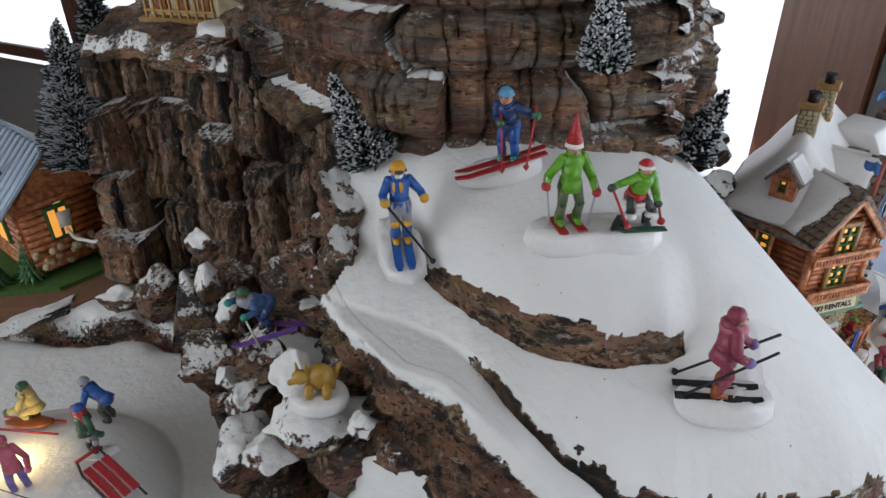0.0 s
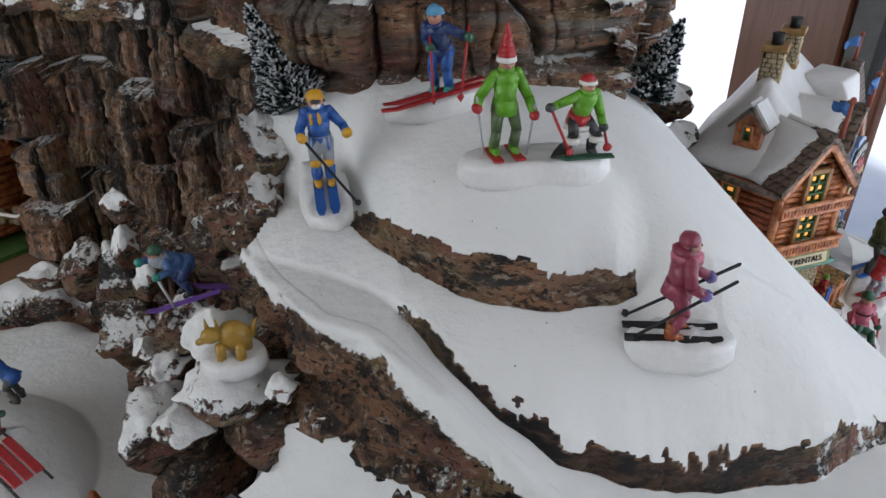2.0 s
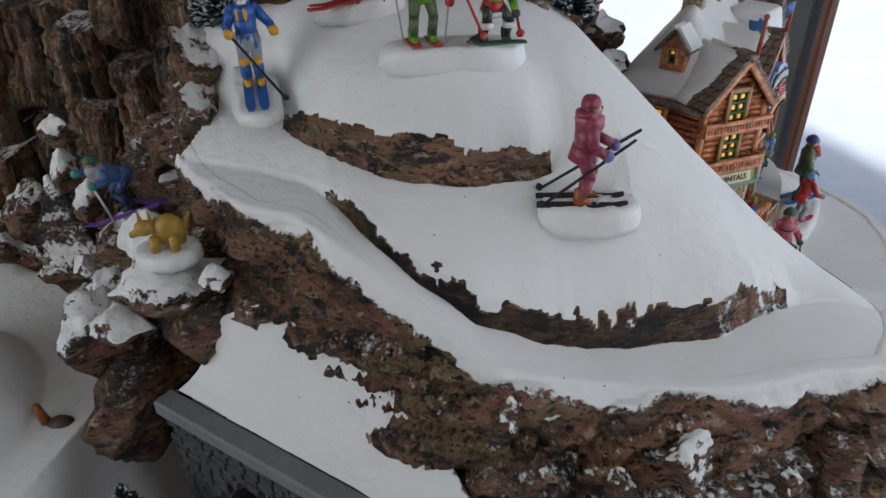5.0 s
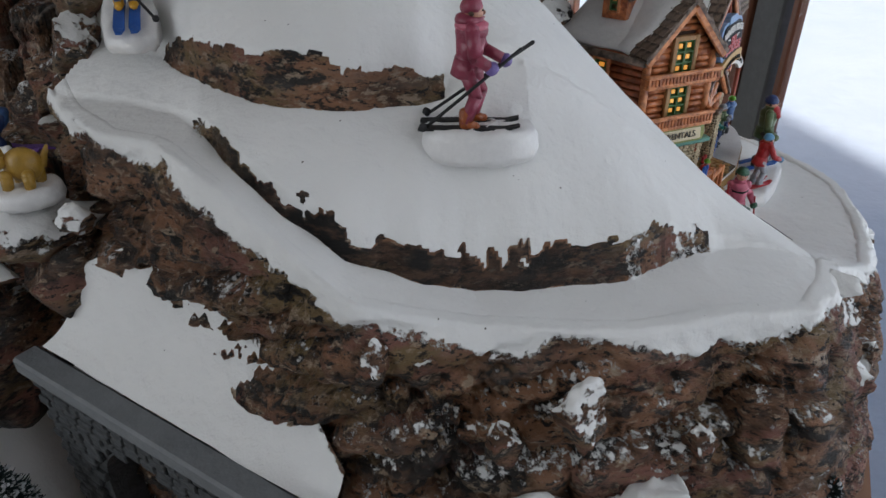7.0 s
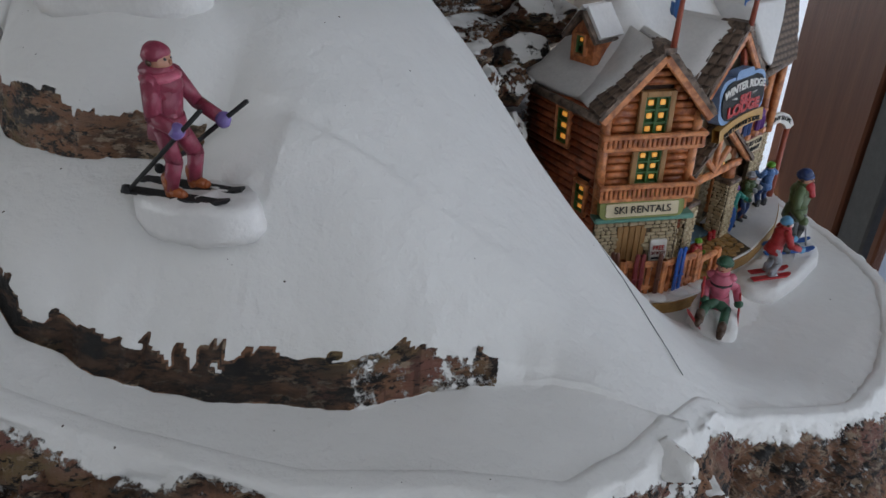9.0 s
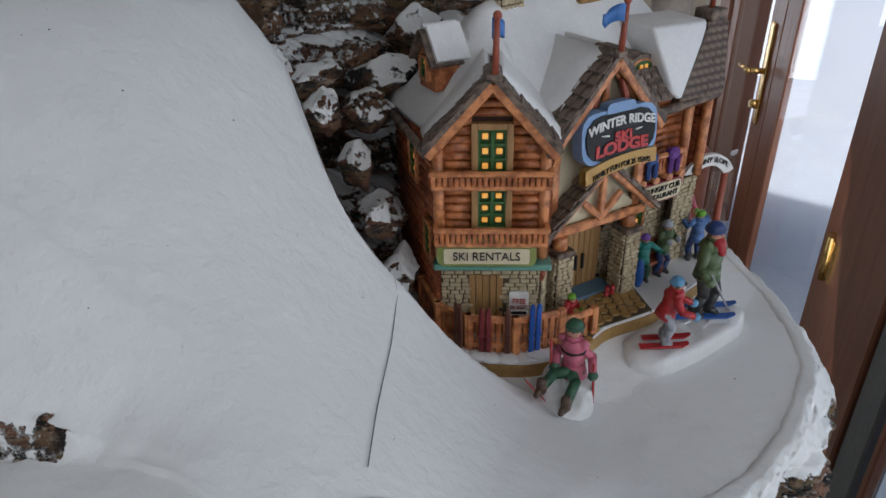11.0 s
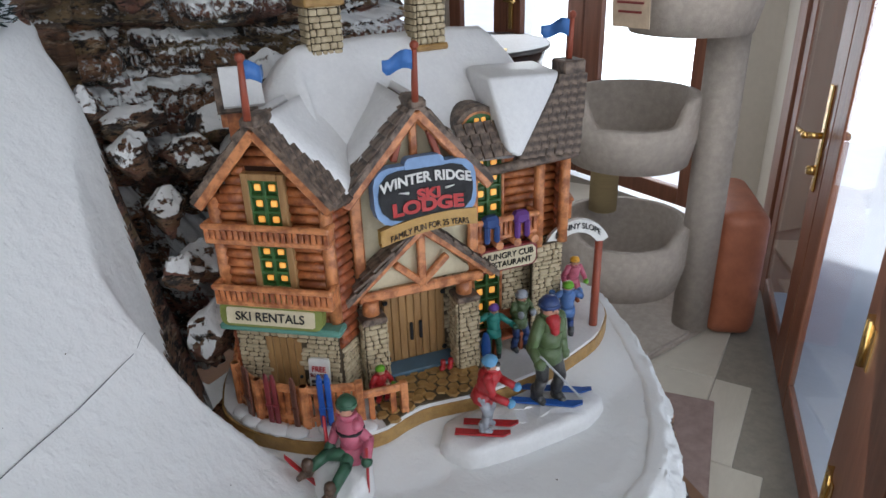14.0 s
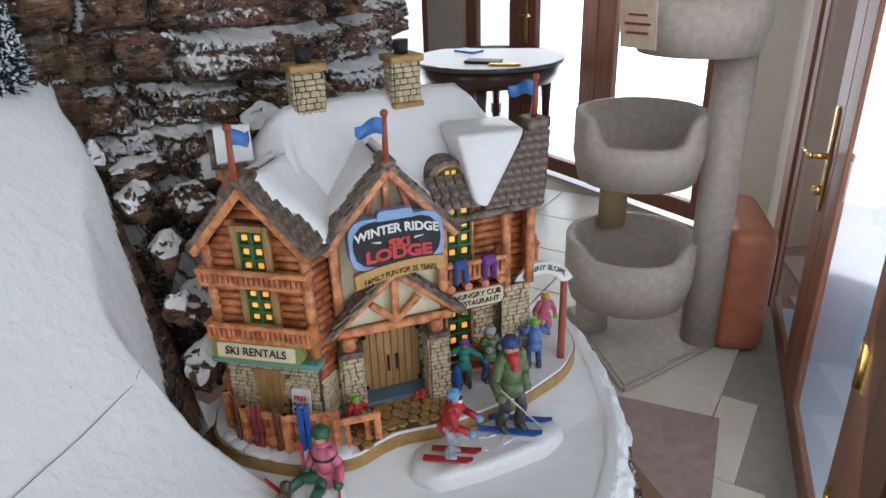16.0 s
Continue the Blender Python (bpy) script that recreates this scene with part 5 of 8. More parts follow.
part("door_knob", bm, M_BLACK, dr)
logs(FL, 0.0, WL, 1.07, 1.213, M_WOODD, ((0.038, 0.056, 1.178, 1.207), (0.066, 0.082, 1.13, 1.158)))
window(FL, 0.047, 1.193, 0.012, 0.026, 1, 3, -0.003, 0.0028)
window(FL, 0.074, 1.145, 0.010, 0.022, 1, 3, -0.003, 0.0028)
logs(FBC, 0.0, 0.018, 1.12, 1.214, M_WOODD)
logs(FR, 0.0, 0.07, 1.12, 1.214, M_WOODD)
stones(FR, 0.0, 0.07, Z0 + 0.012, 1.125, -0.002, lodge, 9)
stones(FBC, 0.0, 0.018, Z0 + 0.012, 1.12, -0.001, lodge, 4)

# middle gable: plaster with timbers
bm = bmesh.new()
slab(bm, [F2 @ Vector(p) for p in ((0, 0.004, 1.145), (W2, 0.004, 1.145), (W2, 0.004, 1.214), (W2 / 2, 0.004, 1.258), (0, 0.004, 1.214))], -0.004)
part("plaster_gable", bm, M_CREAM, lodge)


def timber(M, a, b, w, name="timber", material=None, y=-0.001, t=0.004):
    a, b = Vector((a[0], y, a[1])), Vector((b[0], y, b[1]))
    d = b - a
    ang = math.degrees(math.atan2(d.z, d.x))
    bm = bmesh.new()
    box(bm, M @ Matrix.Translation((a + b) / 2) @ pose(0, 0, 0, 0, -ang, 0), (d.length, t, w), w * 0.16)
    return part(name, bm, material or M_WOODL, lodge)


timber(F2, (0.002, 1.14), (0.002, 1.214), 0.007)
timber(F2, (W2 - 0.002, 1.14), (W2 - 0.002, 1.214), 0.007)
timber(F2, (-0.003, 1.209), (W2 / 2, 1.254), 0.006, y=-0.004)
timber(F2, (W2 + 0.003, 1.209), (W2 / 2, 1.254), 0.006, y=-0.004)
timber(F2, (W2 / 2, 1.225), (W2 / 2, 1.252), 0.0045)
timber(F2, (W2 / 2 - 0.014, 1.228), (W2 / 2 - 0.010, 1.242), 0.004, "crossed_ski", M_POLE, -0.006)
timber(F2, (W2 / 2 + 0.014, 1.226), (W2 / 2 + 0.008, 1.244), 0.004, "crossed_ski", M_POLE, -0.006)
# double door set back behind the porch
stones(F2, -0.002, W2, Z0 + 0.012, 1.150, 0.016, lodge, 5, holes=((0.016, 0.062, 0, 1.14),))
bm = bmesh.new()
run(bm, F2, 0.017, 0.061, 0.0145, 0.017, 1.071, 1.138)
dd = part("double_door", bm, M_DOOR, lodge, "tan board double door with black straps")
for i in range(8):
    bm = bmesh.new()
    run(bm, F2, 0.018 + i * 0.0052, 0.018 + i * 0.0052 + 0.0049, 0.012, 0.016, 1.072, 1.137, 0.0005)
    part("board", bm, M_DOOR, dd)
for x in (0.036, 0.0425):
    bm = bmesh.new()
    run(bm, F2, x - 0.001, x + 0.001, 0.0095, 0.0115, 1.097, 1.110, 0.0004)
    part("door_handle", bm, M_BLACK, dd, "black iron handle")
for x in (0.019, 0.0595):
    for z in (1.085, 1.128):
        bm = bmesh.new()
        ball(bm, F2 @ Vector((x, 0.0115, z)), (0.002, 0.002, 0.0016), seg=6)
        part("hinge", bm, M_BLACK, dd, "black iron hinge")


def pillar(x, y, w, z0, z1):
    p = thing("pillar", "", "")
    p.parent = lodge
    for k, m in enumerate((Matrix.Translation((x - w / 2, y, 0)), Matrix.Translation((x + w / 2, y, 0)) @ pose(0, 0, 0, 0, 0, 90), Matrix.Translation((x - w / 2, y + w, 0)) @ pose(0, 0, 0, 0, 0, -90))):
        stones(F2 @ m, 0, w, z0, z1, 0.0, p, 30 + k + int(x * 900))
    bm = bmesh.new()
    run(bm, F2, x - w / 2 - 0.001, x + w / 2 + 0.001, y - 0.002, y + w + 0.001, z1, z1 + 0.004, 0.001)
    part("cap", bm, M_SHINGLE, p, "brown capstone")
    bm = bmesh.new()
    tube(bm, F2 @ Vector((x, y + w / 2, z1 + 0.003)), F2 @ Vector((x, y + w / 2, z1 + 0.013)), 0.0055, 0.005, 10)
    part("log_post", bm, M_WOODL, p, "short orange log post")
    return p


pillar(0.005, -0.014, 0.014, 1.076, 1.130)
pillar(0.068, -0.012, 0.014, 1.076, 1.130)
# porch truss
yy = -0.010
timber(F2, (-0.002, 1.1445), (0.081, 1.1445), 0.0065, "beam", None, yy + 0.004)
timber(F2, (-0.008, 1.146), (W2 / 2, 1.186), 0.006, "rafter", None, yy)
timber(F2, (W2 + 0.009, 1.146), (W2 / 2, 1.186), 0.006, "rafter", None, yy)
timber(F2, (W2 / 2, 1.146), (W2 / 2, 1.182), 0.005, "strut", None, yy + 0.003)
timber(F2, (W2 / 2, 1.148), (W2 / 2 - 0.017, 1.164), 0.0045, "strut", None, yy + 0.003)
timber(F2, (W2 / 2, 1.148), (W2 / 2 + 0.017, 1.164), 0.0045, "strut", None, yy + 0.003)
bm = bmesh.new()
slab(bm, [F2 @ Vector(p) for p in ((0.002, yy + 0.008, 1.147), (W2 - 0.002, yy + 0.008, 1.147), (W2 / 2, yy + 0.008, 1.183))], -0.003)
part("plaster_panel", bm, M_CREAM, lodge)
PORCH = []
for sgn, x0 in ((1, -0.010), (-1, W2 + 0.010)):
    bm = bmesh.new()
    q = [F2 @ Vector(p) for p in ((x0, yy - 0.004, 1.1445), (W2 / 2, yy - 0.004, 1.1885), (W2 / 2, 0.001, 1.1885), (x0, 0.001, 1.1445))]
    slab(bm, q if sgn > 0 else q[::-1], 0.002)
    PORCH.append((part("porch_roof", bm, M_SHINGLE, lodge, "brown shingled porch roof"), q))

# right bay
h3 = ((0.006, 0.028, 1.16, 1.225),)
logs(F3, 0.0, W3, 1.150, 1.214, M_WOOD, h3, y=0.010)
window(F3, 0.017, 1.190, 0.019, 0.052, 2, 5, 0.006, 0.002)
stones(F3, 0.0, W3, Z0 + 0.012, 1.150, 0.008, lodge, 6, holes=((0.004, 0.028, 1.08, 1.135),))
window(F3, 0.016, 1.112, 0.019, 0.046, 2, 4, 0.006, 0.002)
stones(F3, 0.046, W3, Z0 + 0.012, 1.150, -0.004, lodge, 7)
for x in (0.050, W3):
    bm = bmesh.new()
    tube(bm, F3 @ Vector((x, -0.003, 1.150)), F3 @ Vector((x, -0.003, 1.214)), 0.0038, seg=8)
    part("corner_post", bm, M_WOODL, lodge)
balcony(F3, 0.0, 0.047, 1.162, 1.178, 0.012, 0.004)
for i in range(4):
    bm = bmesh.new()
    x = 0.004 + i * 0.013
    tube(bm, F3 @ Vector((x, -0.012, 1.160)), F3 @ Vector((x, 0.006, 1.160)), 0.0028, seg=8)
    part("joist_end", bm, M_WOODL, lodge)
balcony(FR, 0.006, 0.05, 1.162, 1.178, 0.010, 0.0)
for x, mm, lab in ((0.012, paint("navy_cloth", (0.03, 0.07, 0.22), None, 0.7, 200), "blue jacket hung over the rail"), (0.034, paint("purple_cloth", (0.13, 0.04, 0.22), None, 0.7, 200), "purple jacket hung over the rail")):
    bm = bmesh.new()
    run(bm, F3, x - 0.0055, x + 0.0055, -0.0115, -0.004, 1.172, 1.1805, 0.002)
    for sx in (-0.0035, 0.0035):
        run(bm, F3, x + sx - 0.002, x + sx + 0.002, -0.0125, -0.008, 1.162, 1.175, 0.0015)
    part("draped_jacket", bm, mm, lodge, lab)

# snow roof
Zt = 1.2135
E_ = {"A": (0.324, 0.5195), "B": (0.394, 0.5425), "C": (0.394, 0.568), "D": (0.441, 0.630), "E": (0.480, 0.696), "F": (0.440, 0.756), "G": (0.328, 0.706), "L": (0.262, 0.597)}
bm = bmesh.new()
IN_ = dict(E_)
for k_, M_, x_ in (("A", F1, -0.004), ("B", F1, W1 + 0.002), ("C", F2, -0.002), ("D", F2, W2 + 0.002)):
    IN_[k_] = tuple((M_ @ Vector((x_, 0.016, 0)))[:2])
vs = {k: bm.verts.new((*p, Zt)) for k, p in IN_.items()}
vs["R"] = bm.verts.new((0.330, 0.603, 1.288))
vs["S"] = bm.verts.new((0.398, 0.722, 1.288))
for tri in ("LAR", "ABR", "BCR", "CDR", "DSR", "DES", "EFS", "FGS", "GRS", "GLR"):
    bm.faces.new([vs[c] for c in tri])
bmesh.ops.subdivide_edges(bm, edges=bm.edges[:], cuts=9, use_grid_fill=True)
for _ in range(3):
    bmesh.ops.smooth_vert(bm, verts=[v for v in bm.verts if v.co.z > 1.225], factor=0.5, use_axis_x=True, use_axis_y=True, use_axis_z=True)
for v in bm.verts:
    v.co.z += 0.0014 * fbm(v.co, 3, 45)
r = bmesh.ops.extrude_face_region(bm, geom=bm.faces[:])
for v in [g for g in r["geom"] if isinstance(g, bmesh.types.BMVert)]:
    v.co.z += 0.0045
for f in bm.faces:
    f.smooth = True
bmesh.ops.recalc_face_normals(bm, faces=bm.faces)
roof = part("roof", bm, M_GLAZE, lodge, "smooth white snow-covered roof")
for k in (1, 3, 4, 5, 6, 7):
    bm = bmesh.new()
    a, b = E_["ABCDEFGL"[k]], E_["ABCDEFGL"[(k + 1) % 8]]
    tube(bm, (*a, Zt - 0.001), (*b, Zt - 0.001), 0.0032, seg=6)
    part("eave", bm, M_SHINGLE, lodge, "brown eave edge")

bm = bmesh.new()
box(bm, Matrix.Identity(4), (0.0066, 0.0070, 0.0018), 0.0004)
SH = bpy.data.meshes.new("shingle")
bm.to_mesh(SH)
bm.free()
SH.materials.append(M_SHINGLE)
rs = random.Random(4)


def shingle_strip(parent, o, along, up, n_along, n_up, lift=0.001, skip=0.0):
    """Rows of overlapping shingles on a slope: o its lower corner, along its eave, up its slope."""
    along, up = Vector(along), Vector(up)
    nrm = along.cross(up).normalized()
    if nrm.z < 0:
        nrm = -nrm
    x, y = along.normalized(), up.normalized()
    m = Matrix.Identity(4)
    m.col[0], m.col[1], m.col[2] = (*x, 0), (*y, 0), (*x.cross(y), 0)
    for j in range(n_up):
        for i in range(n_along):
            if rs.random() < skip * j / n_up:
                continue
            c = Vector(o) + along * ((i + 0.5 + 0.25 * (j % 2)) / n_along) + up * ((j + 0.5) / n_up) + nrm * (lift + 0.0006 * rs.random())
            ob = new("shingle", SH)
            ob.parent = parent
            ob.matrix_basis = Matrix.Translation(c) @ m @ pose(0, 0, 0, rs.uniform(2, 8), 0, rs.uniform(-4, 4)) @ Matrix.Diagonal((along.length / n_along / 0.0066 * rs.uniform(0.85, 1.0), up.length / n_up / 0.0066 * 1.05, 1, 1))


for g_, q_ in PORCH:
    shingle_strip(g_, q_[0] + Vector((0, 0, 0.002)), q_[3] - q_[0], q_[1] - q_[0], 3, 8)


def gable_roof(M, w, ze, za, depth, oh, over, strip):
    g = None
    for sgn in (1, -1):
        e = -over if sgn > 0 else w + over
        q = [M @ Vector(p) for p in ((e, -oh, ze), (w / 2, -oh, za), (w / 2, depth, za), (e, depth, ze))]
        bm = bmesh.new()
        slab(bm, q if sgn > 0 else q[::-1], 0.003)
        g = part("gable_roof", bm, M_SHINGLE, lodge, "brown shingled gable roof")
        up = q[1] - q[0]
        alongv = (q[3] - q[0]).normalized() * strip
        shingle_strip(g, q[0] + Vector((0, 0, 0.003)), alongv, up, max(2, int(strip / 0.0068)), 8)
        bm = bmesh.new()
        back = (q[3] - q[0]).normalized()
        n_ = up.cross(back).normalized()
        n_ = n_ if n_.z > 0 else -n_
        rows = []
        for i in range(13):
            f = i / 12
            start = strip * (0.92 - 0.55 * f + 0.10 * math.sin(f * 9 + sgn))
            row = []
            for j in range(8):
                d = start + (oh + depth - start) * j / 7
                row.append(bm.verts.new(q[0] + up * f + back * d + n_ * (0.0065 if j else 0.0032) + Vector((0, 0, 0.001 * fbm((f * 3, j, sgn), 2, 1)))))
            rows.append(row)
        for ra, rb in zip(rows, rows[1:]):
            for j in range(7):
                bm.faces.new((ra[j], ra[j + 1], rb[j + 1], rb[j])).smooth = True
        bmesh.ops.recalc_face_normals(bm, faces=bm.faces)
        ex = bmesh.ops.extrude_face_region(bm, geom=bm.faces[:])
        for v in [x for x in ex["geom"] if isinstance(x, bmesh.types.BMVert)]:
            v.co -= n_ * 0.005
        bmesh.ops.recalc_face_normals(bm, faces=bm.faces)
        part("roof_snow", bm, M_GLAZE, lodge, "smooth white snow")
    bm = bmesh.new()
    box(bm, M @ pose(w / 2, -oh + 0.009, za + 0.002), (0.011, 0.020, 0.007), 0.002)
    part("ridge_cap", bm, M_SHINGLE, lodge)


gable_roof(F1, W1, 1.213, 1.2575, 0.060, 0.010, 0.007, 0.024)
gable_roof(F2, W2, 1.208, 1.2585, 0.055, 0.012, 0.006, 0.022)
for M, w, ze, za, oh in ((F1, W1, 1.211, 1.2545, 0.009), (F2, W2, 1.206, 1.2555, 0.011)):
    for e in (-0.006, w + 0.006):
        timber(M, (e, ze), (w / 2, za), 0.006, "bargeboard", M_WOODL, -oh + 0.001, 0.0035)

# right tower roof
o = F3 @ Vector((0.030, -0.006, 1.2135))
al = F3.to_3x3() @ Vector((0.045, 0, 0))
tl, tr_ = F3 @ Vector((0.070, 0.010, 1.259)), F3 @ Vector((0.088, 0.010, 1.259))
bm = bmesh.new()
slab(bm, [o, o + al, tr_, tl], -0.004)
tw = part("tower_roof", bm, M_SHINGLE, lodge, "steep brown shingled tower roof")
for j in range(9):
    f = j / 9
    a = o.lerp(tl, f)
    l = (o + al).lerp(tr_, f) - a
    shingle_strip(tw, a + Vector((0.0015, -0.001, 0.001)), l, (tl - o).lerp(tr_ - o - al, 0.5).normalized() * 0.0062, max(2, round(7 * l.length / 0.045)), 1)
bm = bmesh.new()
slab(bm, [o + al, Vector((*E_["F"], 1.2135)), F3 @ Vector((0.088, 0.026, 1.259)), tr_], -0.004)
part("tower_side", bm, M_SHINGLE, lodge)
bm = bmesh.new()
lo_, hi_ = o - al * 0.16 + Vector((0, 0, 0.006)), F3 @ Vector((0.020, 0.016, 1.261))
back = F3.to_3x3() @ Vector((0, 0.034, 0.004))
front = [lo_, o + al * 0.06, tl + Vector((0, 0, 0.002)), hi_]
out_ = F3.to_3x3() @ Vector((0, -0.004, 0.002))
bmesh.ops.convex_hull(bm, input=[bm.verts.new(p + out_) for p in front] + [bm.verts.new(p + back) for p in front])
bmesh.ops.bevel(bm, geom=bm.edges[:], offset=0.0025, segments=3, affect="EDGES", profile=0.5)
for f in bm.faces:
    f.smooth = True
bmesh.ops.recalc_face_normals(bm, faces=bm.faces)
part("tower_snow", bm, M_GLAZE, lodge, "smooth white snow")
bm = bmesh.new()
run(bm, F3, 0.072, 0.088, 0.007, 0.024, 1.257, 1.269, 0.001)
part("tower_cap", bm, M_SHINGLE, lodge)

# dormers
DM = wall_frame((0.2985, 0.5735), (0.3175, 0.5565), 0.0)
bm = bmesh.new()
slab(bm, [DM @ Vector(p) for p in ((0, 0, 1.238), (0.022, 0, 1.238), (0.022, 0, 1.258), (0.011, 0, 1.270), (0, 0, 1.258))], -0.018)
dm = part("dormer", bm, M_WOOD, lodge, "small orange dormer")
window(DM, 0.011, 1.2515, 0.007, 0.012, 1, 2, -0.002, 0.0018, unlit=((0, 0),))
for sgn, e in ((1, -0.004), (-1, 0.026)):
    q = [DM @ Vector(p) for p in ((e, -0.005, 1.254), (0.011, -0.005, 1.273), (0.011, 0.018, 1.273), (e, 0.018, 1.254))]
    bm = bmesh.new()
    slab(bm, q if sgn > 0 else q[::-1], 0.0025)
    part("dormer_roof", bm, M_SHINGLE, lodge)
    bm = bmesh.new()
    q = [p + Vector((0, 0, 0.0025)) + (DM.to_3x3() @ Vector((0, 0.004, 0))) for p in q]
    slab(bm, q if sgn > 0 else q[::-1], 0.0035)
    part("dormer_snow", bm, M_GLAZE, lodge)
# arched dormer over the right bay
AM = F3 @ Matrix.Translation((0.014, 0.016, 1.2325))
for rr, y0, y1, mm, nm in ((0.0165, -0.004, 0.022, M_SHINGLE, "arched_hood"), (0.0128, -0.0045, 0.02, M_WOODL, "arched_trim"), (0.0112, -0.005, 0.018, M_GREEN, "arched_sash")):
    bm = bmesh.new()
    n_ = 14
    fr, bk = [], []
    for i in range(n_ + 1):
        a = math.pi * i / n_
        fr.append(bm.verts.new(AM @ Vector((rr * math.cos(a), y0, rr * 0.85 * math.sin(a)))))
        bk.append(bm.verts.new(AM @ Vector((rr * math.cos(a), y1, rr * 0.85 * math.sin(a)))))
    bm.faces.new(fr)
    for i in range(n_):
        bm.faces.new((fr[i], bk[i], bk[i + 1], fr[i + 1]))
    bmesh.ops.recalc_face_normals(bm, faces=bm.faces)
    part(nm, bm, mm, lodge)
for i in range(4):
    bm = bmesh.new()
    a = math.pi * (i + 0.5) / 4
    box(bm, AM @ pose(0.0062 * math.cos(a), -0.0052, 0.0055 * math.sin(a), 0, 0, 0), (0.003, 0.001, 0.004), 0.0004)
    part("pane", bm, M_LIT, lodge, "pane lit from inside")
up3 = F3.to_3x3() @ Vector((0, 0.016, 0.018))
shingle_strip(roof, F3 @ Vector((-0.006, -0.005, 1.2165)), F3.to_3x3() @ Vector((0.040, 0, 0)), up3, 6, 3, 0.004)


# chimneys, flags
def chimney(x, y, rz, z0, z1, w=0.020):
    M = pose(x, y, 0, 0, 0, rz)
    ch = part("chimney", (lambda b: (box(b, M @ pose(0, 0, (z0 + z1) / 2), (w, w * 0.8, z1 - z0)), b)[1])(bmesh.new()), M_MORTAR, lodge)
    for k, (a, wd, off) in enumerate(((0, w, -w * 0.4), (90, w * 0.8, -w / 2), (180, w, -w * 0.4), (270, w * 0.8, -w / 2))):
        stones(M @ pose(0, 0, 0, 0, 0, a) @ Matrix.Translation((-wd / 2, 0, 0)), 0, wd, z0, z1, off, ch, 60 + k, size=(0.0058, 0.0042), depth=0.001)
    bm = bmesh.new()
    box(bm, M @ pose(0, 0, z1 + 0.002), (w * 1.28, w * 1.1, 0.005), 0.001)
    part("chimney_cap", bm, M_PAVE, ch, "tan stone cap")
    bm = bmesh.new()
    box(bm, M @ pose(0, 0, z0 + 0.002), (w * 1.18, w * 1.05, 0.004), 0.001)
    part("chimney_foot", bm, M_PAVE, ch, "tan stone foot course")
    bm = bmesh.new()
    tube(bm, M @ Vector((0, 0, z1 + 0.004)), M @ Vector((0, 0, z1 + 0.014)), 0.005, 0.0055, 10)
    part("flue", bm, M_BLACK, ch, "black flue pipe")


chimney(0.340, 0.6205, 60, 1.274, 1.308)
chimney(0.380, 0.677, 60, 1.276, 1.308)


def flag(x, y, z, h, dx, dy, size=0.019):
    bm = bmesh.new()
    tube(bm, (x, y, z), (x + 0.001, y, z + h), 0.0021, 0.0015, 8)
    ball(bm, (x + 0.001, y, z + h), 0.0026, seg=8)
    p = part("flagpole", bm, M_POLE, lodge)
    bm = bmesh.new()
    pr = None
    for i in range(9):
        f = i / 8
        wv = 0.0022 * math.sin(f * 8)
        c = Vector((x + dx * size * f - dy * wv, y + dy * size * f + dx * wv, z + h * 0.72 + 0.0022 * math.sin(f * 6)))
        hh = 0.0042 * (1 - 0.35 * f) + (0.001 if i < 8 else 0)
        row = [bm.verts.new(c + Vector((0, 0, hh))), bm.verts.new(c - Vector((0, 0, hh)))]
        if pr:
            bm.faces.new((pr[0], row[0], row[1], pr[1])).smooth = True
        pr = row
    ex = bmesh.ops.extrude_face_region(bm, geom=bm.faces[:])
    for v in [q for q in ex["geom"] if isinstance(q, bmesh.types.BMVert)]:
        v.co += Vector((-dy, dx, 0)) * 0.0008
    part("pennant", bm, M_BLUEF, p, "wavy blue pennant")


flag(0.3640, 0.5265, 1.262, 0.031, -0.05, 1.0)
flag(0.4215, 0.5950, 1.262, 0.030, -0.62, -0.7)
flag(0.4664, 0.7126, 1.266, 0.030, -0.95, -0.2)


# ---- lettering ----
def lettering(M, text, size, material, parent, arc=0.0, depth=0.0006, squeeze=1.0, slant=0.0, bold=0.0):
    """Raised letters, centred on M's origin, in its x-z plane, facing -y; arc lifts the middle."""
    cu = bpy.data.curves.new("letters", "FONT")
    cu.body, cu.size, cu.align_x, cu.align_y, cu.extrude = text, size, "CENTER", "CENTER", depth / 2
    cu.offset = bold * size
    tmp = bpy.data.objects.new("letters", cu)
    scene.collection.objects.link(tmp)
    bpy.context.view_layer.update()
    me = bpy.data.meshes.new_from_object(tmp.evaluated_get(bpy.context.evaluated_depsgraph_get()))
    bpy.data.objects.remove(tmp)
    half = max((abs(v.co.x) for v in me.vertices), default=1) * squeeze
    for v in me.vertices:
        x, y, z = v.co.x * squeeze, v.co.y, v.co.z
        v.co = (x, -z, y + arc * (1 - (x / half) ** 2) + slant * x)
    me.materials.clear()
    me.materials.append(material)
    me.transform(M)
    me.flip_normals()
    ob = new("lettering", me)
    ob.parent = parent
    ob["label"] = text.lower() + " lettering"
    return ob


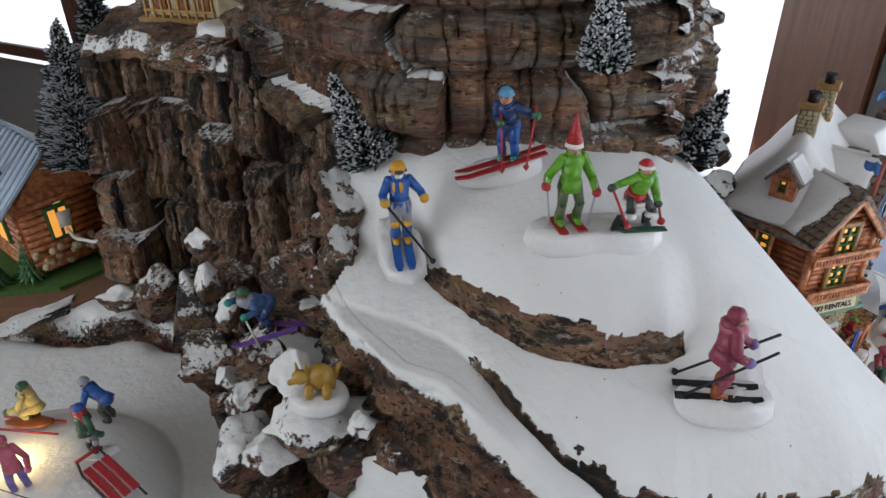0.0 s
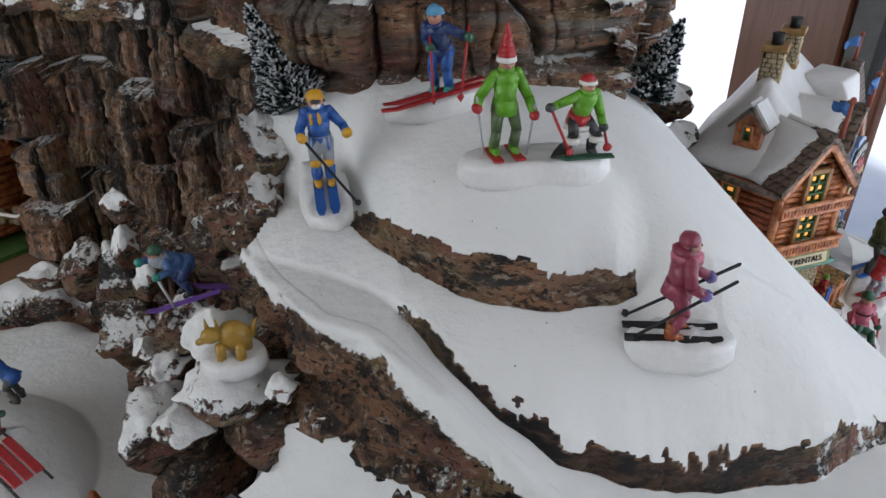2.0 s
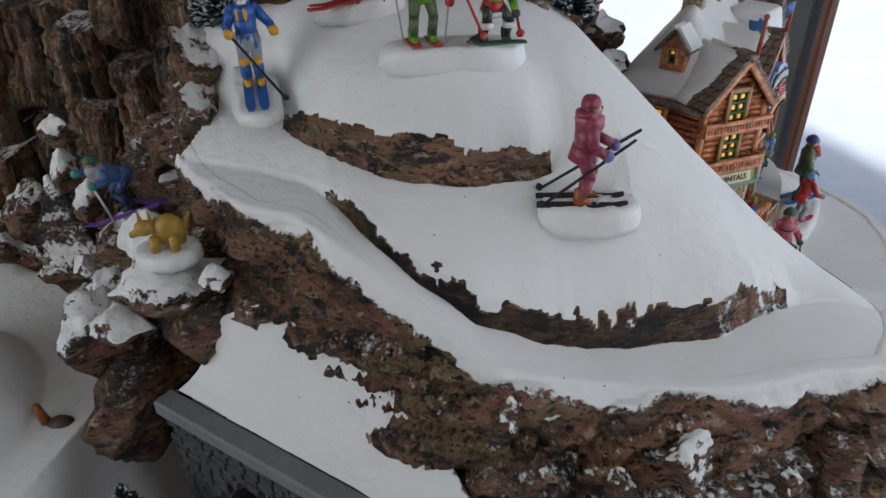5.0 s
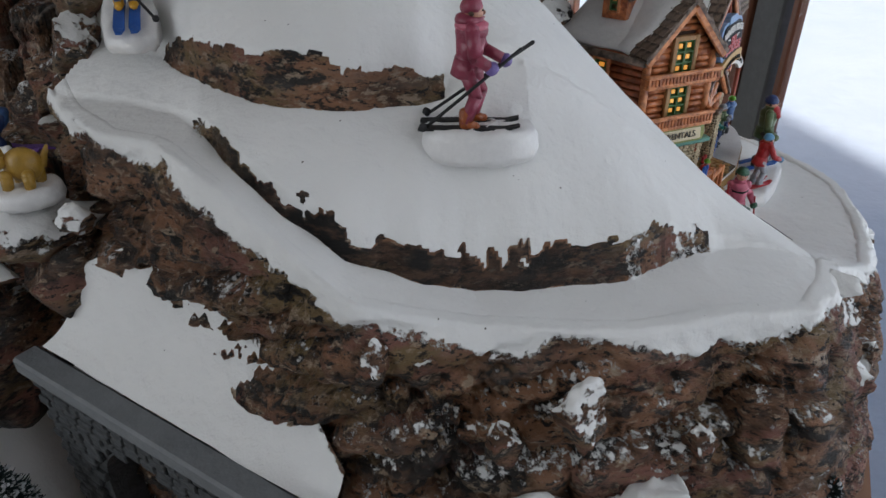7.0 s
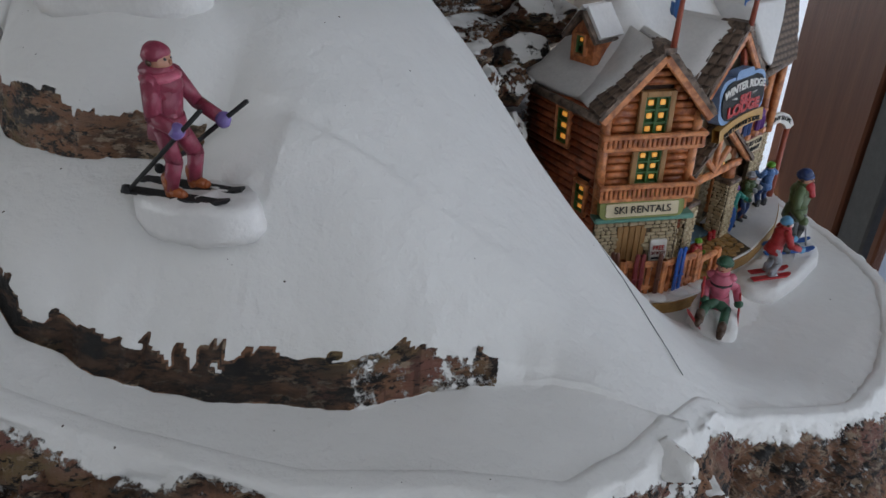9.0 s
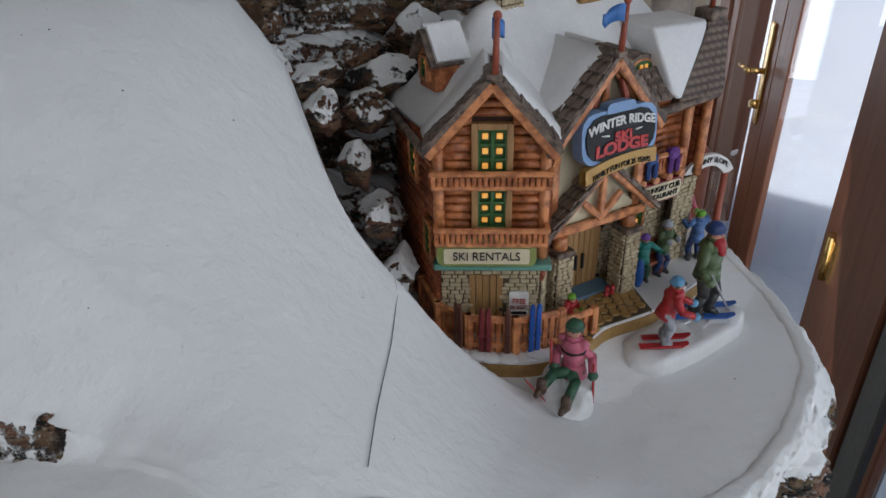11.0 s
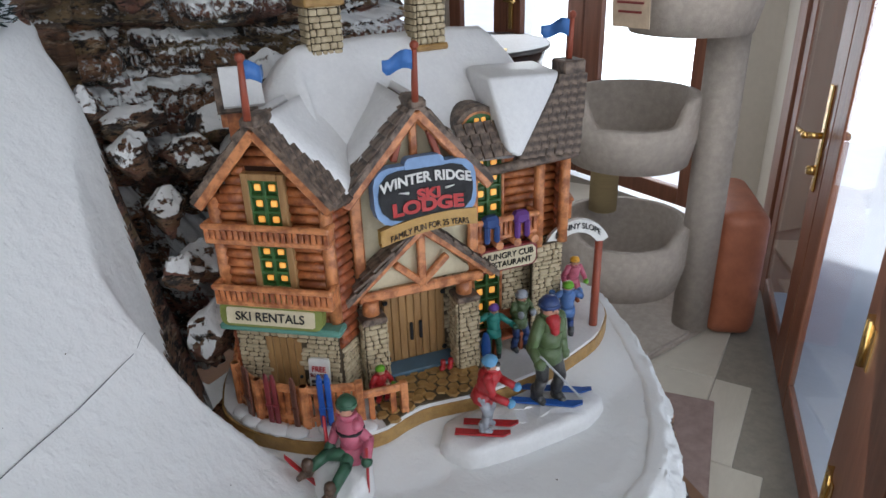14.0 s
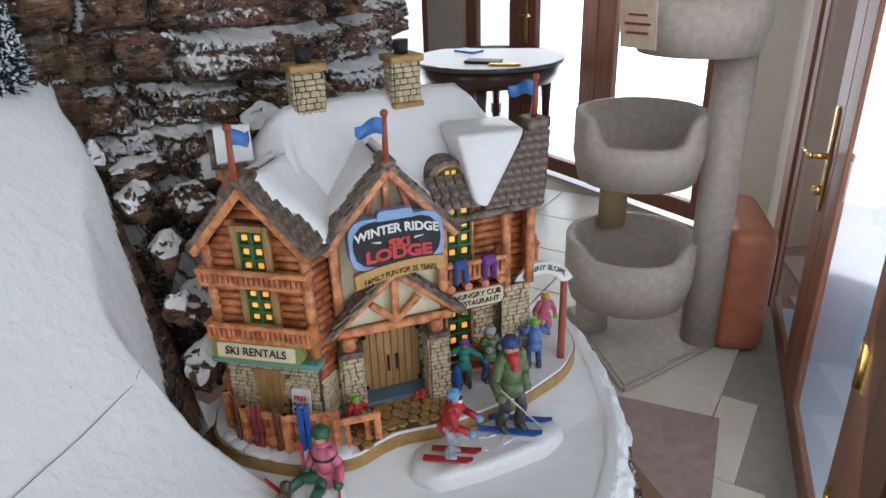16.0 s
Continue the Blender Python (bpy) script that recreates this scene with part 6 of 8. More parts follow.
def plaque(M, w, h, t, material, name, corner=0.25, parent=lodge, label=""):
    bm = bmesh.new()
    pts = []
    c = corner * h
    for sx, sz, a0 in ((1, 1, 0), (-1, 1, 90), (-1, -1, 180), (1, -1, 270)):
        for i in range(4):
            a = radians(a0 + 30 * i)
            pts.append((sx * (w / 2 - c) + c * math.cos(a), sz * (h / 2 - c) + c * math.sin(a)))
    fr = [bm.verts.new(M @ Vector((x, 0, z))) for x, z in pts]
    bk = [bm.verts.new(M @ Vector((x, t, z))) for x, z in pts]
    bm.faces.new(fr)
    bm.faces.new(bk[::-1])
    for i in range(len(pts)):
        bm.faces.new((fr[i], fr[(i + 1) % len(pts)], bk[(i + 1) % len(pts)], bk[i]))
    bmesh.ops.recalc_face_normals(bm, faces=bm.faces)
    return part(name, bm, material, parent, label)


S = F2 @ Matrix.Translation((0.041, -0.016, 1.2105)) @ pose(0, 0, 0, -6, 0, 0)
sg = plaque(S, 0.0625, 0.0335, 0.010, M_LBLUE, "main_sign", 0.3, label="black sign in a light blue snowy frame")
plaque(S @ Matrix.Translation((0, -0.0008, 0.016)), 0.024, 0.010, 0.008, M_LBLUE, "sign_crest", 0.4)
plaque(S @ Matrix.Translation((0, -0.0012, 0)), 0.0575, 0.0290, 0.004, M_BLACK, "sign_board", 0.42, sg)
lettering(S @ Matrix.Translation((0, -0.0018, 0.0052)), "WINTER RIDGE", 0.0080, M_WHITE, sg, 0.0040, bold=0.03)
lettering(S @ Matrix.Translation((0.001, -0.0018, -0.0008)), "SKI", 0.0084, M_REDP, sg, 0.0, squeeze=1.25, bold=0.05)
lettering(S @ Matrix.Translation((0, -0.0018, -0.0082)), "LODGE", 0.0102, M_REDP, sg, 0.001, squeeze=1.30, bold=0.05)
for sx in (-1, 1):
    bm = bmesh.new()
    tube(bm, S @ Vector((sx * 0.011, -0.0016, 0.0012)), S @ Vector((sx * 0.017, -0.0016, 0.002)), 0.0008, 0.0003, 6)
    part("sign_dash", bm, M_WHITE, sg)
bm = bmesh.new()
pr = None
for i in range(15):
    f = i / 14 * 2 - 1
    row = [bm.verts.new(S @ Vector((0.030 * f, -0.002 + yq, -0.021 + 0.003 * (1 - f * f) + 0.0022 * f + zq))) for yq, zq in ((0, 0.0048), (0, -0.0048), (0.006, -0.0048), (0.006, 0.0048))]
    if pr:
        for k in range(4):
            bm.faces.new((pr[k], row[k], row[(k + 1) % 4], pr[(k + 1) % 4]))
    pr = row
bmesh.ops.recalc_face_normals(bm, faces=bm.faces)
bn = part("banner", bm, M_GOLD, lodge, "gold ribbon banner")
lettering(S @ Matrix.Translation((0, -0.0025, -0.0226)), "FAMILY FUN FOR 25 YEARS", 0.0052, M_BLACK, bn, 0.003, slant=0.073, squeeze=0.78)
# ski rentals
T1 = F1 @ Matrix.Translation((0.030, -0.0125, 1.1475)) @ pose(0, 0, 0, -8, 0, 0)
s1 = plaque(T1, 0.063, 0.016, 0.006, M_OLIVE, "rental_sign", 0.3, label="olive framed cream sign")
plaque(T1 @ Matrix.Translation((0, -0.0004, 0.007)), 0.030, 0.008, 0.005, M_OLIVE, "sign_crest", 0.5)
plaque(T1 @ Matrix.Translation((0, -0.0010, -0.001)), 0.054, 0.0100, 0.002, M_CREAM, "sign_board", 0.12, s1)
lettering(T1 @ Matrix.Translation((0, -0.0016, -0.001)), "SKI RENTALS", 0.0078, M_BLACK, s1, squeeze=0.95)
bm = bmesh.new()
run(bm, F1, -0.004, W1 + 0.006, -0.0125, 0.0, 1.135, 1.1395, 0.0012)
part("sill_roof", bm, M_TEAL, lodge, "verdigris green awning ledge")
# restaurant
T2 = F3 @ Matrix.Translation((0.024, -0.010, 1.149))
s2 = plaque(T2, 0.044, 0.0165, 0.004, M_MAROON, "restaurant_sign", 0.3, label="maroon edged pale sign")
plaque(T2 @ Matrix.Translation((0, -0.0008, 0)), 0.041, 0.0138, 0.002, M_CREAM, "sign_board", 0.3, s2)
lettering(T2 @ Matrix.Translation((0, -0.0014, 0.0032)), "HUNGRY CUB", 0.0060, M_BLACK, s2, squeeze=0.95)
lettering(T2 @ Matrix.Translation((0, -0.0014, -0.0028)), "RESTAURANT", 0.0058, M_BLACK, s2, squeeze=0.95)
# notice by the door
T3 = F1 @ Matrix.Translation((0.0520, -0.005, 1.1005)) @ pose(0, 0, 0, -6, 0, 0)
s3 = plaque(T3, 0.013, 0.027, 0.002, M_WHITE, "notice_board", 0.06, label="white notice with red and black lettering")
lettering(T3 @ Matrix.Translation((0, -0.0006, 0.0065)), "FREE", 0.0052, M_REDP, s3, squeeze=0.85)
lettering(T3 @ Matrix.Translation((0, -0.0006, 0.0022)), "SKI BOOT", 0.0036, M_MAROON, s3, squeeze=0.72)
bm = bmesh.new()
for k in range(3):
    run(bm, T3, -0.005, 0.005 - 0.001 * k, -0.0008, 0.0, -0.0028 - 0.0032 * k, -0.0012 - 0.0032 * k)
part("small_print", bm, M_BLACK, s3)

# plinth, paving, fence, skis
BASE = [(0.300, 0.532), (0.322, 0.508), (0.352, 0.5025), (0.392, 0.512), (0.424, 0.537), (0.431, 0.568), (0.462, 0.600), (0.492, 0.655), (0.504, 0.70), (0.500, 0.735), (0.47, 0.775), (0.34, 0.725), (0.262, 0.62), (0.272, 0.575)]
bc = [tuple(p) for p in smooth_curve(BASE + BASE[:1], 90)[:-1, :2]]
bm = bmesh.new()
prism(bm, bc, Z0 - 0.002, 1.076)
PLINTH = part("plinth", bm, M_PAVE, lodge, "ochre rock edge")
cen = Vector((0.40, 0.62))
bm = bmesh.new()
prism(bm, [(x + (cen.x - x) * 0.012, y + (cen.y - y) * 0.012) for x, y in bc], 1.076, 1.0785)
part("plinth_snow", bm, M_GLAZE, lodge, "white snow on the plinth")
rng = random.Random(8)
PV = [(0.394, 0.585), (0.404, 0.556), (0.424, 0.543), (0.431, 0.569), (0.461, 0.601), (0.440, 0.634), (0.418, 0.640)]
bm = bmesh.new()
prism(bm, PV, 1.0770, 1.0796)
part("paving_bed", bm, M_MORTAR, PLINTH, "dark joints of the paving")
for i in range(-1, 11):
    for j in range(-1, 14):
        x, y = 0.390 + 0.0078 * i + (j % 2) * 0.0039, 0.542 + 0.0076 * j
        x, y = x + rng.uniform(-0.0011, 0.0011), y + rng.uniform(-0.0011, 0.0011)
        if not bool(inside(np.array([x]), np.array([y]), PV)[0]):
            continue
        bm = bmesh.new()
        ring = [(math.cos(math.pi * k / 3 + 0.5) * rng.uniform(0.85, 1.12), math.sin(math.pi * k / 3 + 0.5) * rng.uniform(0.85, 1.12)) for k in range(6)]
        lo_ = [bm.verts.new((x + a * 0.0044, y + b * 0.0044, 1.0792)) for a, b in ring]
        hi_ = [bm.verts.new((x + a * 0.0036, y + b * 0.0036, 1.0807 + rng.uniform(0, 0.0004))) for a, b in ring]
        for k in range(6):
            bm.faces.new((lo_[k], lo_[(k + 1) % 6], hi_[(k + 1) % 6], hi_[k]))
        bm.faces.new(hi_)
        part("paving_stone", bm, M_PAVE, PLINTH)
bm = bmesh.new()
run(bm, F2, 0.010, 0.064, -0.004, 0.012, 1.078, 1.0825, 0.0008)
part("door_mat", bm, paint("slate_blue", (0.09, 0.17, 0.24), None, 0.5, 120), lodge, "slate blue doorstep")
FENCE = [(0.304, 0.548), (0.328, 0.521), (0.352, 0.514), (0.382, 0.521), (0.408, 0.540), (0.426, 0.560)]
for k in range(len(FENCE) - 1):
    M = wall_frame(FENCE[k], FENCE[k + 1], 0.0)
    Lk = (Vector(FENCE[k]) - Vector(FENCE[k + 1])).length
    bm = bmesh.new()
    tall = 1.107 if k < 4 else 1.100
    run(bm, M, -0.001, Lk + 0.001, -0.0018, 0.0018, tall - 0.005, tall, 0.001)
    if k < 4:
        run(bm, M, 0, Lk, -0.0012, 0.0012, 1.082, 1.086, 0.0005)
    fn = part("fence", bm, M_WOODL, lodge)
    n_ = max(2, int(Lk / 0.0042))
    if k == 4:
        n_ = 2
    for i in range(n_):
        x = (i + 0.5) * Lk / n_
        bm = bmesh.new()
        run(bm, M, x - 0.0018, x + 0.0018, -0.001, 0.001, 1.078, tall - 0.003, 0.0004)
        part("board", bm, M_WOOD, fn)
    for x in (0.0, Lk):
        bm = bmesh.new()
        run(bm, M, x - 0.0024, x + 0.0024, -0.0024, 0.0024, 1.077, tall + 0.001, 0.0006)
        part("fence_post", bm, M_WOODL, fn)
ski_cols = {"red": paint("dull_red_ski", (0.22, 0.035, 0.04), None, 0.35, 120), "brown": paint("brown_ski", (0.16, 0.06, 0.04), None, 0.4, 120), "blue": paint("bright_blue_ski", (0.02, 0.10, 0.42), None, 0.3, 120)}


def ski_pair(M, x, mat, gap=0.0044, h=0.034):
    for s_ in (0, 1):
        bm = bmesh.new()
        run(bm, M, x + s_ * gap - 0.0018, x + s_ * gap + 0.0018, -0.0045, -0.0028, 1.079, 1.079 + h, 0.0007)
        ball(bm, M @ Vector((x + s_ * gap, -0.0038, 1.079 + h)), (0.0018, 0.0009, 0.003), seg=8)
        run(bm, M, x + s_ * gap - 0.002, x + s_ * gap + 0.002, -0.0054, -0.0040, 1.093, 1.0946, 0.0003)
        part("upright_ski", bm, mat, lodge)


M12 = wall_frame(FENCE[1], FENCE[2], 0.0)
M23 = wall_frame(FENCE[2], FENCE[3], 0.0)
ski_pair(M23, 0.009, ski_cols["red"])
ski_pair(M12, 0.018, ski_cols["brown"], gap=0.003)
ski_pair(M23, 0.026, ski_cols["brown"], gap=0.0001)
ski_pair(wall_frame(FENCE[3], FENCE[4], 0.0), 0.010, ski_cols["blue"], h=0.036)
for x, y in ((0.338, 0.513), (0.348, 0.510), (0.360, 0.510), (0.368, 0.511), (0.379, 0.514), (0.396, 0.525), (0.412, 0.538)):
    bm = bmesh.new()
    ball(bm, (x, y, 1.0785), (0.0085, 0.0062, 0.0026), seg=10)
    part("snow_mound", bm, M_GLAZE, lodge)
# bench and stools under the restaurant sign
bm = bmesh.new()
B1 = F3 @ Matrix.Translation((0.022, -0.012, 0))
run(bm, B1, -0.010, 0.012, -0.004, 0.006, 1.090, 1.093, 0.0006)
run(bm, B1, -0.010, 0.012, 0.005, 0.007, 1.093, 1.108, 0.0006)
for x in (-0.009, 0.011):
    run(bm, B1, x - 0.001, x + 0.001, -0.003, 0.006, 1.078, 1.091)
part("bench", bm, M_WOODD, lodge, "small red-brown bench")
# slope arch
AR = wall_frame((0.4700, 0.6900), (0.4955, 0.7104), 0.0)
for x in (0.0, 0.0326):
    bm = bmesh.new()
    tube(bm, AR @ Vector((x, 0, 1.076)), AR @ Vector((x, 0, 1.147)), 0.0032, 0.0028, 8)
    part("arch_post", bm, M_POLE, lodge)
bm = bmesh.new()
pr = None
for i in range(17):
    a = radians(150 - 120 * i / 16)
    row = []
    for r_, y_ in ((0.030, -0.0018), (0.0205, -0.0018), (0.0205, 0.0018), (0.030, 0.0018)):
        row.append(bm.verts.new(AR @ Vector((0.0163 + r_ * math.cos(a) * 0.86, y_, 1.1345 + r_ * math.sin(a)))))
    if pr:
        for k in range(4):
            bm.faces.new((pr[k], row[k], row[(k + 1) % 4], pr[(k + 1) % 4]))
    else:
        bm.faces.new(row)
    pr = row
bm.faces.new(pr[::-1])
bmesh.ops.recalc_face_normals(bm, faces=bm.faces)
ap = part("arch_sign", bm, M_WHITE, lodge, "white arched sign")
lettering(AR @ Matrix.Translation((0.0163, -0.0024, 1.1535)), "BUNNY SLOPE", 0.0060, M_BLACK, ap, 0.0065, squeeze=0.84)

# ---- figurines ----
PAL = {}


def col(name, rgb, rough=0.38):
    if name not in PAL:
        PAL[name] = paint("figure_" + name, rgb, tuple(c * 0.6 for c in rgb), rough, 160, 0.0003, 500, coat=0.15)
    return PAL[name]


SKIN = col("skin", (0.56, 0.28, 0.19))
C = {"blue": col("royal_blue", (0.02, 0.11, 0.42)), "yellow": col("amber", (0.72, 0.36, 0.02)), "grey": col("grey", (0.36, 0.38, 0.42)), "green": col("lime_green", (0.14, 0.40, 0.02)),
     "red": col("scarlet", (0.46, 0.02, 0.025)), "white": M_WHITE, "black": M_BLACK, "dkgreen": col("bottle_green", (0.03, 0.11, 0.06)), "olive": col("olive", (0.10, 0.15, 0.06)),
     "rose": col("dusky_rose", (0.30, 0.045, 0.085)), "lilac": col("lilac", (0.22, 0.16, 0.45)), "rust": col("rust_boot", (0.36, 0.09, 0.02)), "navy": col("navy", (0.02, 0.05, 0.17)),
     "denim": col("denim", (0.07, 0.16, 0.38)), "purple": col("violet", (0.20, 0.08, 0.42)), "teal": col("teal", (0.03, 0.30, 0.25)), "pink": col("pink", (0.58, 0.13, 0.20)), "brown": col("umber", (0.09, 0.05, 0.03)),
     "cream": col("pale_yellow", (0.62, 0.48, 0.18)), "sky": col("sky_blue", (0.12, 0.36, 0.60)), "gold": col("gold", (0.45, 0.26, 0.04)), "steel": col("steel", (0.45, 0.45, 0.47), 0.3), "gdark": col("charcoal", (0.05, 0.05, 0.05)), "base": M_GLAZE}


class Sculpt:
    """One figurine as one mesh with painted areas."""

    def __init__(self):
        self.bm = bmesh.new()
        self.mats = []

    def m(self, c):
        mat = C[c] if isinstance(c, str) and c in C else c
        if mat not in self.mats:
            self.mats.append(mat)
        return self.mats.index(mat)

    def limb(self, a, b, r1, r2, c, seg=9):
        tube(self.bm, a, b, r1, r2, seg, self.m(c))
        ball(self.bm, a, r1, self.m(c), seg)
        ball(self.bm, b, r2, self.m(c), seg)

    def band(self, a, b, r1, r2, c, seg=12):
        tube(self.bm, a, b, r1, r2, seg, self.m(c))

    def blob(self, p, r, c, seg=11, m=None):
        ball(self.bm, p, r, self.m(c), seg, m)

    def ski(self, a, b, w, c, curl=0.4):
        a, b = Vector(a), Vector(b)
        d = (b - a).normalized()
        side = d.cross(Vector((0, 0, 1))).normalized() * w
        up = Vector((0, 0, w * 0.45))
        pts = [a, a + (b - a) * 0.5, a + (b - a) * 0.86, b + Vector((0, 0, w * 1.6 * curl))]
        pr = None
        k = self.m(c)
        for i, p in enumerate(pts):
            s = side * (0.55 if i == 3 else 1)
            row = [self.bm.verts.new(q) for q in (p - s, p + s, p + s + up, p - s + up)]
            if pr:
                for j in range(4):
                    self.bm.faces.new((pr[j], row[j], row[(j + 1) % 4], pr[(j + 1) % 4])).material_index = k
            else:
                self.bm.faces.new(row[::-1]).material_index = k
            pr = row
        self.bm.faces.new(pr).material_index = k

    def mound(self, outline, z0, z1, seed=1, c="base", tilt=(0.0, 0.0)):
        """A softly rounded resin base."""
        k = self.m(c)
        O = smooth_curve(outline + outline[:1], 40)[:-1, :2]
        cen = O.mean(0)
        rings = []
        for s, h in ((0.97, 0), (1.03, 0.3), (1.0, 0.75), (0.93, 0.97), (0.7, 1.0), (0.35, 1.0)):
            ring = []
            for x, y in O:
                px, py = cen[0] + (x - cen[0]) * s, cen[1] + (y - cen[1]) * s
                n = 0.06 * (z1 - z0) * fbm((px * 3 + seed, py * 3, h), 3, 60)
                zt = z1 + tilt[0] * (px - cen[0]) + tilt[1] * (py - cen[1])
                ring.append(self.bm.verts.new((px, py, z0 + (zt - z0) * h + n * 2)))
            rings.append(ring)
        n = len(O)
        for a, b in zip(rings, rings[1:]):
            for i in range(n):
                f = self.bm.faces.new((a[i], a[(i + 1) % n], b[(i + 1) % n], b[i]))
                f.material_index, f.smooth = k, True
        f = self.bm.faces.new(rings[-1])
        f.material_index = k
        self.bm.faces.new(rings[0][::-1]).material_index = k

    def person(self, P, H, jacket, trousers, boots, hat, glove, hat_kind="cap", lean=(0, 0), sleeve=None, skirt=None, face=True):
        """P: points hip, chest, head, foot_l, foot_r, knee_l, knee_r, hand_l, hand_r, elbow_l, elbow_r in world metres; H: standing height."""
        V = {k: Vector(v) for k, v in P.items()}
        u = H * 1.13
        ax = (V["chest"] - V["hip"])
        sl = sleeve or jacket
        side = V["side"].normalized()
        for s, n in ((-1, "l"), (1, "r")):
            hipj = V["hip"] + side * s * 0.055 * u
            self.limb(hipj, V["knee_" + n], 0.062 * u, 0.048 * u, trousers)
            self.limb(V["knee_" + n], V["foot_" + n] + Vector((0, 0, 0.05 * u)), 0.048 * u, 0.042 * u, trousers)
            f = V["foot_" + n]
            self.limb(f + Vector((0, 0, 0.035 * u)), f + V["fwd"].normalized() * 0.075 * u + Vector((0, 0, 0.022 * u)), 0.042 * u, 0.03 * u, boots)
            self.limb(f + Vector((0, 0, 0.03 * u)), f + Vector((0, 0, 0.11 * u)), 0.044 * u, 0.046 * u, boots)
            sh = V["chest"] + side * s * 0.095 * u + ax.normalized() * 0.05 * u
            self.limb(sh, V["elbow_" + n], 0.05 * u, 0.043 * u, sl)
            self.limb(V["elbow_" + n], V["hand_" + n], 0.043 * u, 0.036 * u, sl)
            self.blob(V["hand_" + n], 0.047 * u, glove)
        q = ax.to_track_quat("Z", "Y").to_matrix().to_4x4()
        mid = (V["hip"] + V["chest"]) / 2
        self.limb(V["hip"] + ax * 0.05, V["chest"], 0.085 * u, 0.105 * u, jacket, 12)
        self.blob(V["chest"] + ax.normalized() * 0.02 * u, (0.115 * u, 0.105 * u, 0.085 * u), jacket, 12)
        self.limb(V["hip"] - ax.normalized() * 0.01 * u, V["hip"] + ax * 0.25, 0.095 * u, 0.095 * u, skirt or jacket, 12)
        self.band(V["hip"] - ax.normalized() * 0.055 * u, V["hip"] + ax * 0.3, 0.118 * u, 0.100 * u, skirt or jacket, 14)
        self.band(V["chest"] + ax.normalized() * 0.085 * u, V["chest"] + ax.normalized() * 0.125 * u, 0.075 * u, 0.066 * u, jacket, 12)
        neck = V["chest"] + (V["head"] - V["chest"]) * 0.45
        self.limb(V["chest"] + ax.normalized() * 0.05 * u, neck, 0.065 * u, 0.055 * u, jacket)
        h = V["head"]
        self.blob(h, (0.068 * u, 0.07 * u, 0.082 * u), SKIN, 12)
        fw = V["fwd"].normalized()
        self.blob(h + fw * 0.068 * u - Vector((0, 0, 0.008 * u)), 0.014 * u, SKIN, 6)
        for s in (-1, 1):
            self.blob(h + fw * 0.060 * u + side * s * 0.026 * u + Vector((0, 0, 0.010 * u)), 0.0085 * u, "gdark", 6)
            self.blob(h + side * s * 0.066 * u - fw * 0.012 * u, 0.020 * u, "brown", 6)
        self.blob(h + fw * 0.061 * u - Vector((0, 0, 0.036 * u)), (0.018 * u, 0.010 * u, 0.006 * u), "red", 6)
        self.blob(h + Vector((0, 0, 0.035 * u)) - fw * 0.012 * u, (0.078 * u, 0.078 * u, 0.065 * u), hat, 12)
        if hat_kind == "cap":
            self.band(h + Vector((0, 0, 0.018 * u)) - fw * 0.01 * u, h + Vector((0, 0, 0.045 * u)) - fw * 0.01 * u, 0.083 * u, 0.081 * u, hat)
        elif hat_kind == "pompom":
            self.blob(h + Vector((0, 0, 0.11 * u)), 0.022 * u, hat)
        elif hat_kind == "cone":
            for i in range(7):
                f = i / 7
                self.limb(h + Vector((0, 0, (0.06 + 0.27 * f) * u)), h + Vector((0, 0, (0.06 + 0.27 * (f + 0.14)) * u)), 0.075 * u * (1 - f) + 0.004 * u, 0.075 * u * (1 - f - 0.13) + 0.005 * u, "red" if i % 2 else hat)
            self.band(h + Vector((0, 0, 0.02 * u)), h + Vector((0, 0, 0.06 * u)), 0.086 * u, 0.083 * u, "white")
        elif hat_kind == "goggles":
            self.blob(h + fw * 0.045 * u + Vector((0, 0, 0.012 * u)), (0.05 * u, 0.04 * u, 0.024 * u), "gdark", 10)
            self.blob(h + fw * 0.045 * u - Vector((0, 0, 0.03 * u)), (0.045 * u, 0.035 * u, 0.03 * u), "white", 10)
        elif hat_kind == "santa":
            self.band(h + Vector((0, 0, 0.015 * u)), h + Vector((0, 0, 0.045 * u)), 0.086 * u, 0.083 * u, "white")
            self.blob(h - fw * 0.09 * u + Vector((0, 0, 0.01 * u)), 0.025 * u, "white")
        elif hat_kind == "hood":
            self.blob(h - fw * 0.03 * u - Vector((0, 0, 0.05 * u)), (0.095 * u, 0.095 * u, 0.05 * u), jacket, 12)

    def done(self, name, label, category="figurine"):
        for v in self.bm.verts:
            p = v.co
            v.co = p + Vector((fbm(p, 3, 230), fbm(p + Vector((3, 0, 0)), 3, 230), fbm(p + Vector((0, 5, 0)), 3, 230))) * 0.0005
        me = bpy.data.meshes.new(name)
        self.bm.to_mesh(me)
        self.bm.free()
        for mt in self.mats:
            me.materials.append(mt)
        return tagged(new(name, me), label, category)


